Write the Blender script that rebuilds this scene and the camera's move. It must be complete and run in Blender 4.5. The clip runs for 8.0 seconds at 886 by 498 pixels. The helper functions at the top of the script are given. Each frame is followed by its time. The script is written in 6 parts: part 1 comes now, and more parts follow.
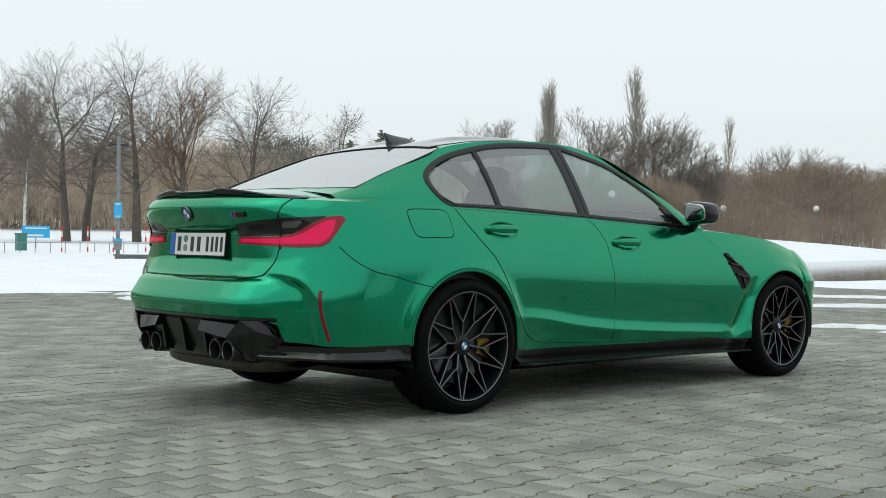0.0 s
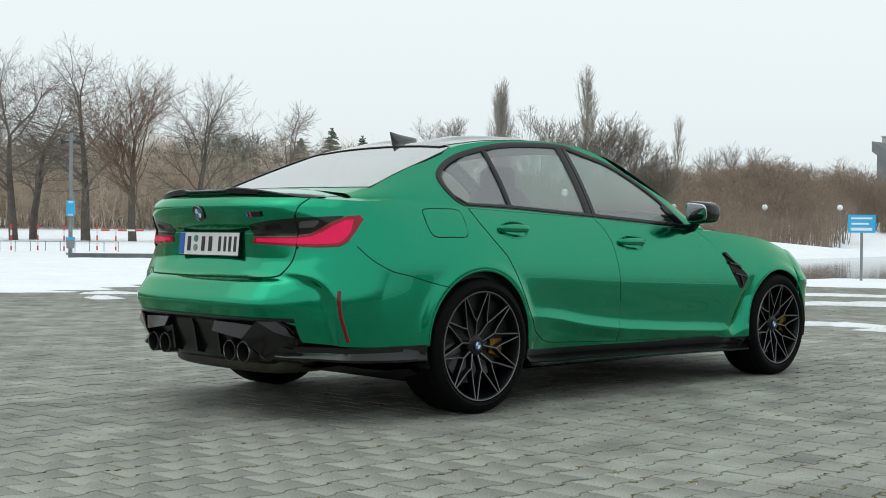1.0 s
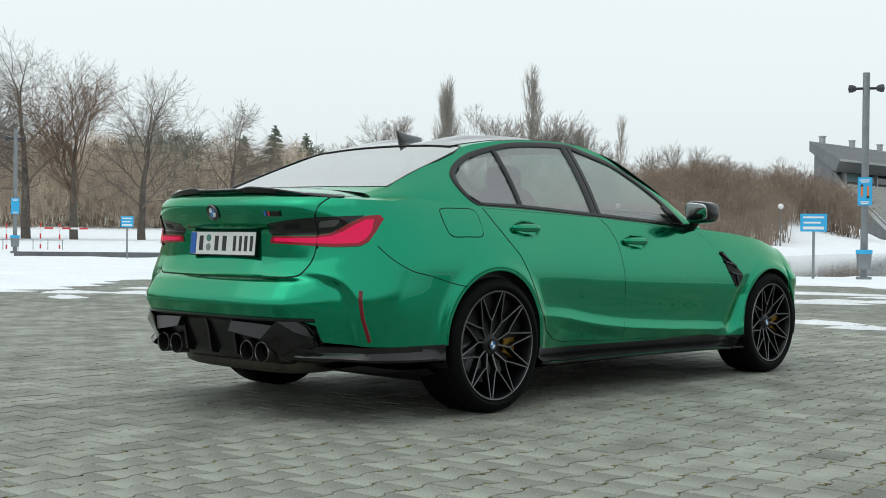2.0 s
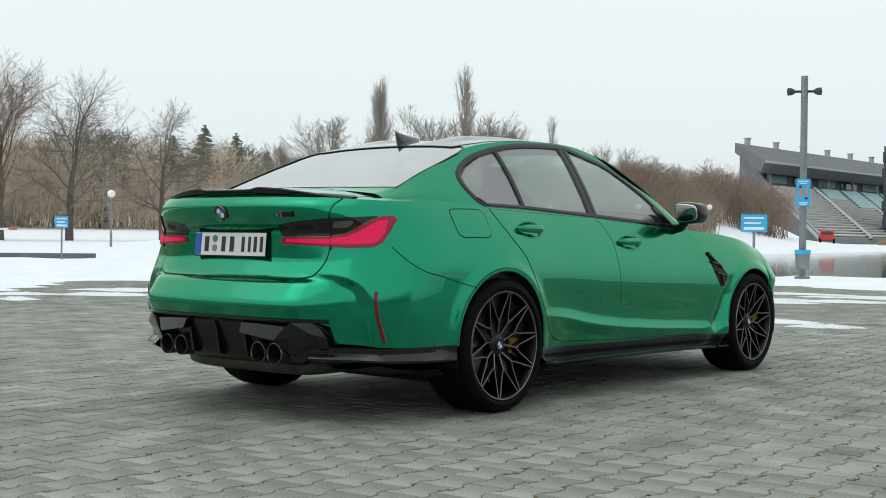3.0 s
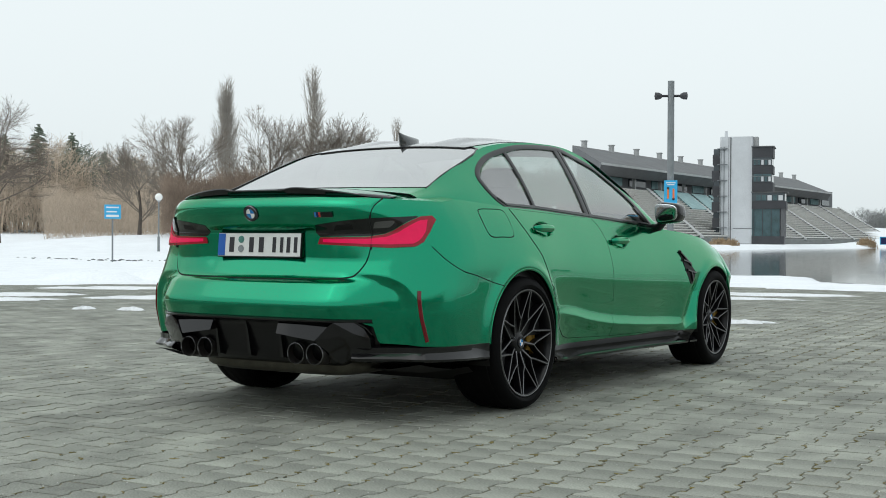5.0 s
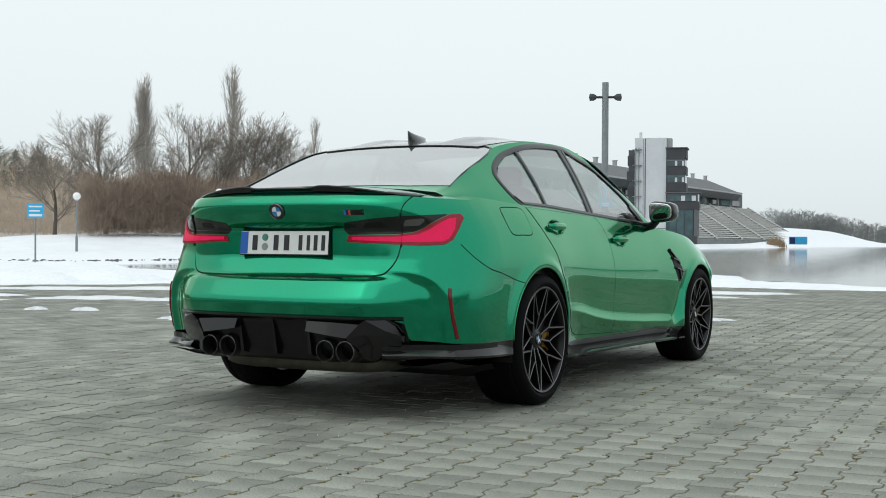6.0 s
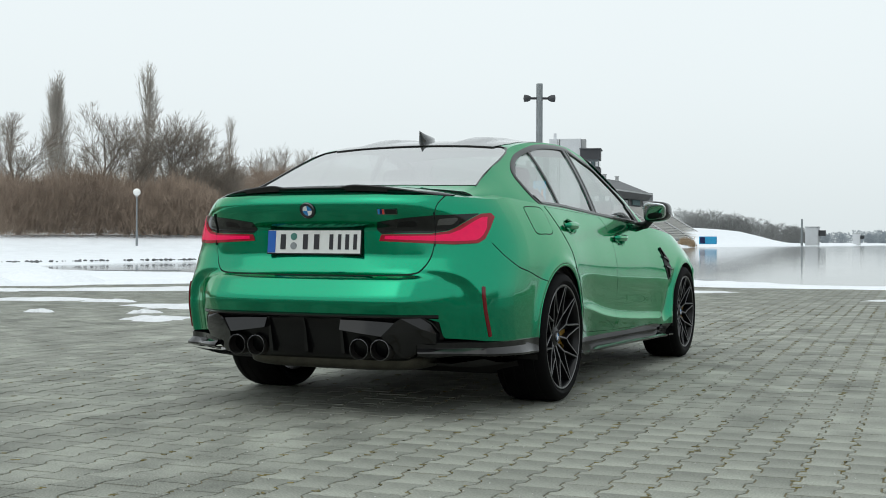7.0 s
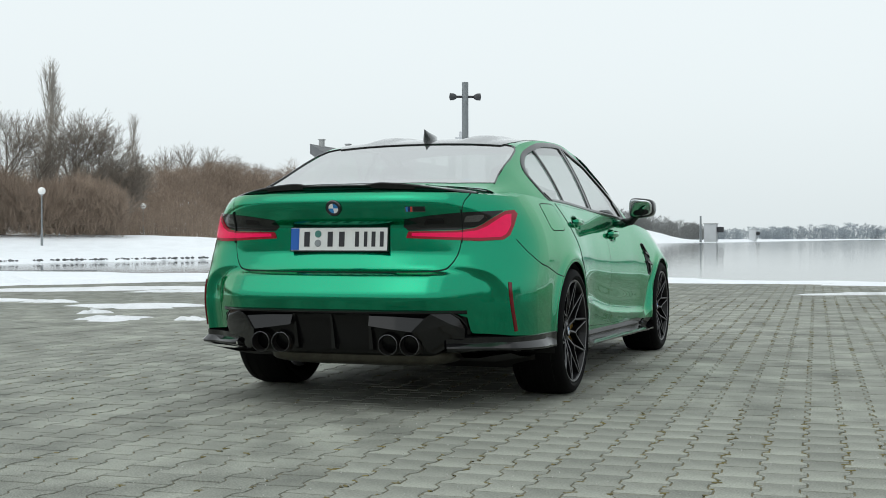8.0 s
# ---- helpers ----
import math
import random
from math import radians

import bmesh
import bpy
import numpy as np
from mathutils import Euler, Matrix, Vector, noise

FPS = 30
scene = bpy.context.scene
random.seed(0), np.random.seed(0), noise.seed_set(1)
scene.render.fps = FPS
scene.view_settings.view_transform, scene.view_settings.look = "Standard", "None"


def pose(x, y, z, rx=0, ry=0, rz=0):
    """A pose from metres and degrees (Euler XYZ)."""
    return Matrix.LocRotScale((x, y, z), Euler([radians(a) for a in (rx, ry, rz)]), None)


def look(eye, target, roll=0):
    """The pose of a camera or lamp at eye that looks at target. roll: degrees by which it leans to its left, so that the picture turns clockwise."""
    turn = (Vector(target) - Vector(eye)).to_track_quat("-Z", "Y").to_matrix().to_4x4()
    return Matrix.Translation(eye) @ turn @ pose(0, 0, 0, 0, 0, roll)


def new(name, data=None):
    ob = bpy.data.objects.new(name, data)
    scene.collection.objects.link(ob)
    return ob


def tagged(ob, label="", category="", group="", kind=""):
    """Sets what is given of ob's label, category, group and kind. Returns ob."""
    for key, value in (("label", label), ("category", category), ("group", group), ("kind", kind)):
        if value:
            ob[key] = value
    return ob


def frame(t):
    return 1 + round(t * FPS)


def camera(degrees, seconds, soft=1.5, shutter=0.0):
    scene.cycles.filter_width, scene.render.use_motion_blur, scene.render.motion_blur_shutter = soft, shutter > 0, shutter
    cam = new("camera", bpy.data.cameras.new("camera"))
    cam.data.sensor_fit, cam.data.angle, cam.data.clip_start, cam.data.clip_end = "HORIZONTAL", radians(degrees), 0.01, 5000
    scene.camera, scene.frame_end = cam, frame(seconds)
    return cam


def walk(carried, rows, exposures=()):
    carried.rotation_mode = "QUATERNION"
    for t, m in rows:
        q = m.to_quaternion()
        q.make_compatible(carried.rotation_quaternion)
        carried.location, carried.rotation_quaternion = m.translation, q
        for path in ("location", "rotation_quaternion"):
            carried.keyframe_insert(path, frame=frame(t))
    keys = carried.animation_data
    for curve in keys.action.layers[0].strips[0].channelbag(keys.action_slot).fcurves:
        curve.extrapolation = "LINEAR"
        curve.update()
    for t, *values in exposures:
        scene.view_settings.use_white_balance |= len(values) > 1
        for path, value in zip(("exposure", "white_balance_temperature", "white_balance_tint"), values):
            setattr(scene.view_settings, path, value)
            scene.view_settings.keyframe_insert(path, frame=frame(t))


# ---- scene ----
import collections

from mathutils.bvhtree import BVHTree

# the camera and its way round the car; car axes: x right, y forward, origin under the rear axle
cam = camera(39.2, 8.0, 0.95)
PATH = [
    (0, (5.523, -4.258, 0.883), (4.037, -2.92, 0.867), 0.6),
    (0.5, (5.412, -4.366, 0.888), (3.952, -2.999, 0.870), 0.6),
    (1, (5.286, -4.488, 0.887), (3.856, -3.089, 0.869), 0.6),
    (1.5, (5.158, -4.614, 0.890), (3.76, -3.184, 0.871), 0.6),
    (3, (4.729, -5.024, 0.887), (3.454, -3.484, 0.869), 0.6),
    (3.5, (4.577, -5.162, 0.884), (3.351, -3.582, 0.868), 0.5),
    (4, (4.389, -5.331, 0.884), (3.217, -3.71, 0.867), 0.5),
    (4.5, (4.207, -5.485, 0.878), (3.087, -3.828, 0.863), 0.4),
    (6, (3.562, -5.957, 0.858), (2.617, -4.195, 0.845), 0.3),
    (6.5, (3.334, -6.106, 0.851), (2.448, -4.314, 0.839), 0.3),
    (7, (3.079, -6.273, 0.849), (2.26, -4.448, 0.837), 0.2),
    (7.5, (2.835, -6.422, 0.842), (2.083, -4.569, 0.831), 0.1),
    (8, (2.563, -6.59, 0.842), (1.889, -4.707, 0.827), -0.1),
]
walk(cam, [(t, look(eye, target, roll)) for t, eye, target, roll in PATH], [(0.0, 0.0, 6310, 5.6), (8.0, 0.0, 6330, 6.8)])

# overcast winter sky and a veiled sun
world = bpy.data.worlds.new("overcast_sky")
scene.world = world
world.use_nodes = True
wn = world.node_tree
wn.nodes.clear()
w_out = wn.nodes.new("ShaderNodeOutputWorld")
w_bg = wn.nodes.new("ShaderNodeBackground")
w_sky = wn.nodes.new("ShaderNodeTexSky")
w_sky.sky_type = "NISHITA"
w_sky.sun_disc = False
w_sky.sun_elevation, w_sky.sun_rotation = radians(63), radians(200)
w_sky.air_density, w_sky.dust_density, w_sky.ozone_density = 1.0, 4.0, 1.0
w_hsv = wn.nodes.new("ShaderNodeHueSaturation")
w_hsv.inputs["Saturation"].default_value = 0.12
w_hsv.inputs["Value"].default_value = 0.085
w_mix = wn.nodes.new("ShaderNodeMixRGB")
w_mix.inputs["Fac"].default_value = 0.72
w_ramp = wn.nodes.new("ShaderNodeValToRGB")
w_ramp.color_ramp.elements[0].position, w_ramp.color_ramp.elements[0].color = 0.0, (0.79, 0.835, 0.845, 1)
w_ramp.color_ramp.elements[1].position, w_ramp.color_ramp.elements[1].color = 0.45, (0.86, 0.90, 0.915, 1)
w_tc = wn.nodes.new("ShaderNodeTexCoord")
w_sep = wn.nodes.new("ShaderNodeSeparateXYZ")
w_noise = wn.nodes.new("ShaderNodeTexNoise")
w_noise.inputs["Scale"].default_value = 2.2
w_noise.inputs["Detail"].default_value = 3.0
w_nmul = wn.nodes.new("ShaderNodeMath")
w_nmul.operation = "MULTIPLY_ADD"
w_nmul.inputs[1].default_value = 0.16
w_add = wn.nodes.new("ShaderNodeMath")
w_add.operation = "SUBTRACT"
w_add.inputs[1].default_value = 0.08
wn.links.new(w_tc.outputs["Generated"], w_sep.inputs[0])
wn.links.new(w_tc.outputs["Generated"], w_noise.inputs["Vector"])
wn.links.new(w_noise.outputs["Fac"], w_nmul.inputs[0])
wn.links.new(w_sep.outputs["Z"], w_nmul.inputs[2])
wn.links.new(w_nmul.outputs[0], w_add.inputs[0])
wn.links.new(w_add.outputs[0], w_ramp.inputs[0])
wn.links.new(w_sky.outputs[0], w_hsv.inputs["Color"])
wn.links.new(w_hsv.outputs[0], w_mix.inputs[1])
wn.links.new(w_ramp.outputs[0], w_mix.inputs[2])
wn.links.new(w_mix.outputs[0], w_bg.inputs["Color"])
w_bg.inputs["Strength"].default_value = 1.30
wn.links.new(w_bg.outputs[0], w_out.inputs[0])
sun_data = bpy.data.lights.new("sun", "SUN")
sun_data.energy, sun_data.angle, sun_data.color = 0.5, radians(75), (1.0, 0.96, 0.9)
sun = new("sun", sun_data)
sun.matrix_world = look((0, 0, 30), (6, 14, 0))

# ---- materials ----


def mat(name, col, rough=0.6, metal=0.0, vary=0.0, scale=8.0, bump=0.0, bscale=None, coat=0.0, col2=None, island=0.0, rand=0.0, trans=0.0, ior=1.45, spec=0.5, fine=None):
    """A procedural surface: a colour with mottling at two scales, relief, and chance shifts from piece to piece."""
    m = bpy.data.materials.new(name)
    m.use_nodes = True
    n = m.node_tree
    b = n.nodes["Principled BSDF"]
    b.inputs["Base Color"].default_value = (*col, 1)
    b.inputs["Roughness"].default_value = rough
    b.inputs["Metallic"].default_value = metal
    b.inputs["Coat Weight"].default_value = coat
    b.inputs["Coat Roughness"].default_value = 0.03
    b.inputs["Transmission Weight"].default_value = trans
    b.inputs["IOR"].default_value = ior
    b.inputs["Specular IOR Level"].default_value = spec
    tc = n.nodes.new("ShaderNodeTexCoord")
    last = None
    if vary or col2:
        big = n.nodes.new("ShaderNodeTexNoise")
        big.inputs["Scale"].default_value, big.inputs["Detail"].default_value = scale, 6.0
        sm = n.nodes.new("ShaderNodeTexNoise")
        sm.inputs["Scale"].default_value, sm.inputs["Detail"].default_value = (fine or scale * 14), 4.0
        n.links.new(tc.outputs["Object"], big.inputs["Vector"])
        n.links.new(tc.outputs["Object"], sm.inputs["Vector"])
        mean = n.nodes.new("ShaderNodeMath")
        mean.operation = "ADD"
        n.links.new(big.outputs["Fac"], mean.inputs[0])
        n.links.new(sm.outputs["Fac"], mean.inputs[1])
        ramp = n.nodes.new("ShaderNodeMapRange")
        ramp.inputs["From Min"].default_value, ramp.inputs["From Max"].default_value = 0.72, 1.28
        n.links.new(mean.outputs[0], ramp.inputs["Value"])
        mix = n.nodes.new("ShaderNodeMixRGB")
        c2 = col2 or tuple(min(1, c * (1 + vary)) for c in col)
        c1 = col if col2 else tuple(c * (1 - vary) for c in col)
        mix.inputs[1].default_value, mix.inputs[2].default_value = (*c1, 1), (*c2, 1)
        n.links.new(ramp.outputs[0], mix.inputs[0])
        last = mix.outputs[0]
    if island or rand:
        src = n.nodes.new("ShaderNodeNewGeometry") if island else n.nodes.new("ShaderNodeObjectInfo")
        hs = n.nodes.new("ShaderNodeHueSaturation")
        if last:
            n.links.new(last, hs.inputs["Color"])
        else:
            hs.inputs["Color"].default_value = (*col, 1)
        mr = n.nodes.new("ShaderNodeMapRange")
        k = island or rand
        mr.inputs["To Min"].default_value, mr.inputs["To Max"].default_value = 1 - k, 1 + k
        n.links.new(src.outputs["Random Per Island" if island else "Random"], mr.inputs["Value"])
        n.links.new(mr.outputs[0], hs.inputs["Value"])
        last = hs.outputs[0]
    if last:
        n.links.new(last, b.inputs["Base Color"])
    if bump:
        bn = n.nodes.new("ShaderNodeTexNoise")
        bn.inputs["Scale"].default_value, bn.inputs["Detail"].default_value = bscale or scale * 6, 5.0
        n.links.new(tc.outputs["Object"], bn.inputs["Vector"])
        bp = n.nodes.new("ShaderNodeBump")
        bp.inputs["Strength"].default_value, bp.inputs["Distance"].default_value = min(1.0, bump * 20), bump
        n.links.new(bn.outputs["Fac"], bp.inputs["Height"])
        n.links.new(bp.outputs[0], b.inputs["Normal"])
    return m


M_SNOW = mat("snow", (0.80, 0.83, 0.86), 0.75, vary=0.06, scale=0.9, bump=0.03, bscale=3.0)
M_SNOW_DIRTY = mat("trodden_snow", (0.72, 0.74, 0.76), 0.7, vary=0.12, scale=2.5, bump=0.02, bscale=12)
M_PAVER = mat("concrete_paver", (0.232, 0.242, 0.208), 0.8, vary=0.50, scale=2.4, fine=140, bump=0.003, bscale=190, rand=0.15)
M_PAVER_FAR = mat("concrete_paver_field", (0.232, 0.242, 0.208), 0.8, vary=0.50, scale=2.4, fine=140, bump=0.003, bscale=190, island=0.15)
M_JOINT = mat("mossy_joint_sand", (0.105, 0.098, 0.068), 0.95, col2=(0.175, 0.150, 0.080), scale=5.0, bump=0.004)
M_WATER = mat("lake_water", (0.025, 0.035, 0.035), 0.06, bump=0.012, bscale=1.6, spec=0.5, ior=1.33)
M_BARK = mat("grey_brown_bark", (0.115, 0.098, 0.084), 0.9, vary=0.3, scale=3.0)
# twig brown raised to include the brightening of misty distance
M_TWIG = mat("bare_twigs", (0.195, 0.165, 0.140), 0.9, vary=0.25, scale=0.6)
M_RUST = mat("rusty_brown_twigs", (0.20, 0.135, 0.095), 0.9, vary=0.3, scale=0.6)
M_POPLAR = mat("pale_poplar_twigs", (0.43, 0.40, 0.36), 0.9, vary=0.2, scale=0.6)
M_PALETWIG = mat("pale_grey_twigs", (0.27, 0.235, 0.20), 0.9, vary=0.25, scale=0.6)
M_BRUSH = mat("brown_brush", (0.29, 0.225, 0.175), 0.95, vary=0.35, scale=0.15, fine=1.2)
# paler than dry twigs: haze lightening is mixed into this brown
M_WOODS = mat("haze_pale_brown_woods", (0.54, 0.445, 0.35), 0.95, vary=0.35, scale=0.12, fine=1.0)
# needle green is lightened in colour for the hazy air before it
M_PINE = mat("dark_conifer_needles", (0.17, 0.205, 0.165), 0.9, vary=0.35, scale=0.4)
# this grey carries distance haze, put straight into the base colour
M_DIM = mat("haze_greyed_distant_woods", (0.20, 0.205, 0.20), 1.0, vary=0.2, scale=0.05, fine=0.5)
# far shore trees: the veil of haze is painted into their blue-grey
M_HAZE = mat("haze_tinted_far_trees", (0.30, 0.335, 0.36), 1.0, vary=0.12, scale=0.02, fine=0.2)
M_BIRCH = mat("white_birch_bark", (0.55, 0.53, 0.5), 0.8, vary=0.3, scale=4.0)
M_REED = mat("dry_reed", (0.40, 0.30, 0.19), 0.95, vary=0.3, scale=2.0)
M_STEEL = mat("galvanised_steel", (0.24, 0.26, 0.27), 0.45, 0.6, vary=0.15, scale=5.0)
M_BLUE = mat("light_blue_sign_sheet", (0.045, 0.40, 0.72), 0.5, vary=0.05, scale=3.0)
M_WHITE = mat("white_paint", (0.78, 0.79, 0.79), 0.5, vary=0.05, scale=3.0)
M_RED = mat("red_paint", (0.55, 0.05, 0.04), 0.5, vary=0.1, scale=3.0)
M_ORANGE = mat("orange_print", (0.75, 0.20, 0.05), 0.5, vary=0.05, scale=3.0)
M_BLACKP = mat("black_print", (0.02, 0.02, 0.025), 0.5, vary=0.1, scale=3.0)
M_GLOBE = mat("opal_lamp_globe", (0.82, 0.82, 0.80), 0.25, vary=0.03, scale=4.0)
M_CONC = mat("weathered_concrete", (0.40, 0.41, 0.41), 0.85, vary=0.14, scale=0.5, bump=0.01)
M_CONC_DK = mat("dark_concrete", (0.13, 0.135, 0.14), 0.85, vary=0.2, scale=0.4)
M_CLAD = mat("pale_tower_cladding", (0.60, 0.62, 0.64), 0.6, vary=0.07, scale=0.6)
M_DARKCLAD = mat("charcoal_cladding", (0.05, 0.052, 0.058), 0.6, vary=0.2, scale=0.6)
M_TERRACE = mat("grey_terrace_concrete", (0.17, 0.18, 0.175), 0.85, vary=0.2, scale=0.4)
M_BENCH = mat("grey_bench_boards", (0.68, 0.67, 0.64), 0.8, vary=0.15, scale=1.0, island=0.15)
M_TEAL = mat("teal_seats", (0.22, 0.34, 0.35), 0.7, vary=0.2, scale=1.0)
M_WINDOW = mat("dark_window_glass", (0.06, 0.075, 0.085), 0.08, spec=0.6)
M_TEALGLASS = mat("dim_teal_glass", (0.055, 0.10, 0.11), 0.12, vary=0.4, scale=0.8, spec=0.6)
M_GREENM = mat("green_painted_metal", (0.06, 0.20, 0.17), 0.5, vary=0.1, scale=3.0)
# the car
M_PAINT = mat("metallic_green_paint", (0.0, 0.258, 0.130), 0.175, 0.94, vary=0.05, scale=900, coat=1.0)
M_PAINT.node_tree.nodes["Principled BSDF"].inputs["Specular Tint"].default_value = (0.08, 0.75, 0.42, 1)
M_PAINT.node_tree.nodes["Principled BSDF"].inputs["Coat Roughness"].default_value = 0.0
M_PAINT.node_tree.nodes["Principled BSDF"].inputs["Coat IOR"].default_value = 1.38
M_SATIN = mat("satin_black_diffuser", (0.004, 0.004, 0.0045), 0.25, vary=0.1, scale=40, spec=0.3)
M_GLOSSBLK = mat("gloss_black_trim", (0.004, 0.004, 0.0045), 0.08, vary=0.1, scale=20, spec=0.5)
# black fin: part of its grey-blue sky reflection is painted into the base
M_FIN = mat("sky_greyed_black_lacquer", (0.035, 0.042, 0.044), 0.15, vary=0.1, scale=20, coat=1.0)
M_PLASTIC = mat("matt_black_plastic", (0.006, 0.006, 0.0065), 0.5, vary=0.15, scale=60, spec=0.28, bump=0.0004, bscale=900)
M_GAP = mat("dark_shut_line", (0.002, 0.004, 0.003), 0.9)
M_CARBON = mat("lacquered_carbon_roof", (0.012, 0.012, 0.013), 0.3, vary=0.35, scale=90, coat=1.0)
M_TYRE = mat("black_rubber", (0.003, 0.003, 0.0033), 0.7, spec=0.1, vary=0.2, scale=25, bump=0.0006, bscale=300)
M_RIM = mat("black_rim_lacquer", (0.004, 0.004, 0.005), 0.35, 0.0, vary=0.1, scale=20, coat=0.15, spec=0.3)
M_RIMCUT = mat("turned_alloy_edge", (0.19, 0.19, 0.195), 0.32, 0.9, vary=0.08, scale=30)
M_DISC = mat("brake_disc_steel", (0.11, 0.11, 0.115), 0.35, 0.9, vary=0.2, scale=40)
M_GOLD = mat("golden_brake_caliper", (0.22, 0.125, 0.012), 0.4, 0.3, vary=0.1, scale=20)
M_REDLENS = mat("red_lamp_lens", (0.22, 0.001, 0.010), 0.14, vary=0.12, scale=30, coat=0.2, spec=0.4)
M_REDDARK = mat("deep_red_reflector", (0.12, 0.002, 0.005), 0.15, vary=0.15, scale=60, coat=0.2)
M_SMOKE = mat("smoked_lamp_lens", (0.007, 0.008, 0.008), 0.10, vary=0.5, scale=14, coat=0.2, spec=0.35)
M_CHROME = mat("dark_chrome", (0.16, 0.16, 0.165), 0.22, 1.0, vary=0.06, scale=20)
M_SOOT = mat("sooty_pipe", (0.03, 0.028, 0.026), 0.5, 0.6, vary=0.3, scale=30)
M_MUFFLER = mat("muffler_steel", (0.06, 0.057, 0.045), 0.45, 0.8, vary=0.3, scale=14)
M_PLATE = mat("white_reflective_plate", (0.70, 0.71, 0.70), 0.4, vary=0.04, scale=30)
M_PLATEBLUE = mat("plate_blue_band", (0.01, 0.10, 0.42), 0.4, vary=0.04, scale=30)
M_BADGEBLUE = mat("badge_light_blue", (0.03, 0.22, 0.55), 0.25, vary=0.04, scale=30)
M_NAVY = mat("badge_navy", (0.01, 0.02, 0.10), 0.25, vary=0.04, scale=30)
M_SEAT = mat("black_leather", (0.022, 0.022, 0.024), 0.5, vary=0.2, scale=30, bump=0.0008, bscale=300)
M_LINER = mat("grey_headliner", (0.20, 0.20, 0.20), 0.9, vary=0.08, scale=60)
M_UNDER = mat("underbody_black", (0.004, 0.004, 0.004), 0.8, vary=0.3, scale=9)
M_MIRROR = mat("mirror_glass", (0.75, 0.78, 0.80), 0.02, 1.0)


def glass(name, tint, rough=0.0, low=0.11, power=4.5):
    """Thin tinted glass: clear to see through, with a gloss that grows at grazing angles."""
    m = bpy.data.materials.new(name)
    m.use_nodes = True
    n = m.node_tree
    n.nodes.clear()
    o = n.nodes.new("ShaderNodeOutputMaterial")
    mx = n.nodes.new("ShaderNodeMixShader")
    tr = n.nodes.new("ShaderNodeBsdfTransparent")
    gl = n.nodes.new("ShaderNodeBsdfGlossy")
    lw = n.nodes.new("ShaderNodeLayerWeight")
    lw.inputs["Blend"].default_value = 0.5
    pw = n.nodes.new("ShaderNodeMath")
    pw.operation = "POWER"
    pw.inputs[1].default_value = power
    fr = n.nodes.new("ShaderNodeMath")
    fr.operation = "MULTIPLY_ADD"
    fr.inputs[1].default_value, fr.inputs[2].default_value = 0.99 - low, low
    n.links.new(lw.outputs["Facing"], pw.inputs[0])
    n.links.new(pw.outputs[0], fr.inputs[0])
    tr.inputs["Color"].default_value = (*tint, 1)
    gl.inputs["Roughness"].default_value = rough
    n.links.new(fr.outputs[0], mx.inputs[0])
    n.links.new(tr.outputs[0], mx.inputs[1])
    n.links.new(gl.outputs[0], mx.inputs[2])
    n.links.new(mx.outputs[0], o.inputs[0])
    return m


M_GLASS = glass("tinted_side_glass", (0.80, 0.84, 0.83), 0.0, 0.20, 2.4)
M_GLASSR = glass("rear_window_glass", (0.80, 0.83, 0.82), 0.02, 0.50, 1.7)

def lit(m, col, strength):
    b = m.node_tree.nodes["Principled BSDF"]
    b.inputs["Emission Color"].default_value, b.inputs["Emission Strength"].default_value = (*col, 1), strength


M_REDLIT = mat("glowing_red_light_bar", (0.40, 0.001, 0.045), 0.2, vary=0.1, scale=40, coat=0.1, spec=0.3)
lit(M_REDLENS, (1.0, 0.0, 0.08), 0.04)
lit(M_REDLIT, (1.0, 0.0, 0.10), 0.34)

# ---- helpers of this scene ----


def smooth(me, angle=None):
    for p in me.polygons:
        p.use_smooth = True
    if angle:
        me.set_sharp_from_angle(angle=radians(angle))


def mesh(name, verts, faces, material, shade=35):
    me = bpy.data.meshes.new(name)
    me.from_pydata([tuple(map(float, v)) for v in verts], [], faces)
    me.materials.append(material)
    if shade:
        smooth(me, shade)
    me.update()
    return me


def part(name, data, parent, label="", m=None):
    ob = new(name, data)
    ob.parent = parent
    if m is not None:
        ob.matrix_basis = m
    if label:
        ob["label"] = label
    return ob


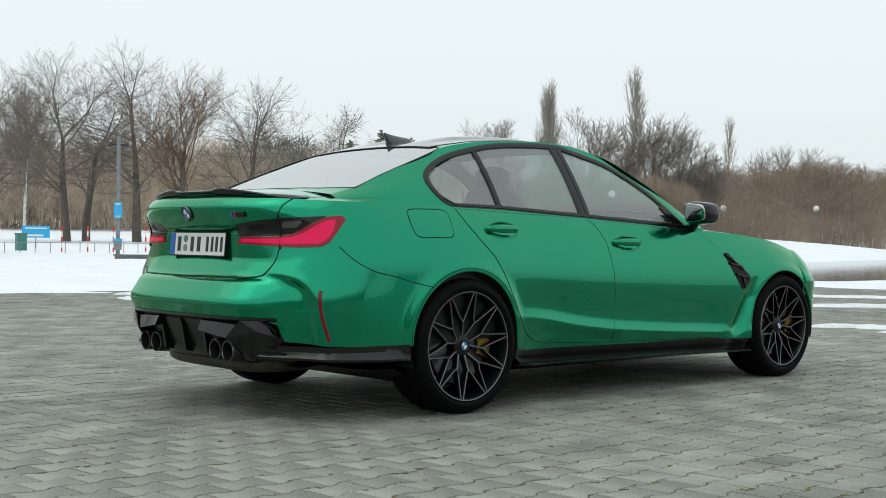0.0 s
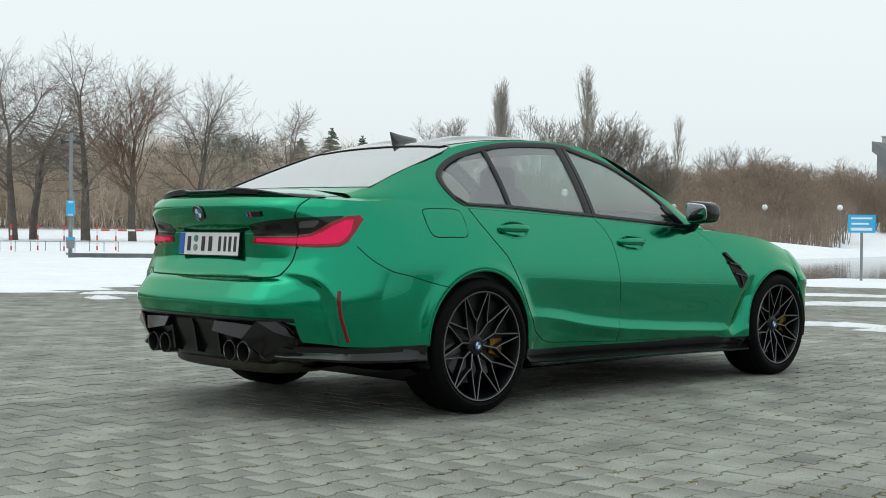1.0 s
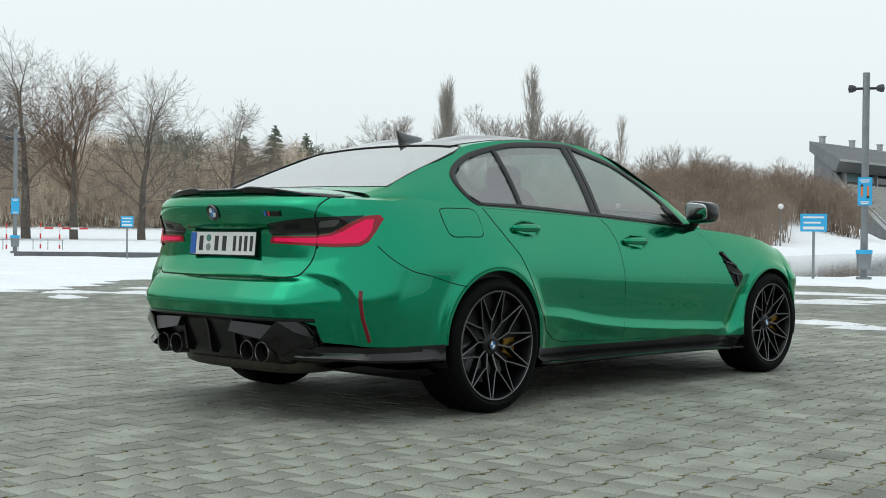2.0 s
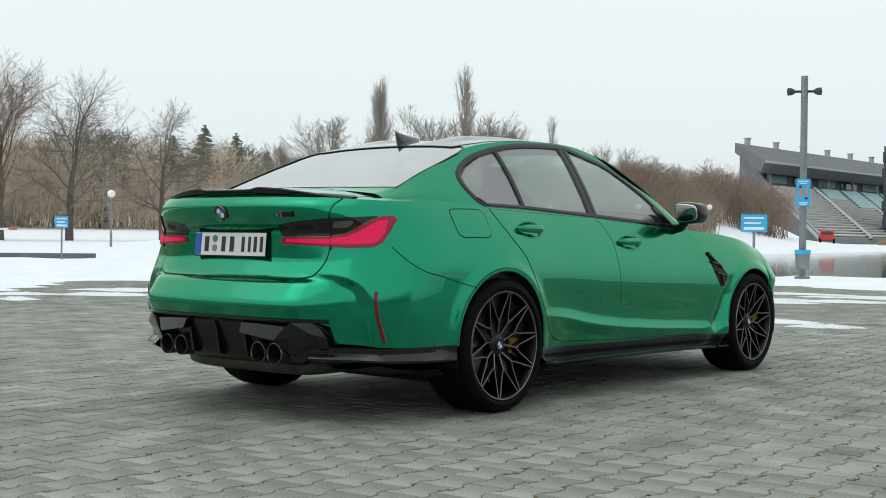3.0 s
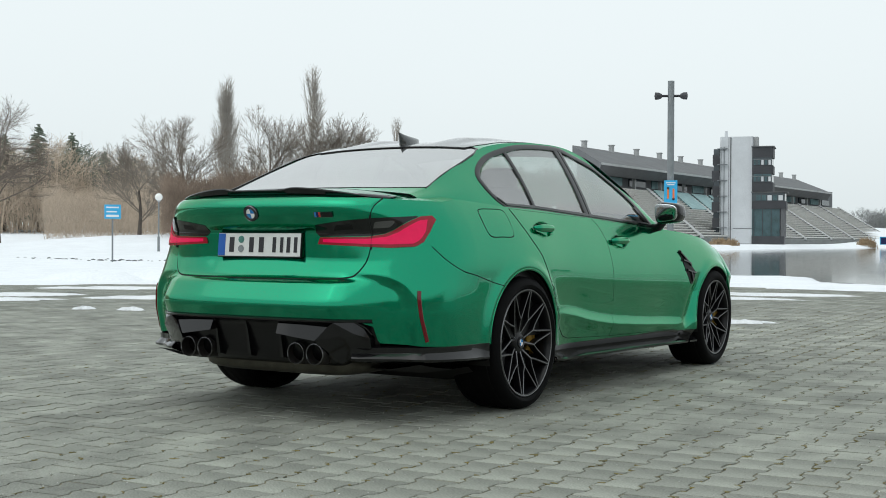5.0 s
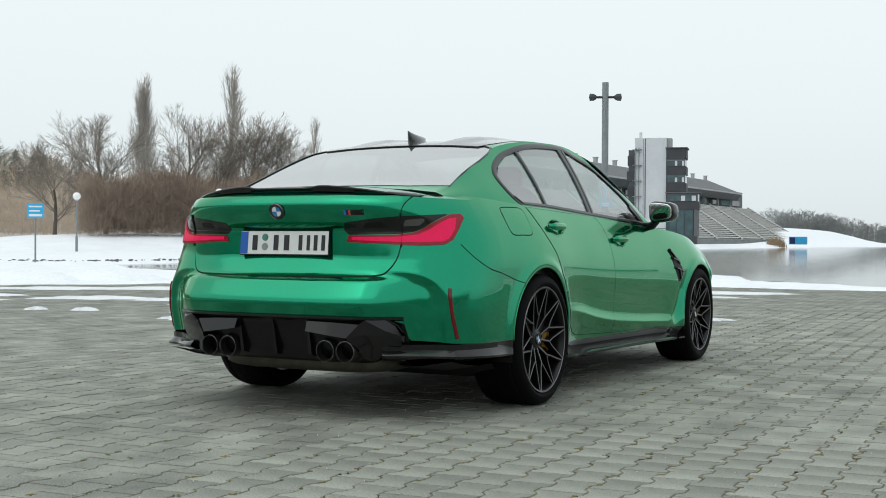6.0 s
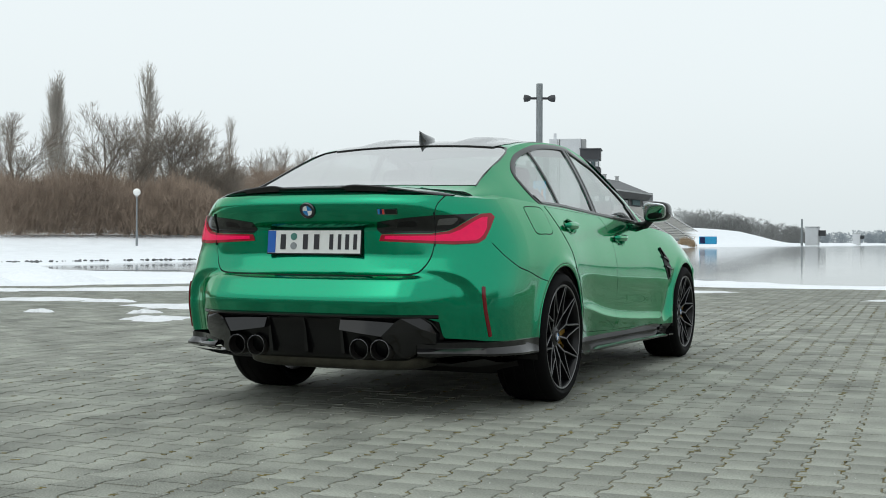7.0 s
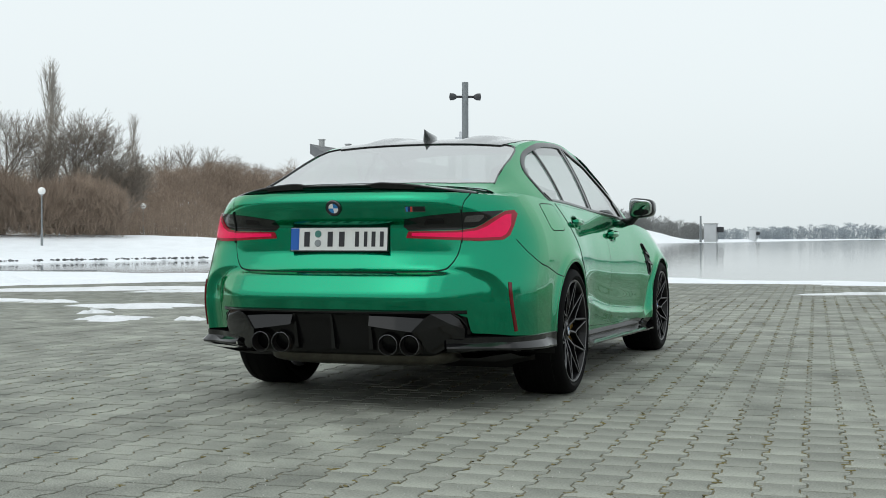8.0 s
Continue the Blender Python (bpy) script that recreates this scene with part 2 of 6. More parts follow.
class Geo:
    """Gathers verts and faces of one mesh."""

    def __init__(self):
        self.v, self.f = [], []

    def add(self, vs, fs):
        k = len(self.v)
        self.v.extend(vs)
        self.f.extend([tuple(i + k for i in f) for f in fs])
        return self

    def box(self, c, s, rot=0.0, bevel=0.0):
        """A box with chamfered upright edges."""
        hx, hy, hz = s[0] / 2, s[1] / 2, s[2] / 2
        b = min(bevel, hx * 0.9, hy * 0.9)
        if b:
            ring = [(hx, -hy + b), (hx, hy - b), (hx - b, hy), (-hx + b, hy), (-hx, hy - b), (-hx, -hy + b), (-hx + b, -hy), (hx - b, -hy)]
        else:
            ring = [(hx, -hy), (hx, hy), (-hx, hy), (-hx, -hy)]
        k = len(ring)
        cs, sn = math.cos(rot), math.sin(rot)
        vs = [(c[0] + x * cs - y * sn, c[1] + x * sn + y * cs, c[2] + z) for z in (-hz, hz) for x, y in ring]
        fs = [(i, (i + 1) % k, k + (i + 1) % k, k + i) for i in range(k)] + [tuple(range(k - 1, -1, -1)), tuple(range(k, 2 * k))]
        return self.add(vs, fs)

    def tube(self, pts, radii, sides=6, cap=True):
        pts = [Vector(p) for p in pts]
        vs, fs = [], []
        for i, p in enumerate(pts):
            d = (pts[min(i + 1, len(pts) - 1)] - pts[max(i - 1, 0)]).normalized()
            a = d.cross(Vector((0, 0, 1)) if abs(d.z) < 0.9 else Vector((1, 0, 0))).normalized()
            b = d.cross(a)
            for j in range(sides):
                t = 2 * math.pi * j / sides
                vs.append(p + (a * math.cos(t) + b * math.sin(t)) * radii[i])
        for i in range(len(pts) - 1):
            for j in range(sides):
                fs.append((i * sides + j, i * sides + (j + 1) % sides, (i + 1) * sides + (j + 1) % sides, (i + 1) * sides + j))
        if cap:
            fs += [tuple(range(sides)), tuple(range(len(vs) - 1, len(vs) - 1 - sides, -1))]
        return self.add(vs, fs)

    def lathe(self, prof, n=48, axis="x", c=(0, 0, 0), close=False):
        """Turns a profile of (radius, along) round an axis."""
        vs, fs = [], []
        for r, a in prof:
            for j in range(n):
                t = 2 * math.pi * j / n
                p = {"x": (a, r * math.cos(t), r * math.sin(t)), "y": (r * math.cos(t), a, r * math.sin(t)), "z": (r * math.cos(t), r * math.sin(t), a)}[axis]
                vs.append((p[0] + c[0], p[1] + c[1], p[2] + c[2]))
        m = len(prof)
        for i in range(m if close else m - 1):
            for j in range(n):
                fs.append((i * n + j, i * n + (j + 1) % n, ((i + 1) % m) * n + (j + 1) % n, ((i + 1) % m) * n + j))
        return self.add(vs, fs)

    def grid(self, rows):
        """Quads over a table of points."""
        n = len(rows[0])
        fs = [(i * n + j, i * n + j + 1, (i + 1) * n + j + 1, (i + 1) * n + j) for i in range(len(rows) - 1) for j in range(n - 1)]
        return self.add([p for r in rows for p in r], fs)

    def mirror_x(self):
        k = len(self.v)
        self.v += [(-p[0], p[1], p[2]) for p in self.v]
        self.f += [tuple(i + k for i in reversed(f)) for f in self.f]
        return self

    def mesh(self, name, material, shade=35):
        return mesh(name, self.v, self.f, material, shade)


def curve(keys, r=0.0):
    """A soft curve through a few (place, value) keys."""
    ks, vs = [k for k, _ in keys], [v for _, v in keys]
    if not r:
        return lambda t: np.interp(t, ks, vs)
    tt = np.linspace(ks[0] - r, ks[-1] + r, 1600)
    vv = np.mean([np.interp(tt + o, ks, vs) for o in np.linspace(-r, r, 9)], axis=0)
    return lambda t: np.interp(t, tt, vv)


def empty(name, m=None):
    ob = new(name)
    ob.empty_display_size = 0.2
    if m is not None:
        ob.matrix_basis = m
    return ob


# ---- the ground, the lake and the paved lot ----
LOT_X = curve([(-60, -12.3), (2, -12.6), (3.4, -12.8), (4.8, -12.2), (8, -15.2), (10, -15.0), (12, -13.4), (15, -11.3), (18.2, -8.6), (19, -7.8)], 0.3)
LOT_Y = curve([(-60, 18.4), (-8, 18.2), (0, 17.2), (8, 16.2), (60, 10)], 0.5)


def lot_depth(x, y):
    """How far inside the paved lot a place lies, with an uneven edge of snow."""
    wob = 0.35 * np.sin(x * 1.1 + 1.3 * np.sin(y * 0.8)) + 0.22 * np.sin(y * 2.3 + x * 1.7) + 0.12 * np.sin(x * 4.1 - y * 3.3)
    return np.minimum(x - LOT_X(y) + wob, (LOT_Y(x) - y) + wob * 0.35)


def lake_edge(x, y):
    """Signed distance to the lake's shore, about; inside is positive."""
    near = y - np.interp(x, [-40, -27, -22, -12, -9.5, -8.6, -5, -3.4, 0, 60, 400], [33, 27.5, 22.5, 21.3, 22, 26.5, 27, 22.3, 20.2, 16, 0])
    left = x - np.interp(y, [20, 27, 37, 46, 80, 160, 300, 600, 1500], [-24, -29, -30, -27, -36, -49, -50, -40, -15])
    return np.minimum(np.minimum(near, left), 1500 - y)


def bump2(x, y, cx, cy, rx, ry, h, turn=0.0):
    c, s = math.cos(turn), math.sin(turn)
    u, v = ((x - cx) * c + (y - cy) * s) / rx, (-(x - cx) * s + (y - cy) * c) / ry
    return h * np.exp(-(u ** 4 + v ** 4))


def height(x, y):
    """Height of the snowy ground."""
    x, y = np.asarray(x, float), np.asarray(y, float)
    d = lake_edge(x, y)
    z = np.where(d > 0, -0.12 - np.minimum(d, 4) * 0.4, -0.12 * np.clip(1 + d / 0.7, 0, 1))
    lot = np.clip(lot_depth(x, y) / 0.5 + 0.3, 0, 1)
    lumps = 0.045 * np.sin(x * 1.7 + np.sin(y * 0.9) * 2) * np.sin(y * 1.3 + np.cos(x * 0.7)) + 0.035
    z = z + np.where(d > -0.7, 0, (1 - lot) * lumps * np.clip(-d / 4, 0.3, 1)) - 0.08 * lot
    z = z + bump2(x, y, -76, 122, 19, 30, 4.3, 0.35)
    z = z + bump2(x, y, -76, 330, 15, 70, 4.2)
    z = z + (np.clip((np.hypot(x, y) - 62) / 60, 0, 1) * 0.5 + np.clip((np.hypot(x, y) - 115) / 45, 0, 1) * 1.4 * (x < -60) * (y < 140)) * (d < -1)
    z = z + bump2(x, y, -52, 62, 18, 9, 1.0, 0.7)
    return z


def spread(lo, hi, c, n, sharp):
    """Stations that crowd round c."""
    a, b = math.asinh((lo - c) / sharp), math.asinh((hi - c) / sharp)
    return c + sharp * np.sinh(np.linspace(a, b, n))


gx, gy = spread(-2600, 2600, -12, 230, 14), spread(-2600, 2600, 21, 260, 9)
GX, GY = np.meshgrid(gx, gy)
GZ = height(GX, GY)
ground = new("ground", Geo().grid([[(GX[i, j], GY[i, j], GZ[i, j]) for j in range(len(gx))] for i in range(len(gy))]).mesh("ground", M_SNOW, 180))
tagged(ground, "snow-covered park ground with trodden patches", "ground", kind="structure")
water = new("water", mesh("water", [(-70, 15, -0.1), (900, -40, -0.1), (900, 1600, -0.1), (-70, 1600, -0.1)], [(0, 1, 2, 3)], M_WATER, None))
tagged(water, "calm grey lake with a faint ripple", "water", kind="structure")


ys = np.concatenate([np.linspace(-40, 0, 12), np.linspace(0.5, 18.6, 60)])
pad = new("pavement", Geo().grid([[(float(x), y, -0.0030) for x in np.linspace(float(LOT_X(y)) - 0.6, 45 - max(0, y - 5) * 2.4, 30)] for y in ys]).mesh("pavement", M_JOINT, None))
apron = Geo().grid([[(x, y, 0.0) for x in np.linspace(-12, 45, 12)] for y in np.linspace(-45, -9.6, 12)])
apron.grid([[(x, y, 0.0) for x in np.linspace(8.7, 40, 8)] for y in np.linspace(-9.6, 12, 8)])
part("paving_apron", apron.mesh("paving_apron", M_PAVER_FAR, None), pad)
tagged(pad, "grey interlocking concrete paving with mossy joints", "pavement", kind="structure")


# ---- the car ----
car = empty("car", pose(0, 0, 0.012))
tagged(car, "parked metallic green sports saloon with black trim", "car")

Z_SH = curve([(-1.2, 1.045), (-0.85, 1.055), (-0.45, 1.065), (0, 1.035), (0.4, 1.028), (1.1, 0.995), (1.9, 0.952), (2.1, 0.942), (2.5, 0.92), (2.86, 0.885), (3.2, 0.81), (3.45, 0.73), (3.7, 0.62)], 0.12)
AXLES = ((0.042, 0.366, 0.345), (2.900, 0.350, 0.338))
W_MAX = curve([(-1.2, 0.915), (-0.45, 0.93), (-0.08, 0.950), (0.19, 0.948), (0.62, 0.915), (1.2, 0.902), (2.1, 0.902), (2.58, 0.925), (2.90, 0.940), (3.1, 0.932), (3.4, 0.90)], 0.15)
W_SH = curve([(-1.2, 0.74), (-0.85, 0.765), (-0.45, 0.80), (0, 0.84), (0.4, 0.825), (1.1, 0.822), (1.9, 0.845), (2.2, 0.855), (2.86, 0.85), (3.2, 0.82), (3.5, 0.78)], 0.15)
Z_CREASE = curve([(0.2, 0.475), (0.6, 0.452), (0.75, 0.430), (0.9, 0.402), (1.24, 0.364), (1.74, 0.331), (2.35, 0.302)], 0.1)
Z_WAIST = curve([(-0.6, 0.70), (0.0, 0.70), (0.3, 0.682), (1.2, 0.635), (2.3, 0.598), (3.2, 0.60)], 0.15)
UNDERCUT = curve([(-0.30, -0.085), (-0.17, -0.060), (-0.06, -0.030), (-0.02, -0.013), (-0.004, -0.005), (0.004, -0.005), (0.025, -0.0115), (0.045, -0.0150), (0.060, -0.0155), (0.8, -0.0155)], 0.006)
DOORS = curve([(-0.6, 0.0), (0.32, 0.0), (0.75, 1.0), (2.15, 1.0), (2.45, 0.3), (3.4, 0.3)], 0.1)
Y_REAR = curve([(0.2, -0.97), (0.3, -1.0), (0.49, -1.075), (0.545, -1.105), (0.575, -1.10), (0.655, -1.045), (0.680, -1.000), (0.70, -0.985), (0.76, -0.960), (0.90, -0.958), (0.915, -0.970), (0.985, -1.018), (1.02, -1.028), (1.05, -1.012), (1.08, -0.97), (1.2, -0.90)], 0.009)
Y_CORNER = curve([(0.2, -0.98), (0.36, -1.02), (0.50, -1.055), (0.60, -1.05), (0.70, -0.995), (0.80, -0.96), (0.90, -0.962), (0.985, -1.0), (1.04, -1.0), (1.08, -0.965), (1.2, -0.90)], 0.03)
Y_FRONT = curve([(0.2, 3.60), (0.45, 3.69), (0.6, 3.68), (0.75, 3.58), (0.9, 3.45)], 0.03)
RL, RN = 0.65, 3.0


def x_side(y, z):
    """Half width of the body below the shoulder line."""
    y, z = np.asarray(y, float), np.asarray(z, float)
    zs = Z_SH(y)
    zw, zc = Z_WAIST(y), Z_CREASE(y)
    t = np.clip((z - zw) / (zs - zw), 0, 1.1)
    h = np.clip((zw - z) / (zw - zc - 0.06), 0, 1)
    tuck = np.where(z > zc + 0.06, -0.0155 * h * h * (3 - 2 * h), UNDERCUT(z - zc))
    x = W_MAX(y) + (W_SH(y) - W_MAX(y)) * t ** 2.1 + tuck * DOORS(y)
    for yc, ra, za in AXLES:
        rr = np.hypot(y - yc, z - za)
        x = x + 0.012 * np.exp(-((rr - ra - 0.02) / 0.035) ** 2)
    # the flank's scoop behind the front wheel
    x = x - 0.024 * np.exp(-((y - 2.40 - 0.63 * (z - 0.30)) / 0.055) ** 2) * np.clip((z - 0.27) / 0.06, 0, 1) * np.clip((0.66 - z) / 0.14, 0, 1)
    return x


def y_back(x, z):
    """The rear face at x, z."""
    x, z = np.abs(np.asarray(x, float)), np.asarray(z, float)
    y = Y_REAR(z)
    for _ in range(4):
        w = x_side(np.minimum(y + 0.05, -0.44), z)
        q = np.clip(x / w, 0, 0.9999)
        side = np.clip((x - 0.56) / 0.16, 0, 1)
        y = Y_REAR(z) * (1 - side) + Y_CORNER(z) * side + RL * (1 - (1 - q ** RN) ** (1 / RN)) + groove(x, z)
    return y


def groove(x, z):
    """The hollow cheek beside the upright reflector, and the licence plate's recess."""
    x = np.abs(x)
    e = (np.clip(x - 0.50, 0, 1) / 0.335) ** 3 + (np.clip(z - 0.50, 0, 1) / 0.20) ** 3
    k = np.clip((1.10 - e) / 0.65, 0, 1)
    cheek = 0.058 * k * k * (3 - 2 * k) * np.clip((x - 0.50) / 0.22, 0, 1)
    plate = 0.012 * np.clip((0.42 - x) / 0.12, 0, 1) * np.clip((z - 0.70) / 0.07, 0, 1) * np.clip((0.93 - z) / 0.03, 0, 1)
    return cheek + plate


def wheel_cut(y):
    z = np.full_like(np.asarray(y, float), 0.0)
    for yc, ra, za in AXLES:
        d = ra ** 2 - (y - yc) ** 2
        z = np.maximum(z, np.where(d > 0, za + np.sqrt(np.maximum(d, 0)), 0))
    return z


Z_SILL = curve([(-0.45, 0.352), (-0.33, 0.35), (0.40, 0.30), (0.5, 0.285), (2.3, 0.265), (2.55, 0.26), (3.7, 0.26)])
Z_BACK = curve([(0, 0.487), (0.585, 0.487), (0.665, 0.455), (0.672, 0.378), (0.93, 0.356)])


def levels(lo, hi):
    """Heights of a column: a few up to the bumper's lower edge, then even ones."""
    mid = max(lo + 0.015, 0.49)
    return np.concatenate([np.linspace(lo, mid, 16)[:-1], np.linspace(mid, hi, 97)])


def column(kind, p):
    """One upright line of the half shell, from its lower edge to the shoulder: points on the contour."""
    vv = np.linspace(0, 1, 112)
    if kind == "side":
        lo = max(float(Z_SILL(p)), float(wheel_cut(p)))
        z = levels(lo, float(Z_SH(p)))
        return [(float(a), p, float(b)) for a, b in zip(x_side(p, z), z)]
    if kind == "back":
        xx = math.sin(p) ** (2 / RN) * 0.985
        lo = float(Z_BACK(xx * 0.93))
        hi = 1.078 - 0.016 * (xx / 0.7) ** 2
        z = levels(lo, hi)
        x = xx * x_side(-0.44 - 0.5 * math.cos(p), z)
        return [(float(a), float(b), float(c)) for a, b, c in zip(x, y_back(x, z), z)]
    lo, hi = 0.26, float(Z_SH(3.13 + 0.52 * p / 1.571))
    z = lo + (hi - lo) * vv
    q = math.cos(p)
    w = x_side(3.13, lo + (z - lo) / (hi - lo) * (float(Z_SH(3.13)) - lo))
    y = 3.13 + (Y_FRONT(z) - 3.13) * (1 - max(q, 0) ** 2.3) ** (1 / 2.3) if q < 1 else 3.13 + 0 * z
    x = w * max(q, 0.0)
    return [(float(a), float(b), float(c)) for a, b, c in zip(x, y, z)]


BACKS = 110
cols = [column("back", a) for a in np.linspace(0.0, math.pi / 2, BACKS)]
side_y = np.unique(np.concatenate([np.linspace(-0.44, 3.13, 150), np.linspace(-0.33, 0.415, 60), np.linspace(2.545, 3.13, 50), [-0.3235, 0.4075, 2.5505]]))
side_y = side_y[(side_y >= -0.44) & (side_y <= 3.13)]
cols += [column("side", float(y)) for y in side_y]
cols += [column("front", a) for a in np.linspace(0.05, math.pi / 2, 22)]
Z_CAP = curve([(-1.1, 1.07), (-0.95, 1.088), (-0.8, 1.108), (-0.6, 1.123), (-0.45, 1.128), (-0.2, 1.08), (0.3, 1.0), (1.5, 0.99), (1.95, 1.02), (2.2, 0.995), (2.5, 0.972), (2.86, 0.94), (3.2, 0.87), (3.45, 0.78), (3.7, 0.63)], 0.06)


def cap(col, k):
    """From the shoulder to the middle of bonnet or boot."""
    x, y, z = col[-1]
    yc = y if y > -0.44 and k >= BACKS else -0.962 + 0.522 * (k / BACKS)
    out = []
    for s in np.linspace(0, 1, 18)[1:]:
        yy = y + (yc - y) * s
        zc = float(Z_CAP(yy))
        out.append((x * (1 - s), yy, z + (zc - z) * (1 - (1 - s) ** 2.4)))
    return out


shell = Geo().grid([c + cap(c, k) for k, c in enumerate(cols)]).mirror_x()
body = part("body", shell.mesh("body", M_PAINT, 32), car, "glossy metallic green body shell")
# pull the two halves together
bmb = bmesh.new()
bmb.from_mesh(body.data)
bmesh.ops.remove_doubles(bmb, verts=[v for v in bmb.verts if abs(v.co.x) < 0.002], dist=0.003)
bmesh.ops.recalc_face_normals(bmb, faces=bmb.faces)
HANDLES = {"rear_door": (0.335, 0.921), "front_door": (1.366, 0.857)}


def punch(b):
    """Opens the round handle recesses."""
    gone = []
    for f in b.faces:
        c = f.calc_center_median()
        if abs(c.x) > 0.8 and any(((c.y - y) / 0.114) ** 2 + ((c.z - z) / 0.041) ** 2 < 1 for y, z in HANDLES.values()):
            gone.append(f)
    bmesh.ops.delete(b, geom=gone, context="FACES")


punch(bmb)
bmb.to_mesh(body.data)
deck_tree = BVHTree.FromBMesh(bmb)
bmb.free()

# greenhouse: sections from the belt over the roof rail to the middle
X_BELT = curve([(-0.65, 0.70), (-0.45, 0.745), (-0.2, 0.80), (0, 0.828), (0.4, 0.815), (1.1, 0.812), (1.9, 0.838), (2.15, 0.845)], 0.06)
X_RAIL = curve([(-0.65, 0.655), (-0.47, 0.652), (-0.2, 0.63), (0.18, 0.585), (0.5, 0.598), (1.0, 0.605), (1.25, 0.615), (1.5, 0.655), (1.8, 0.74), (2.1, 0.83)], 0.06)
Z_RAIL = curve([(-0.65, 1.075), (-0.47, 1.118), (-0.2, 1.225), (0.18, 1.365), (0.4, 1.403), (0.7, 1.425), (1.0, 1.430), (1.2, 1.415), (1.45, 1.352), (1.8, 1.165), (2.1, 0.957)], 0.08)
Z_MID = curve([(-0.65, 1.105), (-0.47, 1.15), (-0.2, 1.255), (0.18, 1.39), (0.4, 1.426), (0.7, 1.445), (1.1, 1.448), (1.3, 1.43), (1.55, 1.355), (1.85, 1.20), (2.15, 0.995)], 0.08)


def x_house(y, z):
    y, z = np.asarray(y, float), np.asarray(z, float)
    zb = Z_SH(y) - 0.012
    t = np.clip((z - zb) / np.maximum(Z_RAIL(y) - zb, 0.01), 0, 1.05)
    return X_BELT(y) + (X_RAIL(y) - X_BELT(y)) * t + 0.016 * np.sin(np.pi * np.clip(t, 0, 1))


def z_roof(x, y):
    q = np.clip(np.abs(x) / X_RAIL(y), 0, 1)
    return Z_RAIL(y) + (Z_MID(y) - Z_RAIL(y)) * (1 - q ** 2.4)


def spline(pts, n=8, closed=True):
    """Rounds a polygon's corners with a Catmull-Rom curve."""
    p = [np.array(q, float) for q in pts]
    m, out = len(p), []
    for i in range(m if closed else m - 1):
        g = lambda k: p[k % m] if closed else p[min(max(k, 0), m - 1)]
        a, b, c, d = g(i - 1), g(i), g(i + 1), g(i + 2)
        for t in np.linspace(0, 1, n, endpoint=False):
            out.append(0.5 * (2 * b + (c - a) * t + (2 * a - 5 * b + 4 * c - d) * t * t + (3 * b - a - 3 * c + d) * t ** 3))
    return [tuple(q) for q in out] + ([] if closed else [tuple(p[-1])])


def dense(pts, step=0.02, closed=True):
    out = []
    m = len(pts)
    for i in range(m if closed else m - 1):
        a, b = np.array(pts[i]), np.array(pts[(i + 1) % m])
        k = max(1, int(np.linalg.norm(b - a) / step))
        out += [tuple(a + (b - a) * j / k) for j in range(k)]
    return out + ([] if closed else [tuple(pts[-1])])


def inside(u, v, poly):
    u, v = np.asarray(u), np.asarray(v)
    hit = np.zeros(u.shape, bool)
    for (x1, y1), (x2, y2) in zip(poly, poly[1:] + poly[:1]):
        if y1 != y2:
            hit ^= ((y1 > v) != (y2 > v)) & (u < (x2 - x1) * (v - y1) / (y2 - y1) + x1)
    return hit


def on_side(y, z):
    """Any point of the flank, window or door, and of the rear corner."""
    if y < -0.44:
        a, b = 0.2, float(x_side(-0.44, z))
        for _ in range(14):
            m = (a + b) / 2
            a, b = (m, b) if y_back(m, z) < y else (a, m)
        return (a, float(y), float(z))
    return (float(x_side(y, z) if z < Z_SH(y) - 0.004 else x_house(y, z)), float(y), float(z))


def on_back(x, z):
    return (float(x), float(y_back(x, z)), float(z))


def on_top(x, y):
    return (float(x), float(y), float(z_roof(x, y)))


def normal(fn, u, v, e=0.004):
    a, b = np.array(fn(u + e, v)) - np.array(fn(u - e, v)), np.array(fn(u, v + e)) - np.array(fn(u, v - e))
    n = np.cross(a, b)
    return n / max(np.linalg.norm(n), 1e-9)


def line_of(fn, u, v):
    """Points of a surface along one line of constant u."""
    if fn is on_back:
        return np.stack([np.full(len(v), u), y_back(np.full(len(v), u), v), v], 1)
    return np.array([fn(u, w) for w in v])


def normals_of(fn, u, v, e=0.004):
    """The surface's normals along one line of constant u."""
    n = np.cross(line_of(fn, u + e, v) - line_of(fn, u - e, v), line_of(fn, u, v + e) - line_of(fn, u, v - e))
    return n / np.maximum(np.linalg.norm(n, axis=1, keepdims=True), 1e-9)


def ribbon(fn, line, width, lift, out, closed=True, down=0.004):
    """A flat bead laid along a line on a surface. out: a point far on the outer side."""
    g, rows = Geo(), []
    m = len(line)
    for i, (u, v) in enumerate(line):
        a = np.array(fn(*line[(i + 1) % m if closed else min(i + 1, m - 1)])) - np.array(fn(*line[(i - 1) % m if closed else max(i - 1, 0)]))
        p, n = np.array(fn(u, v)), normal(fn, u, v)
        if np.dot(n, np.array(out) - p) < 0:
            n = -n
        s = np.cross(n, a / max(np.linalg.norm(a), 1e-9))
        rows.append([tuple(p + s * k * width / 2 + n * h) for k, h in ((-1, -down), (-0.92, lift * 0.6), (-0.6, lift), (0.6, lift), (0.92, lift * 0.6), (1, -down))])
    if closed:
        rows.append(rows[0])
    return g.grid(rows)


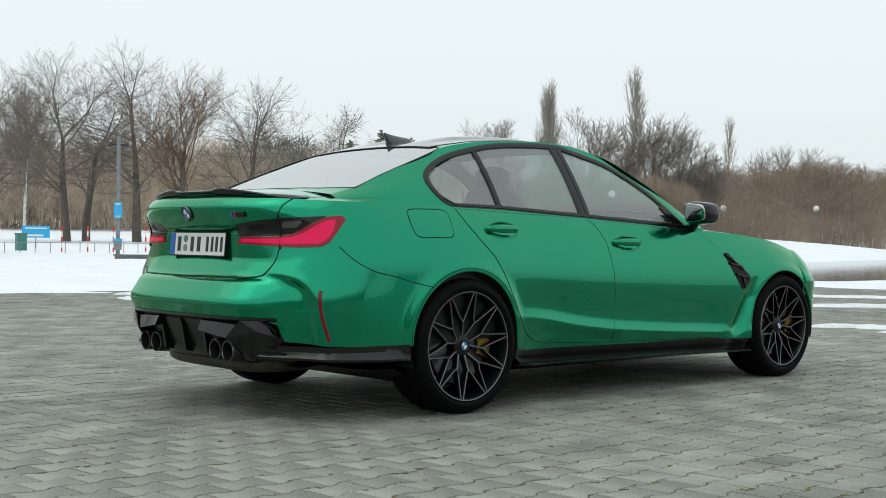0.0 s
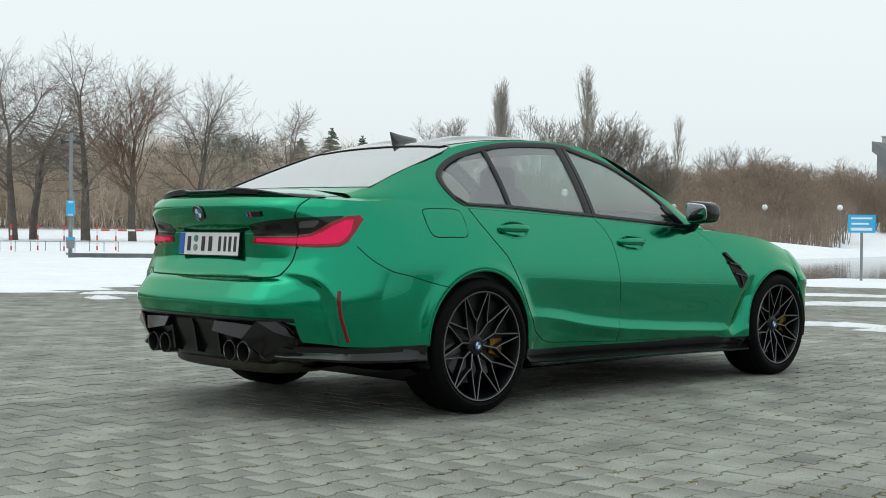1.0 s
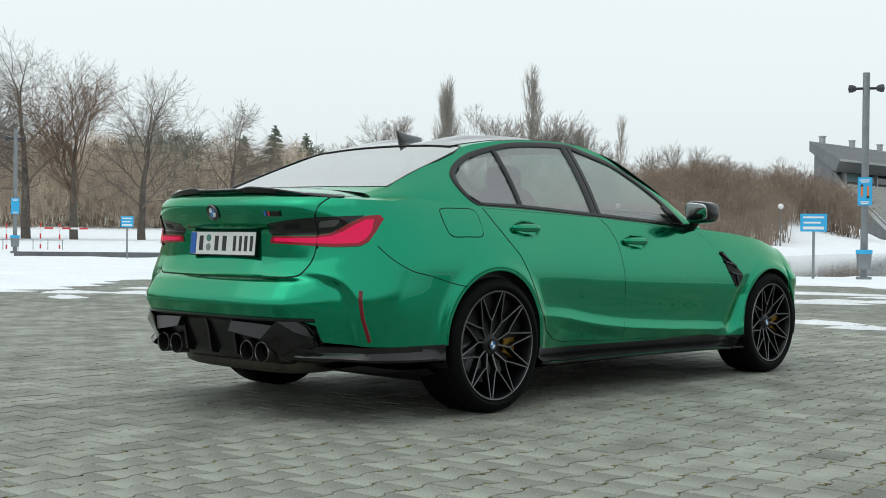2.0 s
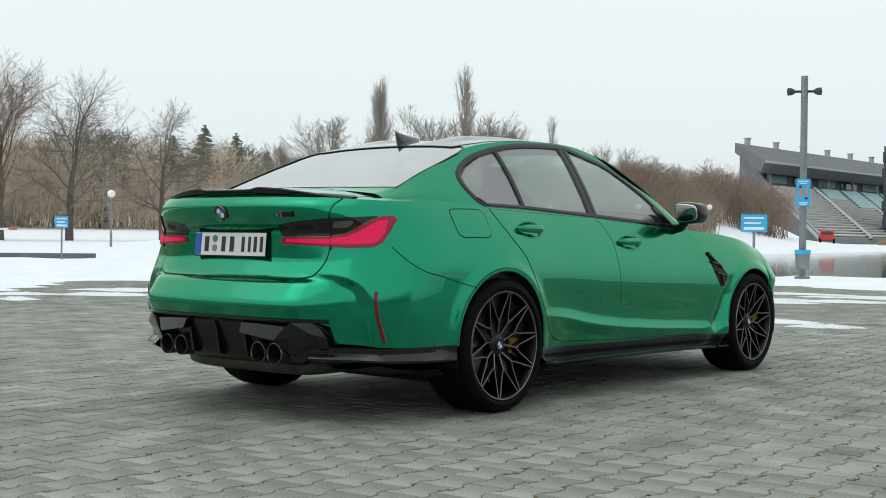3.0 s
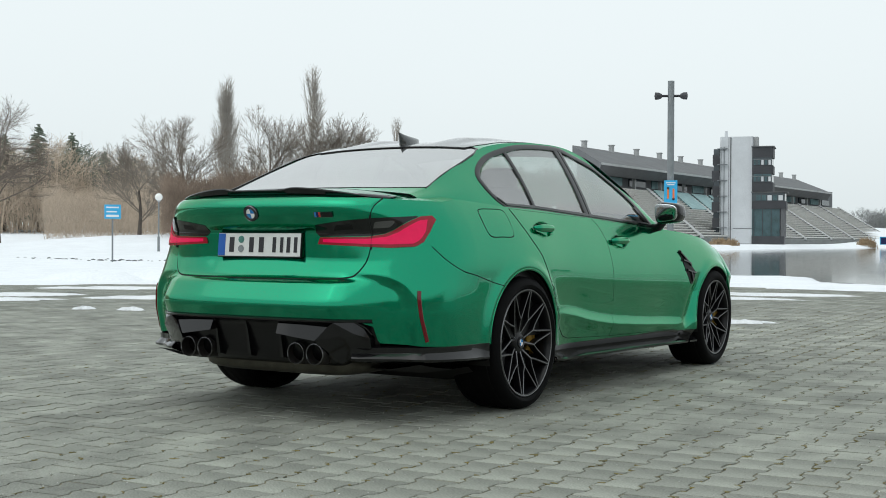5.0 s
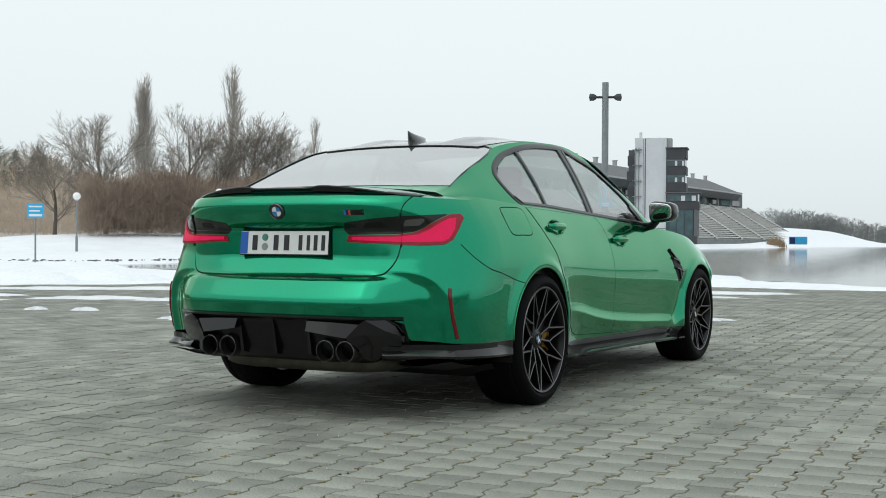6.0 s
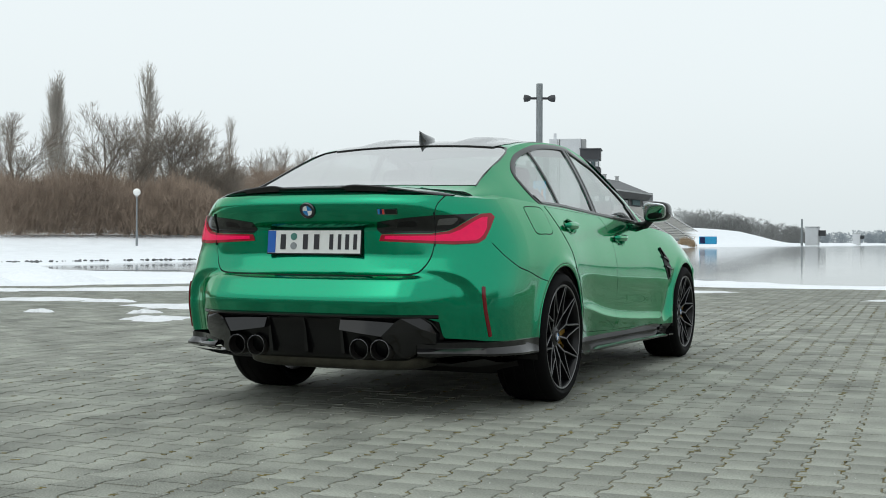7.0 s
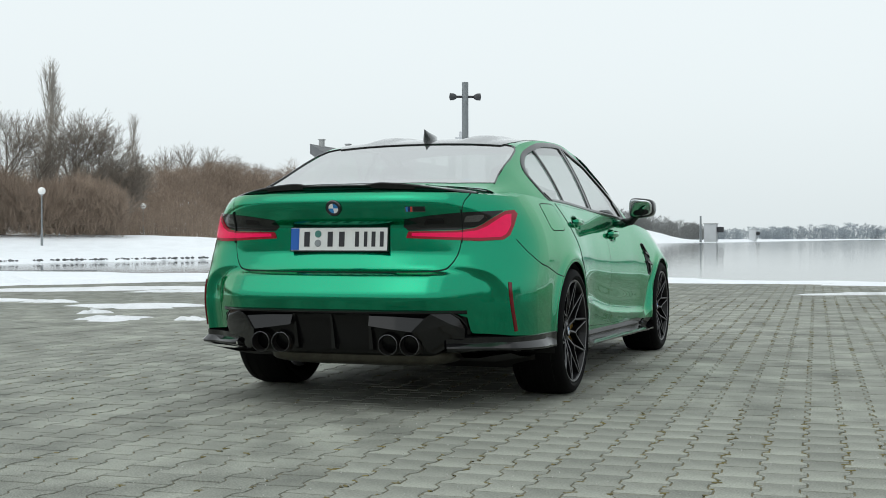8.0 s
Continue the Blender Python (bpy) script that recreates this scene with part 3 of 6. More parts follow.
def fill(fn, poly, lift, out, nu=40, nv=10, inset=0.0, thick=0.0):
    """A panel on a surface inside a polygon of (u, v), in columns along u."""
    us = np.array([q[0] for q in poly])
    lo_u, hi_u = us.min() + inset, us.max() - inset
    rows = []
    stops = np.linspace(lo_u, hi_u, nu)
    steep = [x for (x1, y1), (x2, y2) in zip(poly, poly[1:] + poly[:1]) if abs(y2 - y1) > 5 * abs(x2 - x1) and abs(y2 - y1) > 0.004 for x in (x1 + 0.0003, x2 - 0.0003, x1 - 0.0003, x2 + 0.0003) if lo_u < x < hi_u]
    stops = np.unique(np.round(np.concatenate([stops, steep]), 4))
    spans, tilted = [], []
    for u in stops:
        cut = []
        for (x1, y1), (x2, y2) in zip(poly, poly[1:] + poly[:1]):
            if (x1 <= u) != (x2 <= u):
                cut.append(y1 + (y2 - y1) * (u - x1) / (x2 - x1))
        if len(cut) < 2:
            continue
        a, b = min(cut) + inset, max(cut) - inset
        if b < a:
            a = b = (a + b) / 2
        spans.append((u, a, b))
        rows.append(line_of(fn, u, np.linspace(a, b, nv)))
    pts = np.array(rows)
    step = (hi_u - lo_u) / max(nu - 1, 1)
    for i in range(len(spans)):
        near_by = spans[max(i - 1, 0)], spans[min(i + 1, len(spans) - 1)]
        if any(abs(s[1] - spans[i][1]) > 0.02 or abs(s[2] - spans[i][2]) > 0.02 or 0 < abs(s[0] - spans[i][0]) < step * 0.5 for s in near_by):
            tilted.append(i)
    n = np.cross(np.gradient(pts, axis=0), np.gradient(pts, axis=1))
    size = np.linalg.norm(n, axis=2, keepdims=True)
    good = size[..., 0] > 1e-9
    n = np.where(size > 1e-9, n / np.maximum(size, 1e-12), n[good].mean(axis=0) / np.linalg.norm(n[good].mean(axis=0)))
    for i in tilted:
        u, a, b = spans[i]
        n[i] = normals_of(fn, u, np.linspace(a, b, nv))
    n = n * np.where((n * (np.array(out) - pts)).sum(axis=2, keepdims=True) < 0, -1, 1)
    rows = [list(zip(pr, nr)) for pr, nr in zip(pts, n)]
    g = Geo()
    q = np.cross(pts[1:, :-1] - pts[:-1, :-1], pts[:-1, 1:] - pts[:-1, :-1])
    if (q * n[:-1, :-1]).sum() > 0:
        rows = [list(reversed(r)) for r in rows]
    runs, start = [], 0
    for i in range(1, len(rows) + 1):
        if i == len(rows) or (spans[i][0] - spans[i - 1][0] < 0.003 and max(abs(spans[i][1] - spans[i - 1][1]), abs(spans[i][2] - spans[i - 1][2])) > 0.05):
            if i - start > 1:
                runs.append(rows[start:i])
            start = i
    for run in runs:
        g.grid([[tuple(p + n * lift) for p, n in r] for r in run])
        if thick:
            g.grid([[tuple(p + n * (lift - thick)) for p, n in reversed(r)] for r in run])
            edge = [r[0] for r in run] + run[-1][1:] + [r[-1] for r in reversed(run[:-1])] + list(reversed(run[0][1:-1]))
            edge.append(edge[0])
            g.grid([[tuple(p + n * (lift - thick)), tuple(p + n * lift)] for p, n in edge])
    return g


FAR_R, FAR_B, FAR_T = (9, 1, 1.0), (0, -9, 1.0), (0, 0.5, 12)
DLO = spline([(0.06, 1.043), (-0.005, 1.075), (-0.045, 1.14), (-0.035, 1.20), (0.06, 1.265), (0.22, 1.325), (0.5, 1.383), (0.8, 1.405), (1.02, 1.405), (1.12, 1.388), (1.42, 1.308), (1.70, 1.16), (1.90, 0.995), (1.94, 0.962)], 6, False) + [(1.09, 1.006), (0.4, 1.038)]
REAR_GLASS = spline([(-0.655, -0.47), (-0.63, -0.3), (-0.575, 0.16), (-0.3, 0.165), (0, 0.17), (0.3, 0.165), (0.575, 0.16), (0.63, -0.3), (0.655, -0.47)], 4, False) + [(0.45, -0.535), (0.2, -0.565), (0, -0.57), (-0.2, -0.565), (-0.45, -0.535)]
WINDSCREEN = [(-0.60, 1.32), (0.60, 1.32), (0.70, 1.70), (0.78, 2.06), (-0.78, 2.06), (-0.70, 1.70)]

house_y = np.linspace(-0.62, 2.12, 190)
hg = Geo()
mid_y = (house_y[:-1] + house_y[1:]) / 2
tt26 = (np.linspace(0, 1, 26)[:-1] + np.linspace(0, 1, 26)[1:]) / 2
in_side = inside(np.repeat(mid_y[:, None], 25, 1), (Z_SH(mid_y) - 0.012)[:, None] + (Z_RAIL(mid_y) - Z_SH(mid_y) + 0.012)[:, None] * tt26, DLO)
top_x, top_y = X_RAIL(mid_y)[:, None] * (1 - tt26), np.repeat(mid_y[:, None], 25, 1)
in_top = inside(top_x, top_y, REAR_GLASS) | inside(top_x, top_y, WINDSCREEN)
for k, (y0, y1) in enumerate(zip(house_y[:-1], house_y[1:])):
    tops = np.linspace(0, 1, 26)
    za, zb = [[float(Z_SH(y) - 0.012 + (Z_RAIL(y) - Z_SH(y) + 0.012) * t) for t in tops] for y in (y0, y1)]
    for i in range(25):
        if not in_side[k, i]:
            hg.add([(float(x_house(y0, za[i])), y0, za[i]), (float(x_house(y1, zb[i])), y1, zb[i]), (float(x_house(y1, zb[i + 1])), y1, zb[i + 1]), (float(x_house(y0, za[i + 1])), y0, za[i + 1])], [(0, 1, 2, 3)])
    for i in range(25):
        fa, fb = tops[i], tops[i + 1]
        xs = [float(X_RAIL(y)) * (1 - f) for y, f in ((y0, fa), (y1, fa), (y1, fb), (y0, fb))]
        if not in_top[k, i]:
            hg.add([(x, y, float(z_roof(x, y))) for x, y in zip(xs, (y0, y1, y1, y0))], [(0, 1, 2, 3)])
hg.mirror_x()
bmb = bmesh.new()
me = hg.mesh("roof_frame", M_PAINT, 40)
bmb.from_mesh(me)
bmesh.ops.remove_doubles(bmb, verts=bmb.verts, dist=0.0008)
bmesh.ops.recalc_face_normals(bmb, faces=bmb.faces)
bmb.to_mesh(me)
bmb.free()
smooth(me, 40)
part("roof_frame", me, car, "green pillars and roof rails")
lining = me.copy()
for v in lining.vertices:
    d = Vector((-v.co.x * 0.9, (0.75 - v.co.y) * 0.25, 0.95 - v.co.z)).normalized()
    v.co += d * 0.016
lining.materials.clear()
lining.materials.append(M_LINER)
part("cabin_lining", lining, car, "grey pillar and roof lining")


def shut(name, fn, line, out, closed=True, width=0.006, parent=None, both=True):
    """A dark shut line."""
    me = ribbon(fn, line, width, 0.0012, out, closed, 0.002).mesh(name, M_GAP, 60)
    return both_sides(name, me, (parent or car,) * 2) if both else part(name, me, parent or car)


def flip(me, name):
    """The other side's copy of a mesh."""
    k = [(-v.co.x, v.co.y, v.co.z) for v in me.vertices]
    m2 = bpy.data.meshes.new(name)
    m2.from_pydata(k, [], [tuple(reversed(p.vertices)) for p in me.polygons])
    for m in me.materials:
        m2.materials.append(m)
    smooth(m2, 40)
    return m2


def both_sides(name, me, parents, label=""):
    """A part on the right, and its mirror image on the left."""
    pr, pl = parents
    return part(name, me, pr, label), part(name, flip(me, name), pl, label)


def true_side(me):
    """Gives the outer faces of a flank panel the flank's own normals."""
    co = np.array([v.co for v in me.vertices])
    y, z, e = co[:, 1], co[:, 2], 0.003
    outer = co[:, 0] > x_side(y, z) + 0.0012
    n = np.stack([np.ones(len(y)), -(x_side(y + e, z) - x_side(y - e, z)) / (2 * e), -(x_side(y, z + e) - x_side(y, z - e)) / (2 * e)], 1)
    n /= np.linalg.norm(n, axis=1, keepdims=True)
    give = np.zeros((len(me.loops), 3))
    for p in me.polygons:
        ids = list(p.vertices)
        if outer[ids].all() and p.normal.x > 0.3:
            give[list(p.loop_indices)] = n[ids]
    me.normals_split_custom_set(give.tolist())


# doors with their glass, handles and shut lines
REAR_DOOR = [(0.035, 1.026), (0.082, 0.945), (0.152, 0.862), (0.238, 0.782), (0.302, 0.69), (0.362, 0.58), (0.422, 0.47), (0.482, 0.385), (0.56, 0.333), (0.66, 0.314), (1.232, 0.292), (1.236, 0.50), (1.214, 0.70), (1.178, 0.86), (1.12, 0.95), (1.06, 0.994)]
FRONT_DOOR = [(1.064, 0.994), (1.124, 0.95), (1.182, 0.86), (1.218, 0.70), (1.240, 0.50), (1.236, 0.292), (2.2, 0.278), (2.272, 0.31), (2.302, 0.48), (2.308, 0.62), (2.275, 0.75), (2.19, 0.86), (2.05, 0.932)]
doors = {}
for kind, poly in (("rear_door", REAR_DOOR), ("front_door", FRONT_DOOR)):
    line = dense(poly, 0.015)
    panel = fill(on_side, line, 0.0022, FAR_R, 120, 70, 0.001, 0.004).mesh(kind, M_PAINT, 40)
    bmb = bmesh.new()
    bmb.from_mesh(panel)
    punch(bmb)
    bmb.to_mesh(panel)
    bmb.free()
    smooth(panel, 40)
    true_side(panel)
    doors[kind] = both_sides(kind, panel, (car, car), "green " + kind.replace("_", " ") + " panel")
    shut("shut_line", on_side, line, FAR_R, True, 0.005)

for kind, (yc, zc) in HANDLES.items():
    rows = []
    for t in np.linspace(0, 1, 10):
        sc, deep = 1 - 0.85 * t ** 1.3, 0.0036 - 0.034 * math.sin(t * math.pi / 2)
        ring = [(yc + 0.121 * sc * math.cos(a), zc + 0.047 * sc * math.sin(a)) for a in np.linspace(0, 2 * math.pi, 37)]
        rows.append([(float(x_side(y, z)) + deep, y, z) for y, z in ring])
    g = Geo().grid(rows)
    g.add(rows[-1][:-1], [tuple(range(36))])
    both_sides("handle_recess", g.mesh("handle_recess", M_PAINT, 50), doors[kind], "hollow round handle recess")
    bar, x0 = Geo(), float(x_side(yc, zc))
    ys = np.linspace(-0.128, 0.112, 15)
    rows = []
    for d in ys:
        q = math.sqrt(max(0, 1 - ((d + 0.008) / 0.121) ** 2))
        rr = 0.003 + 0.019 * q ** 0.7
        rows.append([(float(x_side(yc + d, zc)) + 0.026 * min(1, q * 1.6) + 0.012 * math.cos(a) * rr / 0.022, yc + d, zc + 0.007 + rr * math.sin(a)) for a in np.linspace(0, 2 * math.pi, 13)])
    bar.grid(rows)
    both_sides("door_handle", bar.mesh("door_handle", M_PAINT, 60), doors[kind], "green pull handle")

PANES = {
    "quarter_window": ([(0.06, 1.055), (0.005, 1.085), (-0.022, 1.14), (-0.015, 1.195), (0.07, 1.25), (0.22, 1.31), (0.345, 1.338), (0.375, 1.05)], car),
    "rear_side_window": ([(0.415, 1.05), (0.385, 1.345), (0.5, 1.372), (0.8, 1.393), (0.955, 1.395), (1.03, 1.02)], None),
    "front_side_window": ([(1.125, 1.018), (1.06, 1.388), (1.12, 1.375), (1.41, 1.295), (1.69, 1.148), (1.86, 0.995), (1.89, 0.978)], None),
}
for kind, (poly, where) in PANES.items():
    pr = {"quarter_window": (car, car), "rear_side_window": doors["rear_door"], "front_side_window": doors["front_door"]}[kind]
    pane = fill(on_side, dense(poly, 0.02), -0.005, FAR_R, 36, 14).mesh(kind, M_GLASS, 60)
    for ob in both_sides(kind, pane, pr, "tinted " + kind.replace("_", " ")):
        ob.visible_shadow = False
trim = ribbon(on_side, dense(DLO, 0.02), 0.034, 0.004, FAR_R)
both_sides("window_trim", trim.mesh("window_trim", M_GLOSSBLK, 50), (car, car), "gloss black window surround")
rub = ribbon(on_side, dense([(0.0, 1.08), (0.06, 1.046), (0.4, 1.040), (1.09, 1.008), (1.95, 0.963)], 0.03, False), 0.016, 0.008, FAR_R, False)
both_sides("belt_moulding", rub.mesh("belt_moulding", M_GLOSSBLK, 50), (car, car))
for line, w in (([(0.395, 1.045), (0.365, 1.345)], 0.036), ([(1.078, 1.010), (1.007, 1.400)], 0.094), ([(1.90, 0.97), (1.78, 1.085)], 0.05)):
    g = ribbon(on_side, dense(line, 0.02, False), w, 0.003, FAR_R, False)
    both_sides("window_pillar", g.mesh("window_pillar", M_GLOSSBLK, 50), (car, car))
gap = ribbon(on_side, dense([(1.087, 1.012), (1.016, 1.398)], 0.02, False), 0.006, 0.0045, FAR_R, False)
both_sides("pillar_gap", gap.mesh("pillar_gap", M_GAP, 50), (car, car))

# rear window, windscreen and roof skin
rg = fill(on_top, dense(REAR_GLASS, 0.03), -0.004, FAR_T, 60, 24)
part("rear_window", rg.mesh("rear_window", M_GLASSR, 60), car, "tinted rear window with a black border").visible_shadow = False
part("rear_window_border", ribbon(on_top, dense(REAR_GLASS, 0.03), 0.009, 0.002, FAR_T).mesh("rear_window_border", M_GLOSSBLK, 50), car)
ws = fill(on_top, dense(WINDSCREEN, 0.03), -0.004, FAR_T, 50, 20)
part("windscreen", ws.mesh("windscreen", M_GLASS, 60), car).visible_shadow = False
part("windscreen_border", ribbon(on_top, dense(WINDSCREEN, 0.03), 0.05, 0.002, FAR_T).mesh("windscreen_border", M_GLOSSBLK, 50), car)
ROOF = spline([(-0.50, 0.16), (-0.2, 0.172), (0.2, 0.172), (0.50, 0.16)], 6, False) + [(0.545, 0.3), (0.56, 0.8), (0.56, 1.3), (-0.56, 1.3), (-0.56, 0.8), (-0.545, 0.3)]


def on_roof(x, y):
    """The roof skin with its two long raised flutes."""
    k = math.exp(-((abs(x) - 0.30) / 0.09) ** 4) * min(1, max(0, (y - 0.22) / 0.25)) * min(1, max(0, (1.25 - y) / 0.3))
    return (float(x), float(y), float(z_roof(x, y)) + 0.022 * k)


part("roof_panel", fill(on_roof, dense(ROOF, 0.03), 0.003, FAR_T, 70, 40, 0, 0.006).mesh("roof_panel", M_CARBON, 50), car, "black carbon roof with raised flutes")
fin = Geo()
fin_rows = []
for t in np.linspace(0, 1, 14):
    w, h0 = 0.034 * (1 - 0.85 * t ** 1.4) * (1 - 0.6 * t ** 6) + 0.003, 0.047 * t
    y0, y1 = 0.268 - 0.020 * t, 0.46 - 0.150 * t ** 3.0
    fin_rows.append([(w * math.sin(a) * (0.75 + 0.25 * math.cos(a)), (y0 + y1) / 2 - (y1 - y0) / 2 * math.cos(a), h0 + (1 - t) * (0.014 + float(z_roof(0, (y0 + y1) / 2 - (y1 - y0) / 2 * math.cos(a)))) + t * float(z_roof(0, 0.40)) - 0.006 * t * math.cos(a) * -1) for a in np.linspace(0, 2 * math.pi, 21)])
fin_rows.insert(0, [(x, y, z - 0.03) for x, y, z in fin_rows[0]])
fin.grid(fin_rows)
fin.add(fin_rows[-1][:-1], [tuple(range(20))])
part("antenna_fin", fin.mesh("antenna_fin", M_FIN, 50), car, "glossy shark-fin antenna")

# boot lid, spoiler and seams
half_seam = [(0.645, 1.055), (0.622, 0.985), (0.617, 0.86), (0.603, 0.765), (0.572, 0.705), (0.53, 0.681), (0.40, 0.674), (0.0, 0.672)]
lid_line = spline(half_seam, 5, False)
lid_line = lid_line + [(-x, z) for x, z in reversed(lid_line[:-1])]
shut("shut_line", on_back, dense(lid_line, 0.02, False), FAR_B, False, 0.008, None, False)
lid_poly = dense(lid_line + [(-0.4, 1.062), (-0.2, 1.072), (0.2, 1.072), (0.4, 1.062)], 0.02)
lid = part("boot_lid", fill(on_back, lid_poly, 0.0022, FAR_B, 120, 44, 0.004, 0.004).mesh("boot_lid", M_PAINT, 40), car, "green boot lid")


def on_deck(x, y):
    """The bonnet's or boot's upper skin."""
    p = deck_tree.ray_cast(Vector((x, y, 3.0)), Vector((0, 0, -1)))[0]
    return (float(x), float(y), p.z if p else 1.0)


shut("shut_line", on_deck, dense([(0.640, -0.80), (0.650, -0.70), (0.656, -0.60)], 0.03, False), FAR_T, False, 0.003)
sp = []
for x in np.linspace(-0.66, 0.66, 141):
    a = abs(x)
    ye = float(y_back(x, 1.062)) + 0.018
    step = 1 / (1 + math.exp(-(a - 0.185) / 0.012))
    top = 1.1005 + 0.0105 * step - 0.056 * max(0, (a - 0.22) / 0.44) ** 1.6
    end = max(0.0, min(1, (0.662 - a) / 0.06)) ** 0.5
    fy = ye + 0.03 + 0.10 * end
    base = on_deck(x, fy)[2]
    low = float(1.080 - 0.027 * (a / 0.66) ** 2)
    sp.append([(x, fy, base - 0.004), (x, fy - 0.01, base + 0.002 * end), (x, ye + 0.03, max(base + 0.003, 0.6 * top + 0.4 * base)), (x, ye - 0.008, max(top, low + 0.008)), (x, ye - 0.013, max(top - 0.005, low + 0.004)), (x, ye - 0.006, low + 0.004), (x, ye + 0.012, low - 0.006), (x, ye + 0.04, low - 0.008)])
part("boot_spoiler", Geo().grid(sp).mesh("boot_spoiler", M_GLOSSBLK, 40), car, "gloss black boot lip spoiler with a stepped middle")
shut("shut_line", on_side, dense(spline([(-0.70, 0.83), (-0.64, 0.765), (-0.55, 0.715), (-0.44, 0.690), (-0.30, 0.655), (-0.200, 0.632)], 6, False), 0.02, False), FAR_R, False, 0.0045)
FLAP = spline([(-0.268, 1.016), (-0.16, 1.020), (-0.060, 1.018), (-0.032, 0.995), (-0.032, 0.93), (-0.048, 0.882), (-0.16, 0.878), (-0.262, 0.881), (-0.290, 0.93), (-0.292, 0.995)], 4)
flap_line = dense(FLAP, 0.012)
shut("shut_line", on_side, flap_line, FAR_R, True, 0.005, None, False)
part("fuel_flap", fill(on_side, flap_line, 0.0012, FAR_R, 30, 12, 0.003, 0.003).mesh("fuel_flap", M_PAINT, 40), car)

# lamps
RED = [(0.352, 0.838), (0.362, 0.870), (0.60, 0.874), (0.67, 0.886), (0.705, 0.905), (0.785, 0.970), (0.812, 0.974), (0.826, 0.955), (0.822, 0.90), (0.812, 0.85), (0.79, 0.829), (0.70, 0.823), (0.60, 0.827)]
SMOKE = [(0.335, 0.895), (0.35, 0.93), (0.48, 0.948), (0.62, 0.962), (0.72, 0.968), (0.786, 0.973), (0.705, 0.908), (0.67, 0.889), (0.60, 0.877), (0.362, 0.873)]
lens = fill(on_back, dense(SMOKE, 0.012), 0.004, FAR_B, 60, 10, 0, 0.02).mesh("tail_lamp", M_SMOKE, 40)
lamps = both_sides("tail_lamp", lens, (car, car), "smoked tail lamp with a red L-shaped bar")
both_sides("red_lens", fill(on_back, dense(RED, 0.012), 0.008, FAR_B, 70, 10, 0, 0.024).mesh("red_lens", M_REDLENS, 40), lamps, "bright red lens bar")
glint = fill(on_back, dense([(0.44, 0.905), (0.455, 0.928), (0.535, 0.935), (0.545, 0.912)], 0.01), 0.0048, FAR_B, 14, 5).mesh("lamp_reflector", M_PLASTIC, 40)
both_sides("lamp_reflector", glint, lamps, "dim chrome reflector strip")
inner = fill(on_back, dense([(0.625, 0.915), (0.635, 0.945), (0.70, 0.951), (0.715, 0.948), (0.69, 0.918)], 0.01), 0.0048, FAR_B, 14, 5).mesh("indicator", M_CHROME, 40)
both_sides("indicator", inner, lamps, "pale turn signal strip")
LITE = [(0.375, 0.848), (0.378, 0.862), (0.60, 0.864), (0.68, 0.874), (0.722, 0.895), (0.786, 0.952), (0.806, 0.955), (0.810, 0.90), (0.80, 0.858), (0.78, 0.842), (0.70, 0.838), (0.60, 0.840)]
both_sides("light_bar", fill(on_back, dense(LITE, 0.012), 0.0095, FAR_B, 60, 8, 0, 0.004).mesh("light_bar", M_REDLIT, 40), lamps, "glowing red light bar")
gapl = ribbon(on_back, dense([(0.618, 0.815), (0.618, 0.975)], 0.01, False), 0.006, 0.0095, FAR_B, False)
both_sides("lamp_gap", gapl.mesh("lamp_gap", M_GAP, 50), lamps)
refl = ribbon(on_back, dense([(0.836, 0.622), (0.844, 0.54), (0.851, 0.45), (0.855, 0.385)], 0.01, False), 0.020, 0.007, (9, -9, 0.5), False).mesh("reflector", M_REDDARK, 40)
both_sides("reflector", refl, (car, car), "slim upright dark red reflector")

# plate, badges
plate = part("number_plate", Geo().box((0, 0, 0), (0.52, 0.010, 0.112), 0, 0.0).mesh("number_plate", M_PLATE, 30), car, "white licence plate with a blue end band", pose(0, float(y_back(0, 0.833)) - 0.012, 0.833, -5))
edge = Geo()
for c, s in (((0, 0.002, 0.0575), (0.528, 0.010, 0.004)), ((0, 0.002, -0.0585), (0.528, 0.010, 0.006)), ((-0.262, 0.002, 0), (0.004, 0.010, 0.112)), ((0.262, 0.002, 0), (0.004, 0.010, 0.112))):
    edge.box(c, s)
part("plate_frame", edge.mesh("plate_frame", M_PLASTIC, 30), plate)
part("plate_band", Geo().box((-0.238, -0.006, 0), (0.044, 0.003, 0.108)).mesh("plate_band", M_PLATEBLUE, 30), plate, "blue end band")
for x, w in ((-0.172, 0.058), (-0.045, 0.054), (0.018, 0.058), (0.100, 0.040), (0.146, 0.034), (0.188, 0.040), (0.232, 0.038)):
    part("plate_bar", Geo().box((x, -0.0065, 0), (w * 0.5, 0.003, 0.074)).mesh("plate_bar", M_BLACKP, 30), plate)
for z, m in ((0.026, M_GREENM), (-0.020, M_STEEL)):
    part("plate_seal", Geo().lathe([(0.0, -0.0085), (0.017, -0.0085), (0.018, -0.005)], 24, "y", (-0.112, 0, z)).mesh("plate_seal", m, 30), plate)


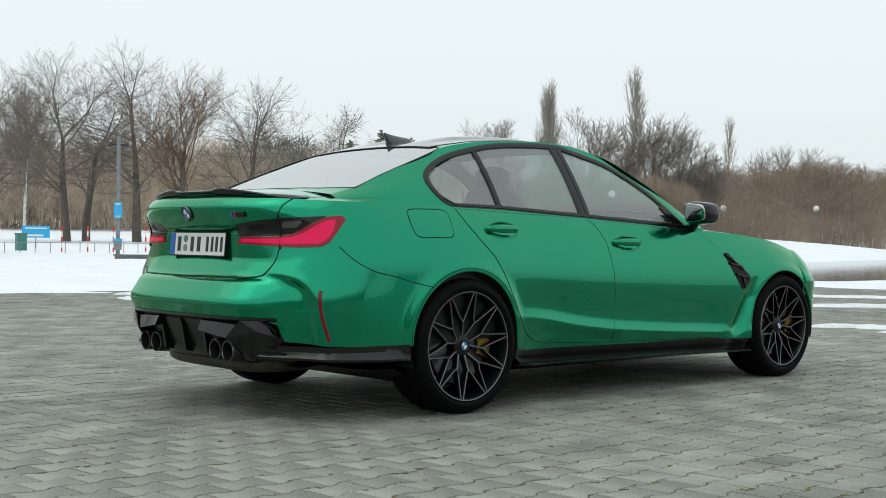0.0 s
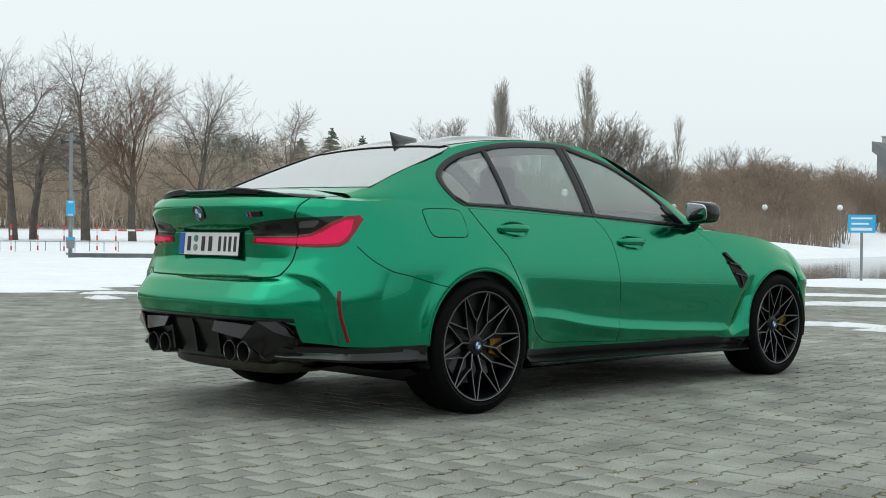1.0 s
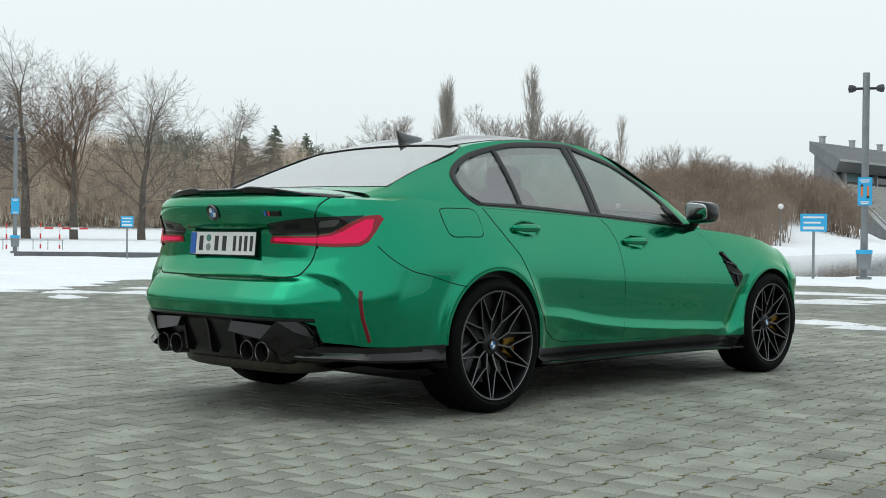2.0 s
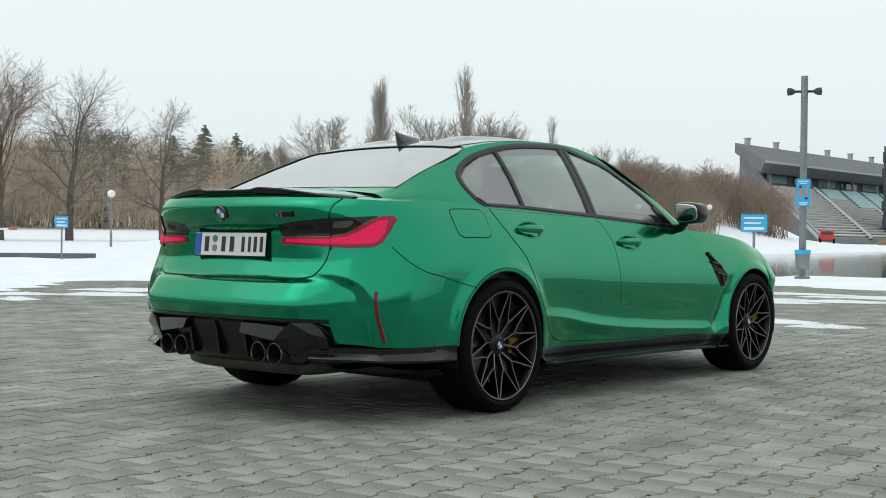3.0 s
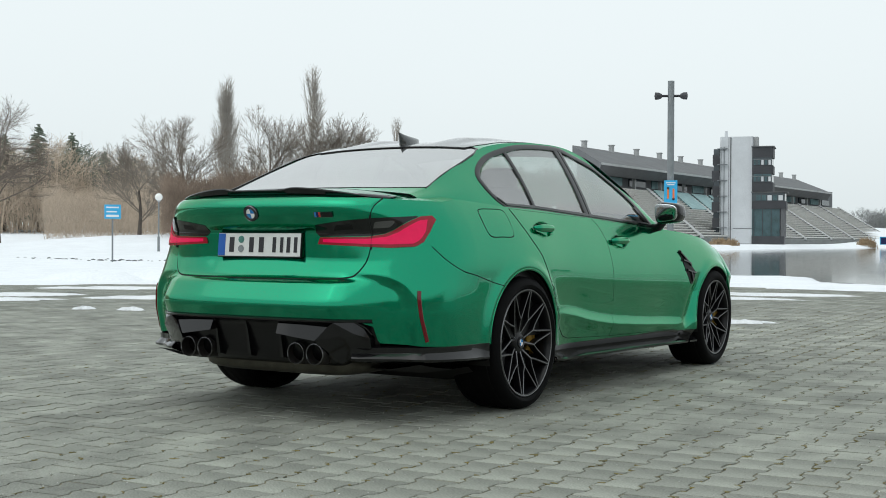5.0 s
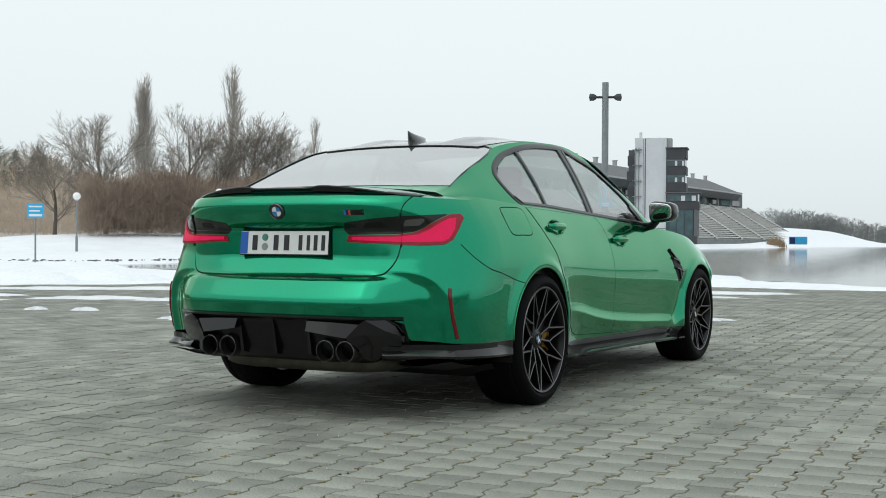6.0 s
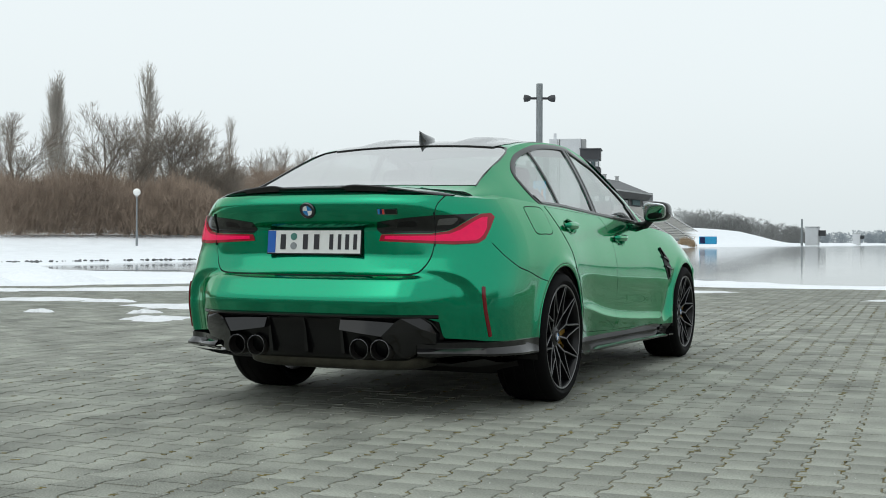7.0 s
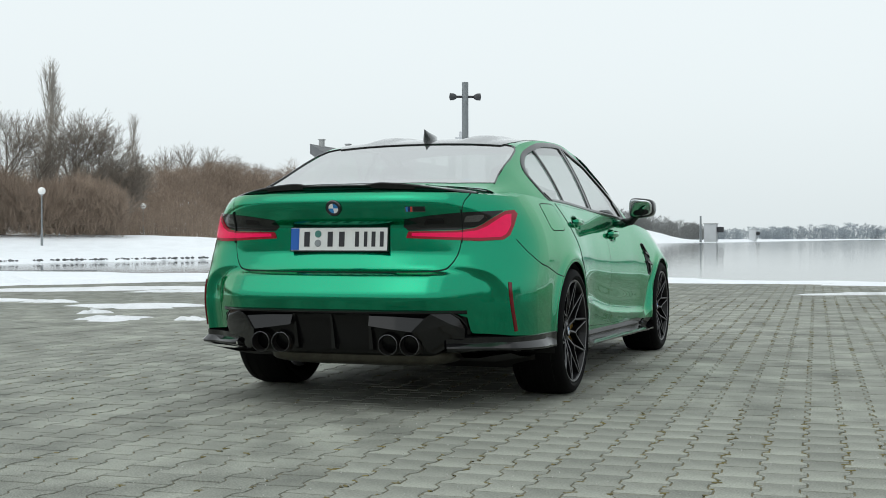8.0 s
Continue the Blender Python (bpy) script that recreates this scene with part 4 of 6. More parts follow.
def roundel(r, parent, m):
    """A round badge with a dark ring and blue and white quarters."""
    rim = part("badge", Geo().lathe([(0.0, 0.001), (r * 0.62, 0.001), (r * 0.64, 0.004), (r * 0.9, 0.0045), (r, 0.002), (r, -0.006)], 40, "y").mesh("badge", M_BLACKP, 40), parent, "round badge with blue and white quarters", m)
    ring = Geo().lathe([(r * 0.62, 0.003), (r * 0.65, 0.0055), (r * 0.68, 0.003)], 40, "y").lathe([(r * 0.93, 0.003), (r * 0.97, 0.006), (r * 1.01, 0.002)], 40, "y")
    part("badge_ring", ring.mesh("badge_ring", M_CHROME, 40), rim)
    for k in range(4):
        a = np.linspace(k * math.pi / 2, (k + 1) * math.pi / 2, 9)
        vs = [(0, 0.003, 0)] + [(r * 0.62 * math.cos(q), 0.003, r * 0.62 * math.sin(q)) for q in a]
        part("badge_quarter", mesh("badge_quarter", vs, [(0, i + 1, i + 2) for i in range(8)], M_WHITE if k % 2 == 0 else M_BADGEBLUE, None), rim)
    return rim


roundel(0.041, car, pose(0, float(y_back(0, 0.985)) - 0.006, 0.985, 180 + 24, 0, 0))
mb = part("model_badge", Geo().box((0, 0, 0), (0.10, 0.006, 0.028), 0).mesh("model_badge", M_CHROME, 30), car, "dark badge with three coloured stripes", pose(0.415, float(y_back(0.415, 0.978)) - 0.004, 0.978, 26, 0, 9))
for i, m in enumerate((M_BADGEBLUE, M_NAVY, M_RED)):
    part("badge_stripe", Geo().box((-0.040 + 0.011 * i, -0.004, 0.001), (0.009, 0.003, 0.024)).mesh("badge_stripe", m, 30), mb)
part("badge_field", Geo().box((0.020, -0.004, 0.001), (0.056, 0.003, 0.024)).mesh("badge_field", M_GLOSSBLK, 30), mb)

# rear skirt: diffuser, tail pipes, side blades
dif = []
for x in np.linspace(-0.660, 0.660, 97):
    a = abs(x)
    y1 = float(y_back(x, 0.487))
    out = 1 / (1 + math.exp(-(a - 0.52) / 0.015))
    dif.append([(x, y1 + 0.02, 0.492), (x, y1 - 0.005, 0.489), (x, y1 - 0.006, 0.476), (x, y1 + 0.012, 0.468), (x, y1 + 0.034, 0.44), (x, y1 + 0.055, 0.38), (x, y1 + 0.075, 0.315 + 0.02 * out), (x, y1 + 0.09, 0.288 + 0.04 * out), (x, y1 + 0.13, 0.262 + 0.05 * out), (x, y1 + 0.35, 0.24)])
diffuser = part("diffuser", Geo().grid(dif).mesh("diffuser", M_SATIN, 30), car, "black rear diffuser with upright fins")


def wedge(corners, faces, deep=0.07):
    """A faceted piece of the skirt: corners are x, z and how far they stand out of the rear face."""
    g = Geo()
    pts = [(x, float(y_back(x, z)) - o, z) for x, z, o in corners]
    g.add(pts, faces)
    count = collections.Counter(frozenset(e) for f in faces for e in zip(f, f[1:] + f[:1]))
    for f in faces:
        for i, k in zip(f, f[1:] + f[:1]):
            if count[frozenset((i, k))] == 1:
                a, b = pts[i], pts[k]
                g.add([a, b, (b[0], b[1] + deep, b[2]), (a[0], a[1] + deep, a[2])], [(3, 2, 1, 0)])
    return g


for x in (-0.20, 0.0, 0.20):
    fin_y = float(y_back(x, 0.45))
    g = Geo().add([(x + o * w, fin_y + d, z) for o in (-1, 1) for w, d, z in ((0.005, -0.004, 0.470), (0.006, 0.012, 0.42), (0.010, 0.032, 0.30), (0.010, 0.12, 0.28), (0.006, 0.12, 0.47))], [(0, 1, 2, 3, 4), (9, 8, 7, 6, 5), (0, 5, 6, 1), (1, 6, 7, 2), (2, 7, 8, 3), (4, 9, 5, 0)])
    part("diffuser_fin", g.mesh("diffuser_fin", M_GLOSSBLK, 30), diffuser)
facet = wedge([(0.205, 0.463, 0.0), (0.34, 0.460, 0.0), (0.476, 0.452, 0.0), (0.418, 0.388, 0.042), (0.31, 0.402, 0.040), (0.208, 0.416, 0.038)], [(0, 1, 4, 5), (1, 2, 3, 4)])
both_sides("diffuser_facet", facet.mesh("diffuser_facet", M_GLOSSBLK, 25), (diffuser, diffuser))
housing = wedge([(0.210, 0.405, -0.045), (0.475, 0.385, -0.045), (0.475, 0.300, -0.055), (0.210, 0.290, -0.055)], [(0, 1, 2, 3)])
both_sides("pipe_housing", housing.mesh("pipe_housing", M_SATIN, 25), (diffuser, diffuser))
lipd = ribbon(on_back, dense([(-0.648, 0.420), (-0.630, 0.452), (-0.592, 0.482), (-0.45, 0.485), (0.45, 0.485), (0.592, 0.482), (0.630, 0.452), (0.648, 0.420)], 0.02, False), 0.011, 0.010, FAR_B, False)
part("diffuser_lip", lipd.mesh("diffuser_lip", M_GLOSSBLK, 40), diffuser)
cheek = wedge([(0.480, 0.455, 0.006), (0.510, 0.474, 0.008), (0.592, 0.478, 0.010), (0.628, 0.446, 0.012), (0.422, 0.388, 0.046), (0.600, 0.425, 0.042), (0.648, 0.400, 0.020), (0.640, 0.352, 0.012), (0.505, 0.278, 0.0), (0.47, 0.29, 0.0)], [(0, 1, 5, 4), (1, 2, 5), (2, 3, 5), (3, 6, 5), (5, 6, 7), (4, 5, 7, 8), (4, 8, 9)])
both_sides("diffuser_cheek", cheek.mesh("diffuser_cheek", M_GLOSSBLK, 12), (diffuser, diffuser))
for x in (-0.400, -0.288, 0.288, 0.400):
    g = Geo().lathe([(0.044, 0.16), (0.050, 0.15), (0.0515, 0.0), (0.0495, -0.006), (0.0465, -0.004), (0.045, 0.02), (0.043, 0.14)], 40, "y")
    tip = part("tail_pipe", g.mesh("tail_pipe", M_SOOT, 40), car, "dark round tail pipe", pose(x, -1.025, 0.322))
    part("pipe_rim", Geo().lathe([(0.0512, -0.003), (0.0500, -0.0075), (0.0480, -0.0080), (0.0462, -0.0045)], 40, "y").mesh("pipe_rim", M_CHROME, 40), tip, "thin chrome rim")
    part("pipe_bore", Geo().lathe([(0.044, 0.005), (0.043, 0.12), (0.0, 0.121)], 32, "y").mesh("pipe_bore", M_SOOT, 40), tip)
blade = []
for y in np.linspace(-0.955, -0.345, 42):
    p = np.array(on_side(y, 0.36))
    n = normal(on_side, y, 0.36)
    n = n if n[0] > 0 else -n
    n[2] = 0
    lip = 0.030 * min(1, (y + 0.99) / 0.05) * min(1, max(0.15, (-0.31 - y) / 0.25))
    k = (y + 0.955) / 0.61
    blade.append([tuple(p + n * d + np.array((0, 0, h))) for d, h in ((-0.01, 0.004), (0.004, -0.004), (0.002, -0.030), (lip * 0.8, -0.044 - 0.022 * k), (lip, -0.052 - 0.018 * k), (lip * 0.9, -0.062 - 0.018 * k), (-0.02, -0.078 - 0.015 * k), (-0.12, -0.085))])
both_sides("rear_blade", Geo().grid(blade).mesh("rear_blade", M_GLOSSBLK, 30), (car, car), "gloss black blade under the bumper corner")
skirt = []
for y in np.linspace(0.42, 2.53, 60):
    x = float(x_side(y, 0.30))
    zs = float(Z_SILL(y))
    lip = min(1, (y - 0.39) / 0.12) * min(1, max(0.1, (2.56 - y) / 0.2))
    skirt.append([(x - 0.01, y, zs + 0.006), (x - 0.012, y, zs - 0.006), (x - 0.035, y, zs - 0.035), (x - 0.01 + 0.042 * lip, y, zs - 0.066), (x + 0.045 * lip, y, zs - 0.072), (x + 0.038 * lip, y, zs - 0.084), (x - 0.03, y, zs - 0.092), (x - 0.16, y, zs - 0.095)])
both_sides("side_skirt", Geo().grid(skirt).mesh("side_skirt", M_GLOSSBLK, 30), (car, car), "gloss black side skirt")

# side vents and mirrors
VENT = [(2.285, 0.800), (2.325, 0.803), (2.42, 0.735), (2.535, 0.655), (2.53, 0.63), (2.485, 0.575), (2.455, 0.572), (2.37, 0.68)]
vents = both_sides("side_vent", fill(on_side, dense(VENT, 0.012), 0.003, FAR_R, 40, 10, 0, 0.004).mesh("side_vent", M_PLASTIC, 40), (car, car), "black fender vent with slanting blades")
for a, b in (((2.335, 0.735), (2.45, 0.715)), ((2.39, 0.668), (2.525, 0.645)), ((2.45, 0.655), (2.475, 0.59)), ((2.30, 0.79), (2.46, 0.70))):
    g = ribbon(on_side, dense([a, b], 0.015, False), 0.014, 0.014, FAR_R, False)
    both_sides("vent_blade", g.mesh("vent_blade", M_GLOSSBLK, 40), vents)


def superball(c, r, e=0.55, n=28, flat=None):
    """A box-like rounded solid."""
    g, rows = Geo(), []
    sg = lambda v: math.copysign(abs(v) ** e, v)
    for u in np.linspace(-math.pi / 2, math.pi / 2, n // 2 + 1):
        rows.append([(c[0] + r[0] * sg(math.cos(u)) * sg(math.cos(v)), c[1] + r[1] * sg(math.cos(u)) * sg(math.sin(v)), c[2] + r[2] * sg(math.sin(u))) for v in np.linspace(0, 2 * math.pi, n + 1)])
    return g.grid(rows)


cap_me = superball((0.968, 1.955, 1.045), (0.088, 0.080, 0.074), 0.5)
cap_me.v = [(x, y, z - 0.10 * max(0, x - 0.90) * (z > 1.045) + 0.12 * max(0, x - 0.92) * (z < 1.045)) for x, y, z in cap_me.v]
mirrors = both_sides("door_mirror", cap_me.mesh("door_mirror", M_GLOSSBLK, 60), (car, car), "gloss black door mirror")
mg = superball((0.968, 1.880, 1.045), (0.076, 0.006, 0.061), 0.45)
mg.v = [(x, y - 0.14 * (z - 1.045), z - 0.10 * max(0, x - 0.90) * (z > 1.045) + 0.12 * max(0, x - 0.92) * (z < 1.045)) for x, y, z in mg.v]
both_sides("mirror_glass", mg.mesh("mirror_glass", M_MIRROR, 60), mirrors, "mirror glass")
arm = Geo().tube([(0.83, 1.97, 0.945), (0.885, 1.965, 0.955), (0.915, 1.96, 0.985), (0.93, 1.96, 1.02)], [0.030, 0.028, 0.026, 0.024], 10)
both_sides("mirror_arm", arm.mesh("mirror_arm", M_GLOSSBLK, 60), mirrors)

# bonnet shut line
shut("shut_line", on_deck, dense([(0.72, 2.08), (0.76, 2.3), (0.765, 2.8), (0.72, 3.2)], 0.04, False), FAR_T, False, 0.006)

# wheels


def wheel(where, rt, rr, half, label):
    """A wheel seen from its outer face, which looks along +x; the rim is rr in radius and the tyre rt."""
    w = part("wheel", Geo().lathe([(0.058, -0.06), (0.062, -0.08), (0.060, -0.12), (0.0, -0.12)], 24, "x").mesh("wheel_hub", M_RIM, 40), car, label, where)
    o = half
    prof = [(rr - 0.012, -2 * o + 0.03), (rr + 0.004, -2 * o + 0.012), (rr + 0.02, -2 * o + 0.004), (rt - 0.035, -2 * o), (rt - 0.012, -2 * o + 0.012), (rt - 0.002, -2 * o + 0.04), (rt, -o), (rt - 0.002, -0.04), (rt - 0.010, -0.014), (rt - 0.028, -0.001), (rt - 0.045, 0.003), (rr + 0.022, 0.001), (rr + 0.010, -0.004), (rr + 0.004, -0.010), (rr - 0.002, -0.022)]
    g = Geo().lathe(prof, 96, "x")
    tyre = part("tyre", g.mesh("tyre", M_TYRE, 40), w, "black low-profile tyre")
    tr = Geo()
    for r0 in (-0.62, -0.2, 0.2, 0.62):
        tr.lathe([(rt + 0.0004, -o + o * r0 - 0.004), (rt - 0.006, -o + o * r0), (rt + 0.0004, -o + o * r0 + 0.004)], 96, "x")
    part("tread_groove", tr.mesh("tread_groove", M_GAP, 60), tyre)
    rim = part("rim", Geo().lathe([(rr + 0.001, -0.012), (rr - 0.004, -0.006), (rr - 0.010, -0.008), (rr - 0.016, -0.022), (rr - 0.022, -0.06), (rr - 0.03, -2 * o + 0.03)], 96, "x").mesh("rim", M_RIM, 40), w, "black alloy rim with split spokes")
    part("rim_edge", Geo().lathe([(rr + 0.002, -0.0095), (rr - 0.001, -0.0045), (rr - 0.005, -0.0050), (rr - 0.007, -0.009)], 96, "x").mesh("rim_edge", M_RIMCUT, 40), rim)

    def bar(r0, a0, r1, a1, w0, w1, x0, x1):
        p, q = Vector((x0, r0 * math.cos(a0), r0 * math.sin(a0))), Vector((x1, r1 * math.cos(a1), r1 * math.sin(a1)))
        d = (q - p).normalized()
        s = d.cross(Vector((1, 0, 0))).normalized()
        xx = Vector((1, 0, 0))
        for g2, k, top, deep, lift in ((black, 1.0, 0.55, 0.035, 0.0), (cut, 0.46, 0.6, 0.003, 0.0018)):
            ring = []
            for c, ww in ((p, w0), (q, w1)):
                ring += [c - s * ww * k / 2 - xx * deep, c - s * ww * k / 2 * 0.95 + xx * (lift - 0.001), c - s * ww * k * top / 2 + xx * lift, c + s * ww * k * top / 2 + xx * lift, c + s * ww * k / 2 * 0.95 + xx * (lift - 0.001), c + s * ww * k / 2 - xx * deep]
            g2.add(ring, [(i, (i + 1) % 6, 6 + (i + 1) % 6, 6 + i) for i in range(6)])

    n = 10
    xr, xm, xh = -0.008, -0.028, -0.056
    for k in range(n):
        black, cut = Geo(), Geo()
        a = 2 * math.pi * k / n + 0.16
        for side in (-1, 1):
            inner = a + side * 0.185
            bar(rr * 0.56, inner, rr * 0.99, a + side * 0.025, 0.0105, 0.0115, xm, xr)
            bar(rr * 0.56, inner, rr * 0.45, a + side * 0.314, 0.0105, 0.0105, xm, xm - 0.003)
        bar(rr * 0.45, a + 0.314, rr * 0.17, a + 0.314 + (0.12 if k % 2 else -0.12), 0.012, 0.016, xm - 0.003, xh)
        spoke = part("spoke", black.mesh("spoke", M_RIM, 20), rim)
        part("spoke_face", cut.mesh("spoke_face", M_RIMCUT, 20), spoke, "bright turned edge")
    part("hub_cover", Geo().lathe([(0.0, -0.046), (0.036, -0.046), (0.048, -0.050), (0.060, -0.062), (0.064, -0.09)], 32, "x").mesh("hub_cover", M_RIM, 40), rim)
    roundel(0.030, rim, pose(-0.044, 0, 0, 0, 0, -90))
    bolts = [part("wheel_bolt", Geo().lathe([(0.0, 0.0), (0.006, 0.0), (0.008, -0.010)], 10, "x", (-0.054, 0.052 * math.cos(q), 0.052 * math.sin(q))).mesh("wheel_bolt", M_STEEL, 40), rim) for q in np.linspace(0, 2 * math.pi, 6)[:-1]]
    disc = part("brake_disc", Geo().lathe([(0.07, -0.105), (0.075, -0.092), (0.192, -0.090), (0.195, -0.105), (0.192, -0.12), (0.07, -0.12)], 64, "x").mesh("brake_disc", M_DISC, 40), w, "grey drilled brake disc")
    cal = []
    for t in np.linspace(-0.38, 0.30, 11):
        cal.append([(xx, r * math.cos(t), r * math.sin(t)) for xx, r in ((-0.13, 0.212), (-0.075, 0.212), (-0.065, 0.195), (-0.065, 0.140), (-0.075, 0.125), (-0.085, 0.125))])
    part("brake_caliper", Geo().grid(cal).mesh("brake_caliper", M_GOLD, 40), w, "golden brake caliper")
    return w


for side, turn in ((1, 0), (-1, 180)):
    wheel(pose(side * 0.958, AXLES[0][0], 0.332, 0, 0, turn), 0.344, 0.277, 0.143, "rear wheel with slim black and silver split spokes")
    wheel(pose(side * 0.944, AXLES[1][0], 0.325, 0, 0, turn), 0.337, 0.262, 0.136, "front wheel with slim black and silver split spokes")

# arch liners, underside, silencer
for yc, ra, za in AXLES:
    rows = [[(x, yc + (ra if i else ra - 0.002) * math.cos(a), za + (ra - 0.002) * math.sin(a)) for i, x in enumerate((0.932, 0.55))] for a in np.linspace(-0.3, math.pi + 0.3, 40)]
    g = Geo().grid(rows)
    g.add([(0.56, yc + 0.40 * math.cos(a), max(0.19, za + 0.40 * math.sin(a))) for a in np.linspace(0, 2 * math.pi, 33)[:-1]], [tuple(range(32))])
    both_sides("arch_liner", g.mesh("arch_liner", M_UNDER, 40), (car, car), "black wheel arch liner")
    lipl = ribbon(on_side, [(yc + (ra + 0.003) * math.cos(a), za + (ra + 0.003) * math.sin(a)) for a in np.linspace(0.02, math.pi - 0.02, 60)], 0.012, 0.003, FAR_R, False)
    both_sides("arch_lip", lipl.mesh("arch_lip", M_PAINT, 40), (car, car))
pan = Geo()
pan.grid([[(x, y, 0.145 + 0.03 * (abs(x) > 0.7) + 0.06 * (y < -0.3) + 0.07 * max(0, (-0.55 - y) / 0.4) + 0.03 * max(0, (y - 2.9))) for x in np.linspace(-1, 1, 11) * (0.80 if y > -0.3 else 0.84)] for y in np.linspace(-0.80, 3.45, 30)])
pan.box((0, 1.43, 0.36), (1.70, 1.95, 0.05)).box((0, -0.68, 0.50), (1.3, 0.48, 0.06)).box((0, 0.0, 0.60), (1.1, 0.9, 0.05)).box((0, 2.86, 0.62), (1.1, 0.9, 0.05)).box((0, 3.4, 0.45), (1.2, 0.1, 0.4))
part("underbody", pan.mesh("underbody", M_UNDER, 30), car, "black underbody")
muf = superball((0.06, -0.74, 0.262), (0.50, 0.20, 0.058), 0.5)
part("silencer", muf.mesh("silencer", M_MUFFLER, 50), car, "steel rear silencer")
part("rear_axle", Geo().tube([(-0.7, 0.04, 0.30), (0.7, 0.04, 0.30)], [0.05, 0.05], 12).tube([(-0.6, 0.15, 0.2), (0.6, 0.15, 0.2)], [0.03, 0.03], 8).mesh("rear_axle", M_UNDER, 40), car)

# cabin
tub = Geo()
for s in (1, -1):
    tub.grid([[(s * (float(x_side(y, z)) - 0.045), y, z) for z in np.linspace(0.36, float(Z_SH(y)) - 0.02, 6)] for y in np.linspace(-0.3, 2.0, 24)])
tub.box((0, 0.06, 1.0), (1.45, 0.72, 0.05)).box((0, 1.95, 0.93), (1.5, 0.42, 0.10), 0, 0.05)
part("cabin_trim", tub.mesh("cabin_trim", M_PLASTIC, 40), car, "black cabin trim and parcel shelf")
part("headliner", Geo().grid([[(x, y, float(z_roof(x, y)) - 0.03) for x in np.linspace(-0.56, 0.56, 13)] for y in np.linspace(0.2, 1.3, 16)]).mesh("headliner", M_LINER, 60), car, "grey headliner")


def seat(x, y, w, rake, name):
    s = part(name, superball((0, 0.05, 0.52), (w, 0.27, 0.09), 0.5).mesh("cushion", M_SEAT, 60), car, "black leather seat", pose(x, y, 0))
    b = superball((0, 0, 0.30), (w * 0.98, 0.075, 0.32), 0.55)
    b.v = [(px * (1 - 0.25 * max(0, pz - 0.35)), py - rake * pz, pz) for px, py, pz in b.v]
    part("backrest", b.mesh("backrest", M_SEAT, 60), s, "", pose(0, -0.16, 0.56))
    h = superball((0, -0.16 - rake * 0.62 + 0.02, 1.21 if w < 0.5 else 1.10), (0.12, 0.05, 0.08 if w < 0.5 else 0.05), 0.6)
    part("headrest", h.mesh("headrest", M_SEAT, 60), s)
    return s


for sx in (-0.37, 0.37):
    seat(sx, 1.12, 0.25, 0.36, "front_seat")
bench = seat(0.0, 0.42, 0.62, 0.22, "rear_seat")
for sx in (-0.38, 0.38):
    part("headrest", superball((sx, -0.28, 1.10), (0.12, 0.045, 0.05), 0.6).mesh("headrest", M_SEAT, 60), bench)
sw = Geo()
sw.lathe([(0.185 + 0.016 * math.cos(a), 0.016 * math.sin(a)) for a in np.linspace(0, 2 * math.pi, 9)], 36, "y")
sw.box((0, 0, 0), (0.34, 0.02, 0.05)).box((0, 0, -0.08), (0.05, 0.02, 0.16))
part("steering_wheel", sw.mesh("steering_wheel", M_SEAT, 40), car, "", pose(-0.37, 1.62, 0.92, 20))


# ---- trees, brush and woods ----


def bearing(az, d, eye=(4.2, -5.5)):
    """A place d metres off, az degrees to the left of the car's heading."""
    return eye[0] - d * math.sin(radians(az)), eye[1] + d * math.cos(radians(az))


def sticks(P, Q, r0, r1, sides=3):
    """Many tapered sticks from P to Q as one mesh's verts and faces."""
    P, Q = np.asarray(P, float), np.asarray(Q, float)
    r0, r1 = np.broadcast_to(np.asarray(r0, float), (len(P),)), np.broadcast_to(np.asarray(r1, float), (len(P),))
    d = Q - P
    d = d / np.maximum(np.linalg.norm(d, axis=1, keepdims=True), 1e-6)
    ref = np.where(np.abs(d[:, 2:3]) < 0.9, np.array([[0, 0, 1.0]]), np.array([[1.0, 0, 0]]))
    a = np.cross(d, ref)
    a /= np.linalg.norm(a, axis=1, keepdims=True)
    b = np.cross(d, a)
    V = []
    for base, r in ((P, r0), (Q, r1)):
        for j in range(sides):
            t = 2 * math.pi * j / sides
            V.append(base + (a * math.cos(t) + b * math.sin(t)) * r[:, None])
    V = np.stack(V, axis=1).reshape(-1, 3)
    k = np.arange(len(P))[:, None] * (2 * sides)
    F = np.concatenate([k + np.array([[j, (j + 1) % sides, sides + (j + 1) % sides, sides + j]]) for j in range(sides)])
    return V, F


def stick_mesh(name, segs, material, sides=3):
    P, Q, a, b = (np.array([s[i] for s in segs]) for i in range(4))
    V, F = sticks(P, Q, a, b, sides)
    me = bpy.data.meshes.new(name)
    me.from_pydata(V.tolist(), [], F.tolist())
    me.materials.append(material)
    smooth(me)
    return me


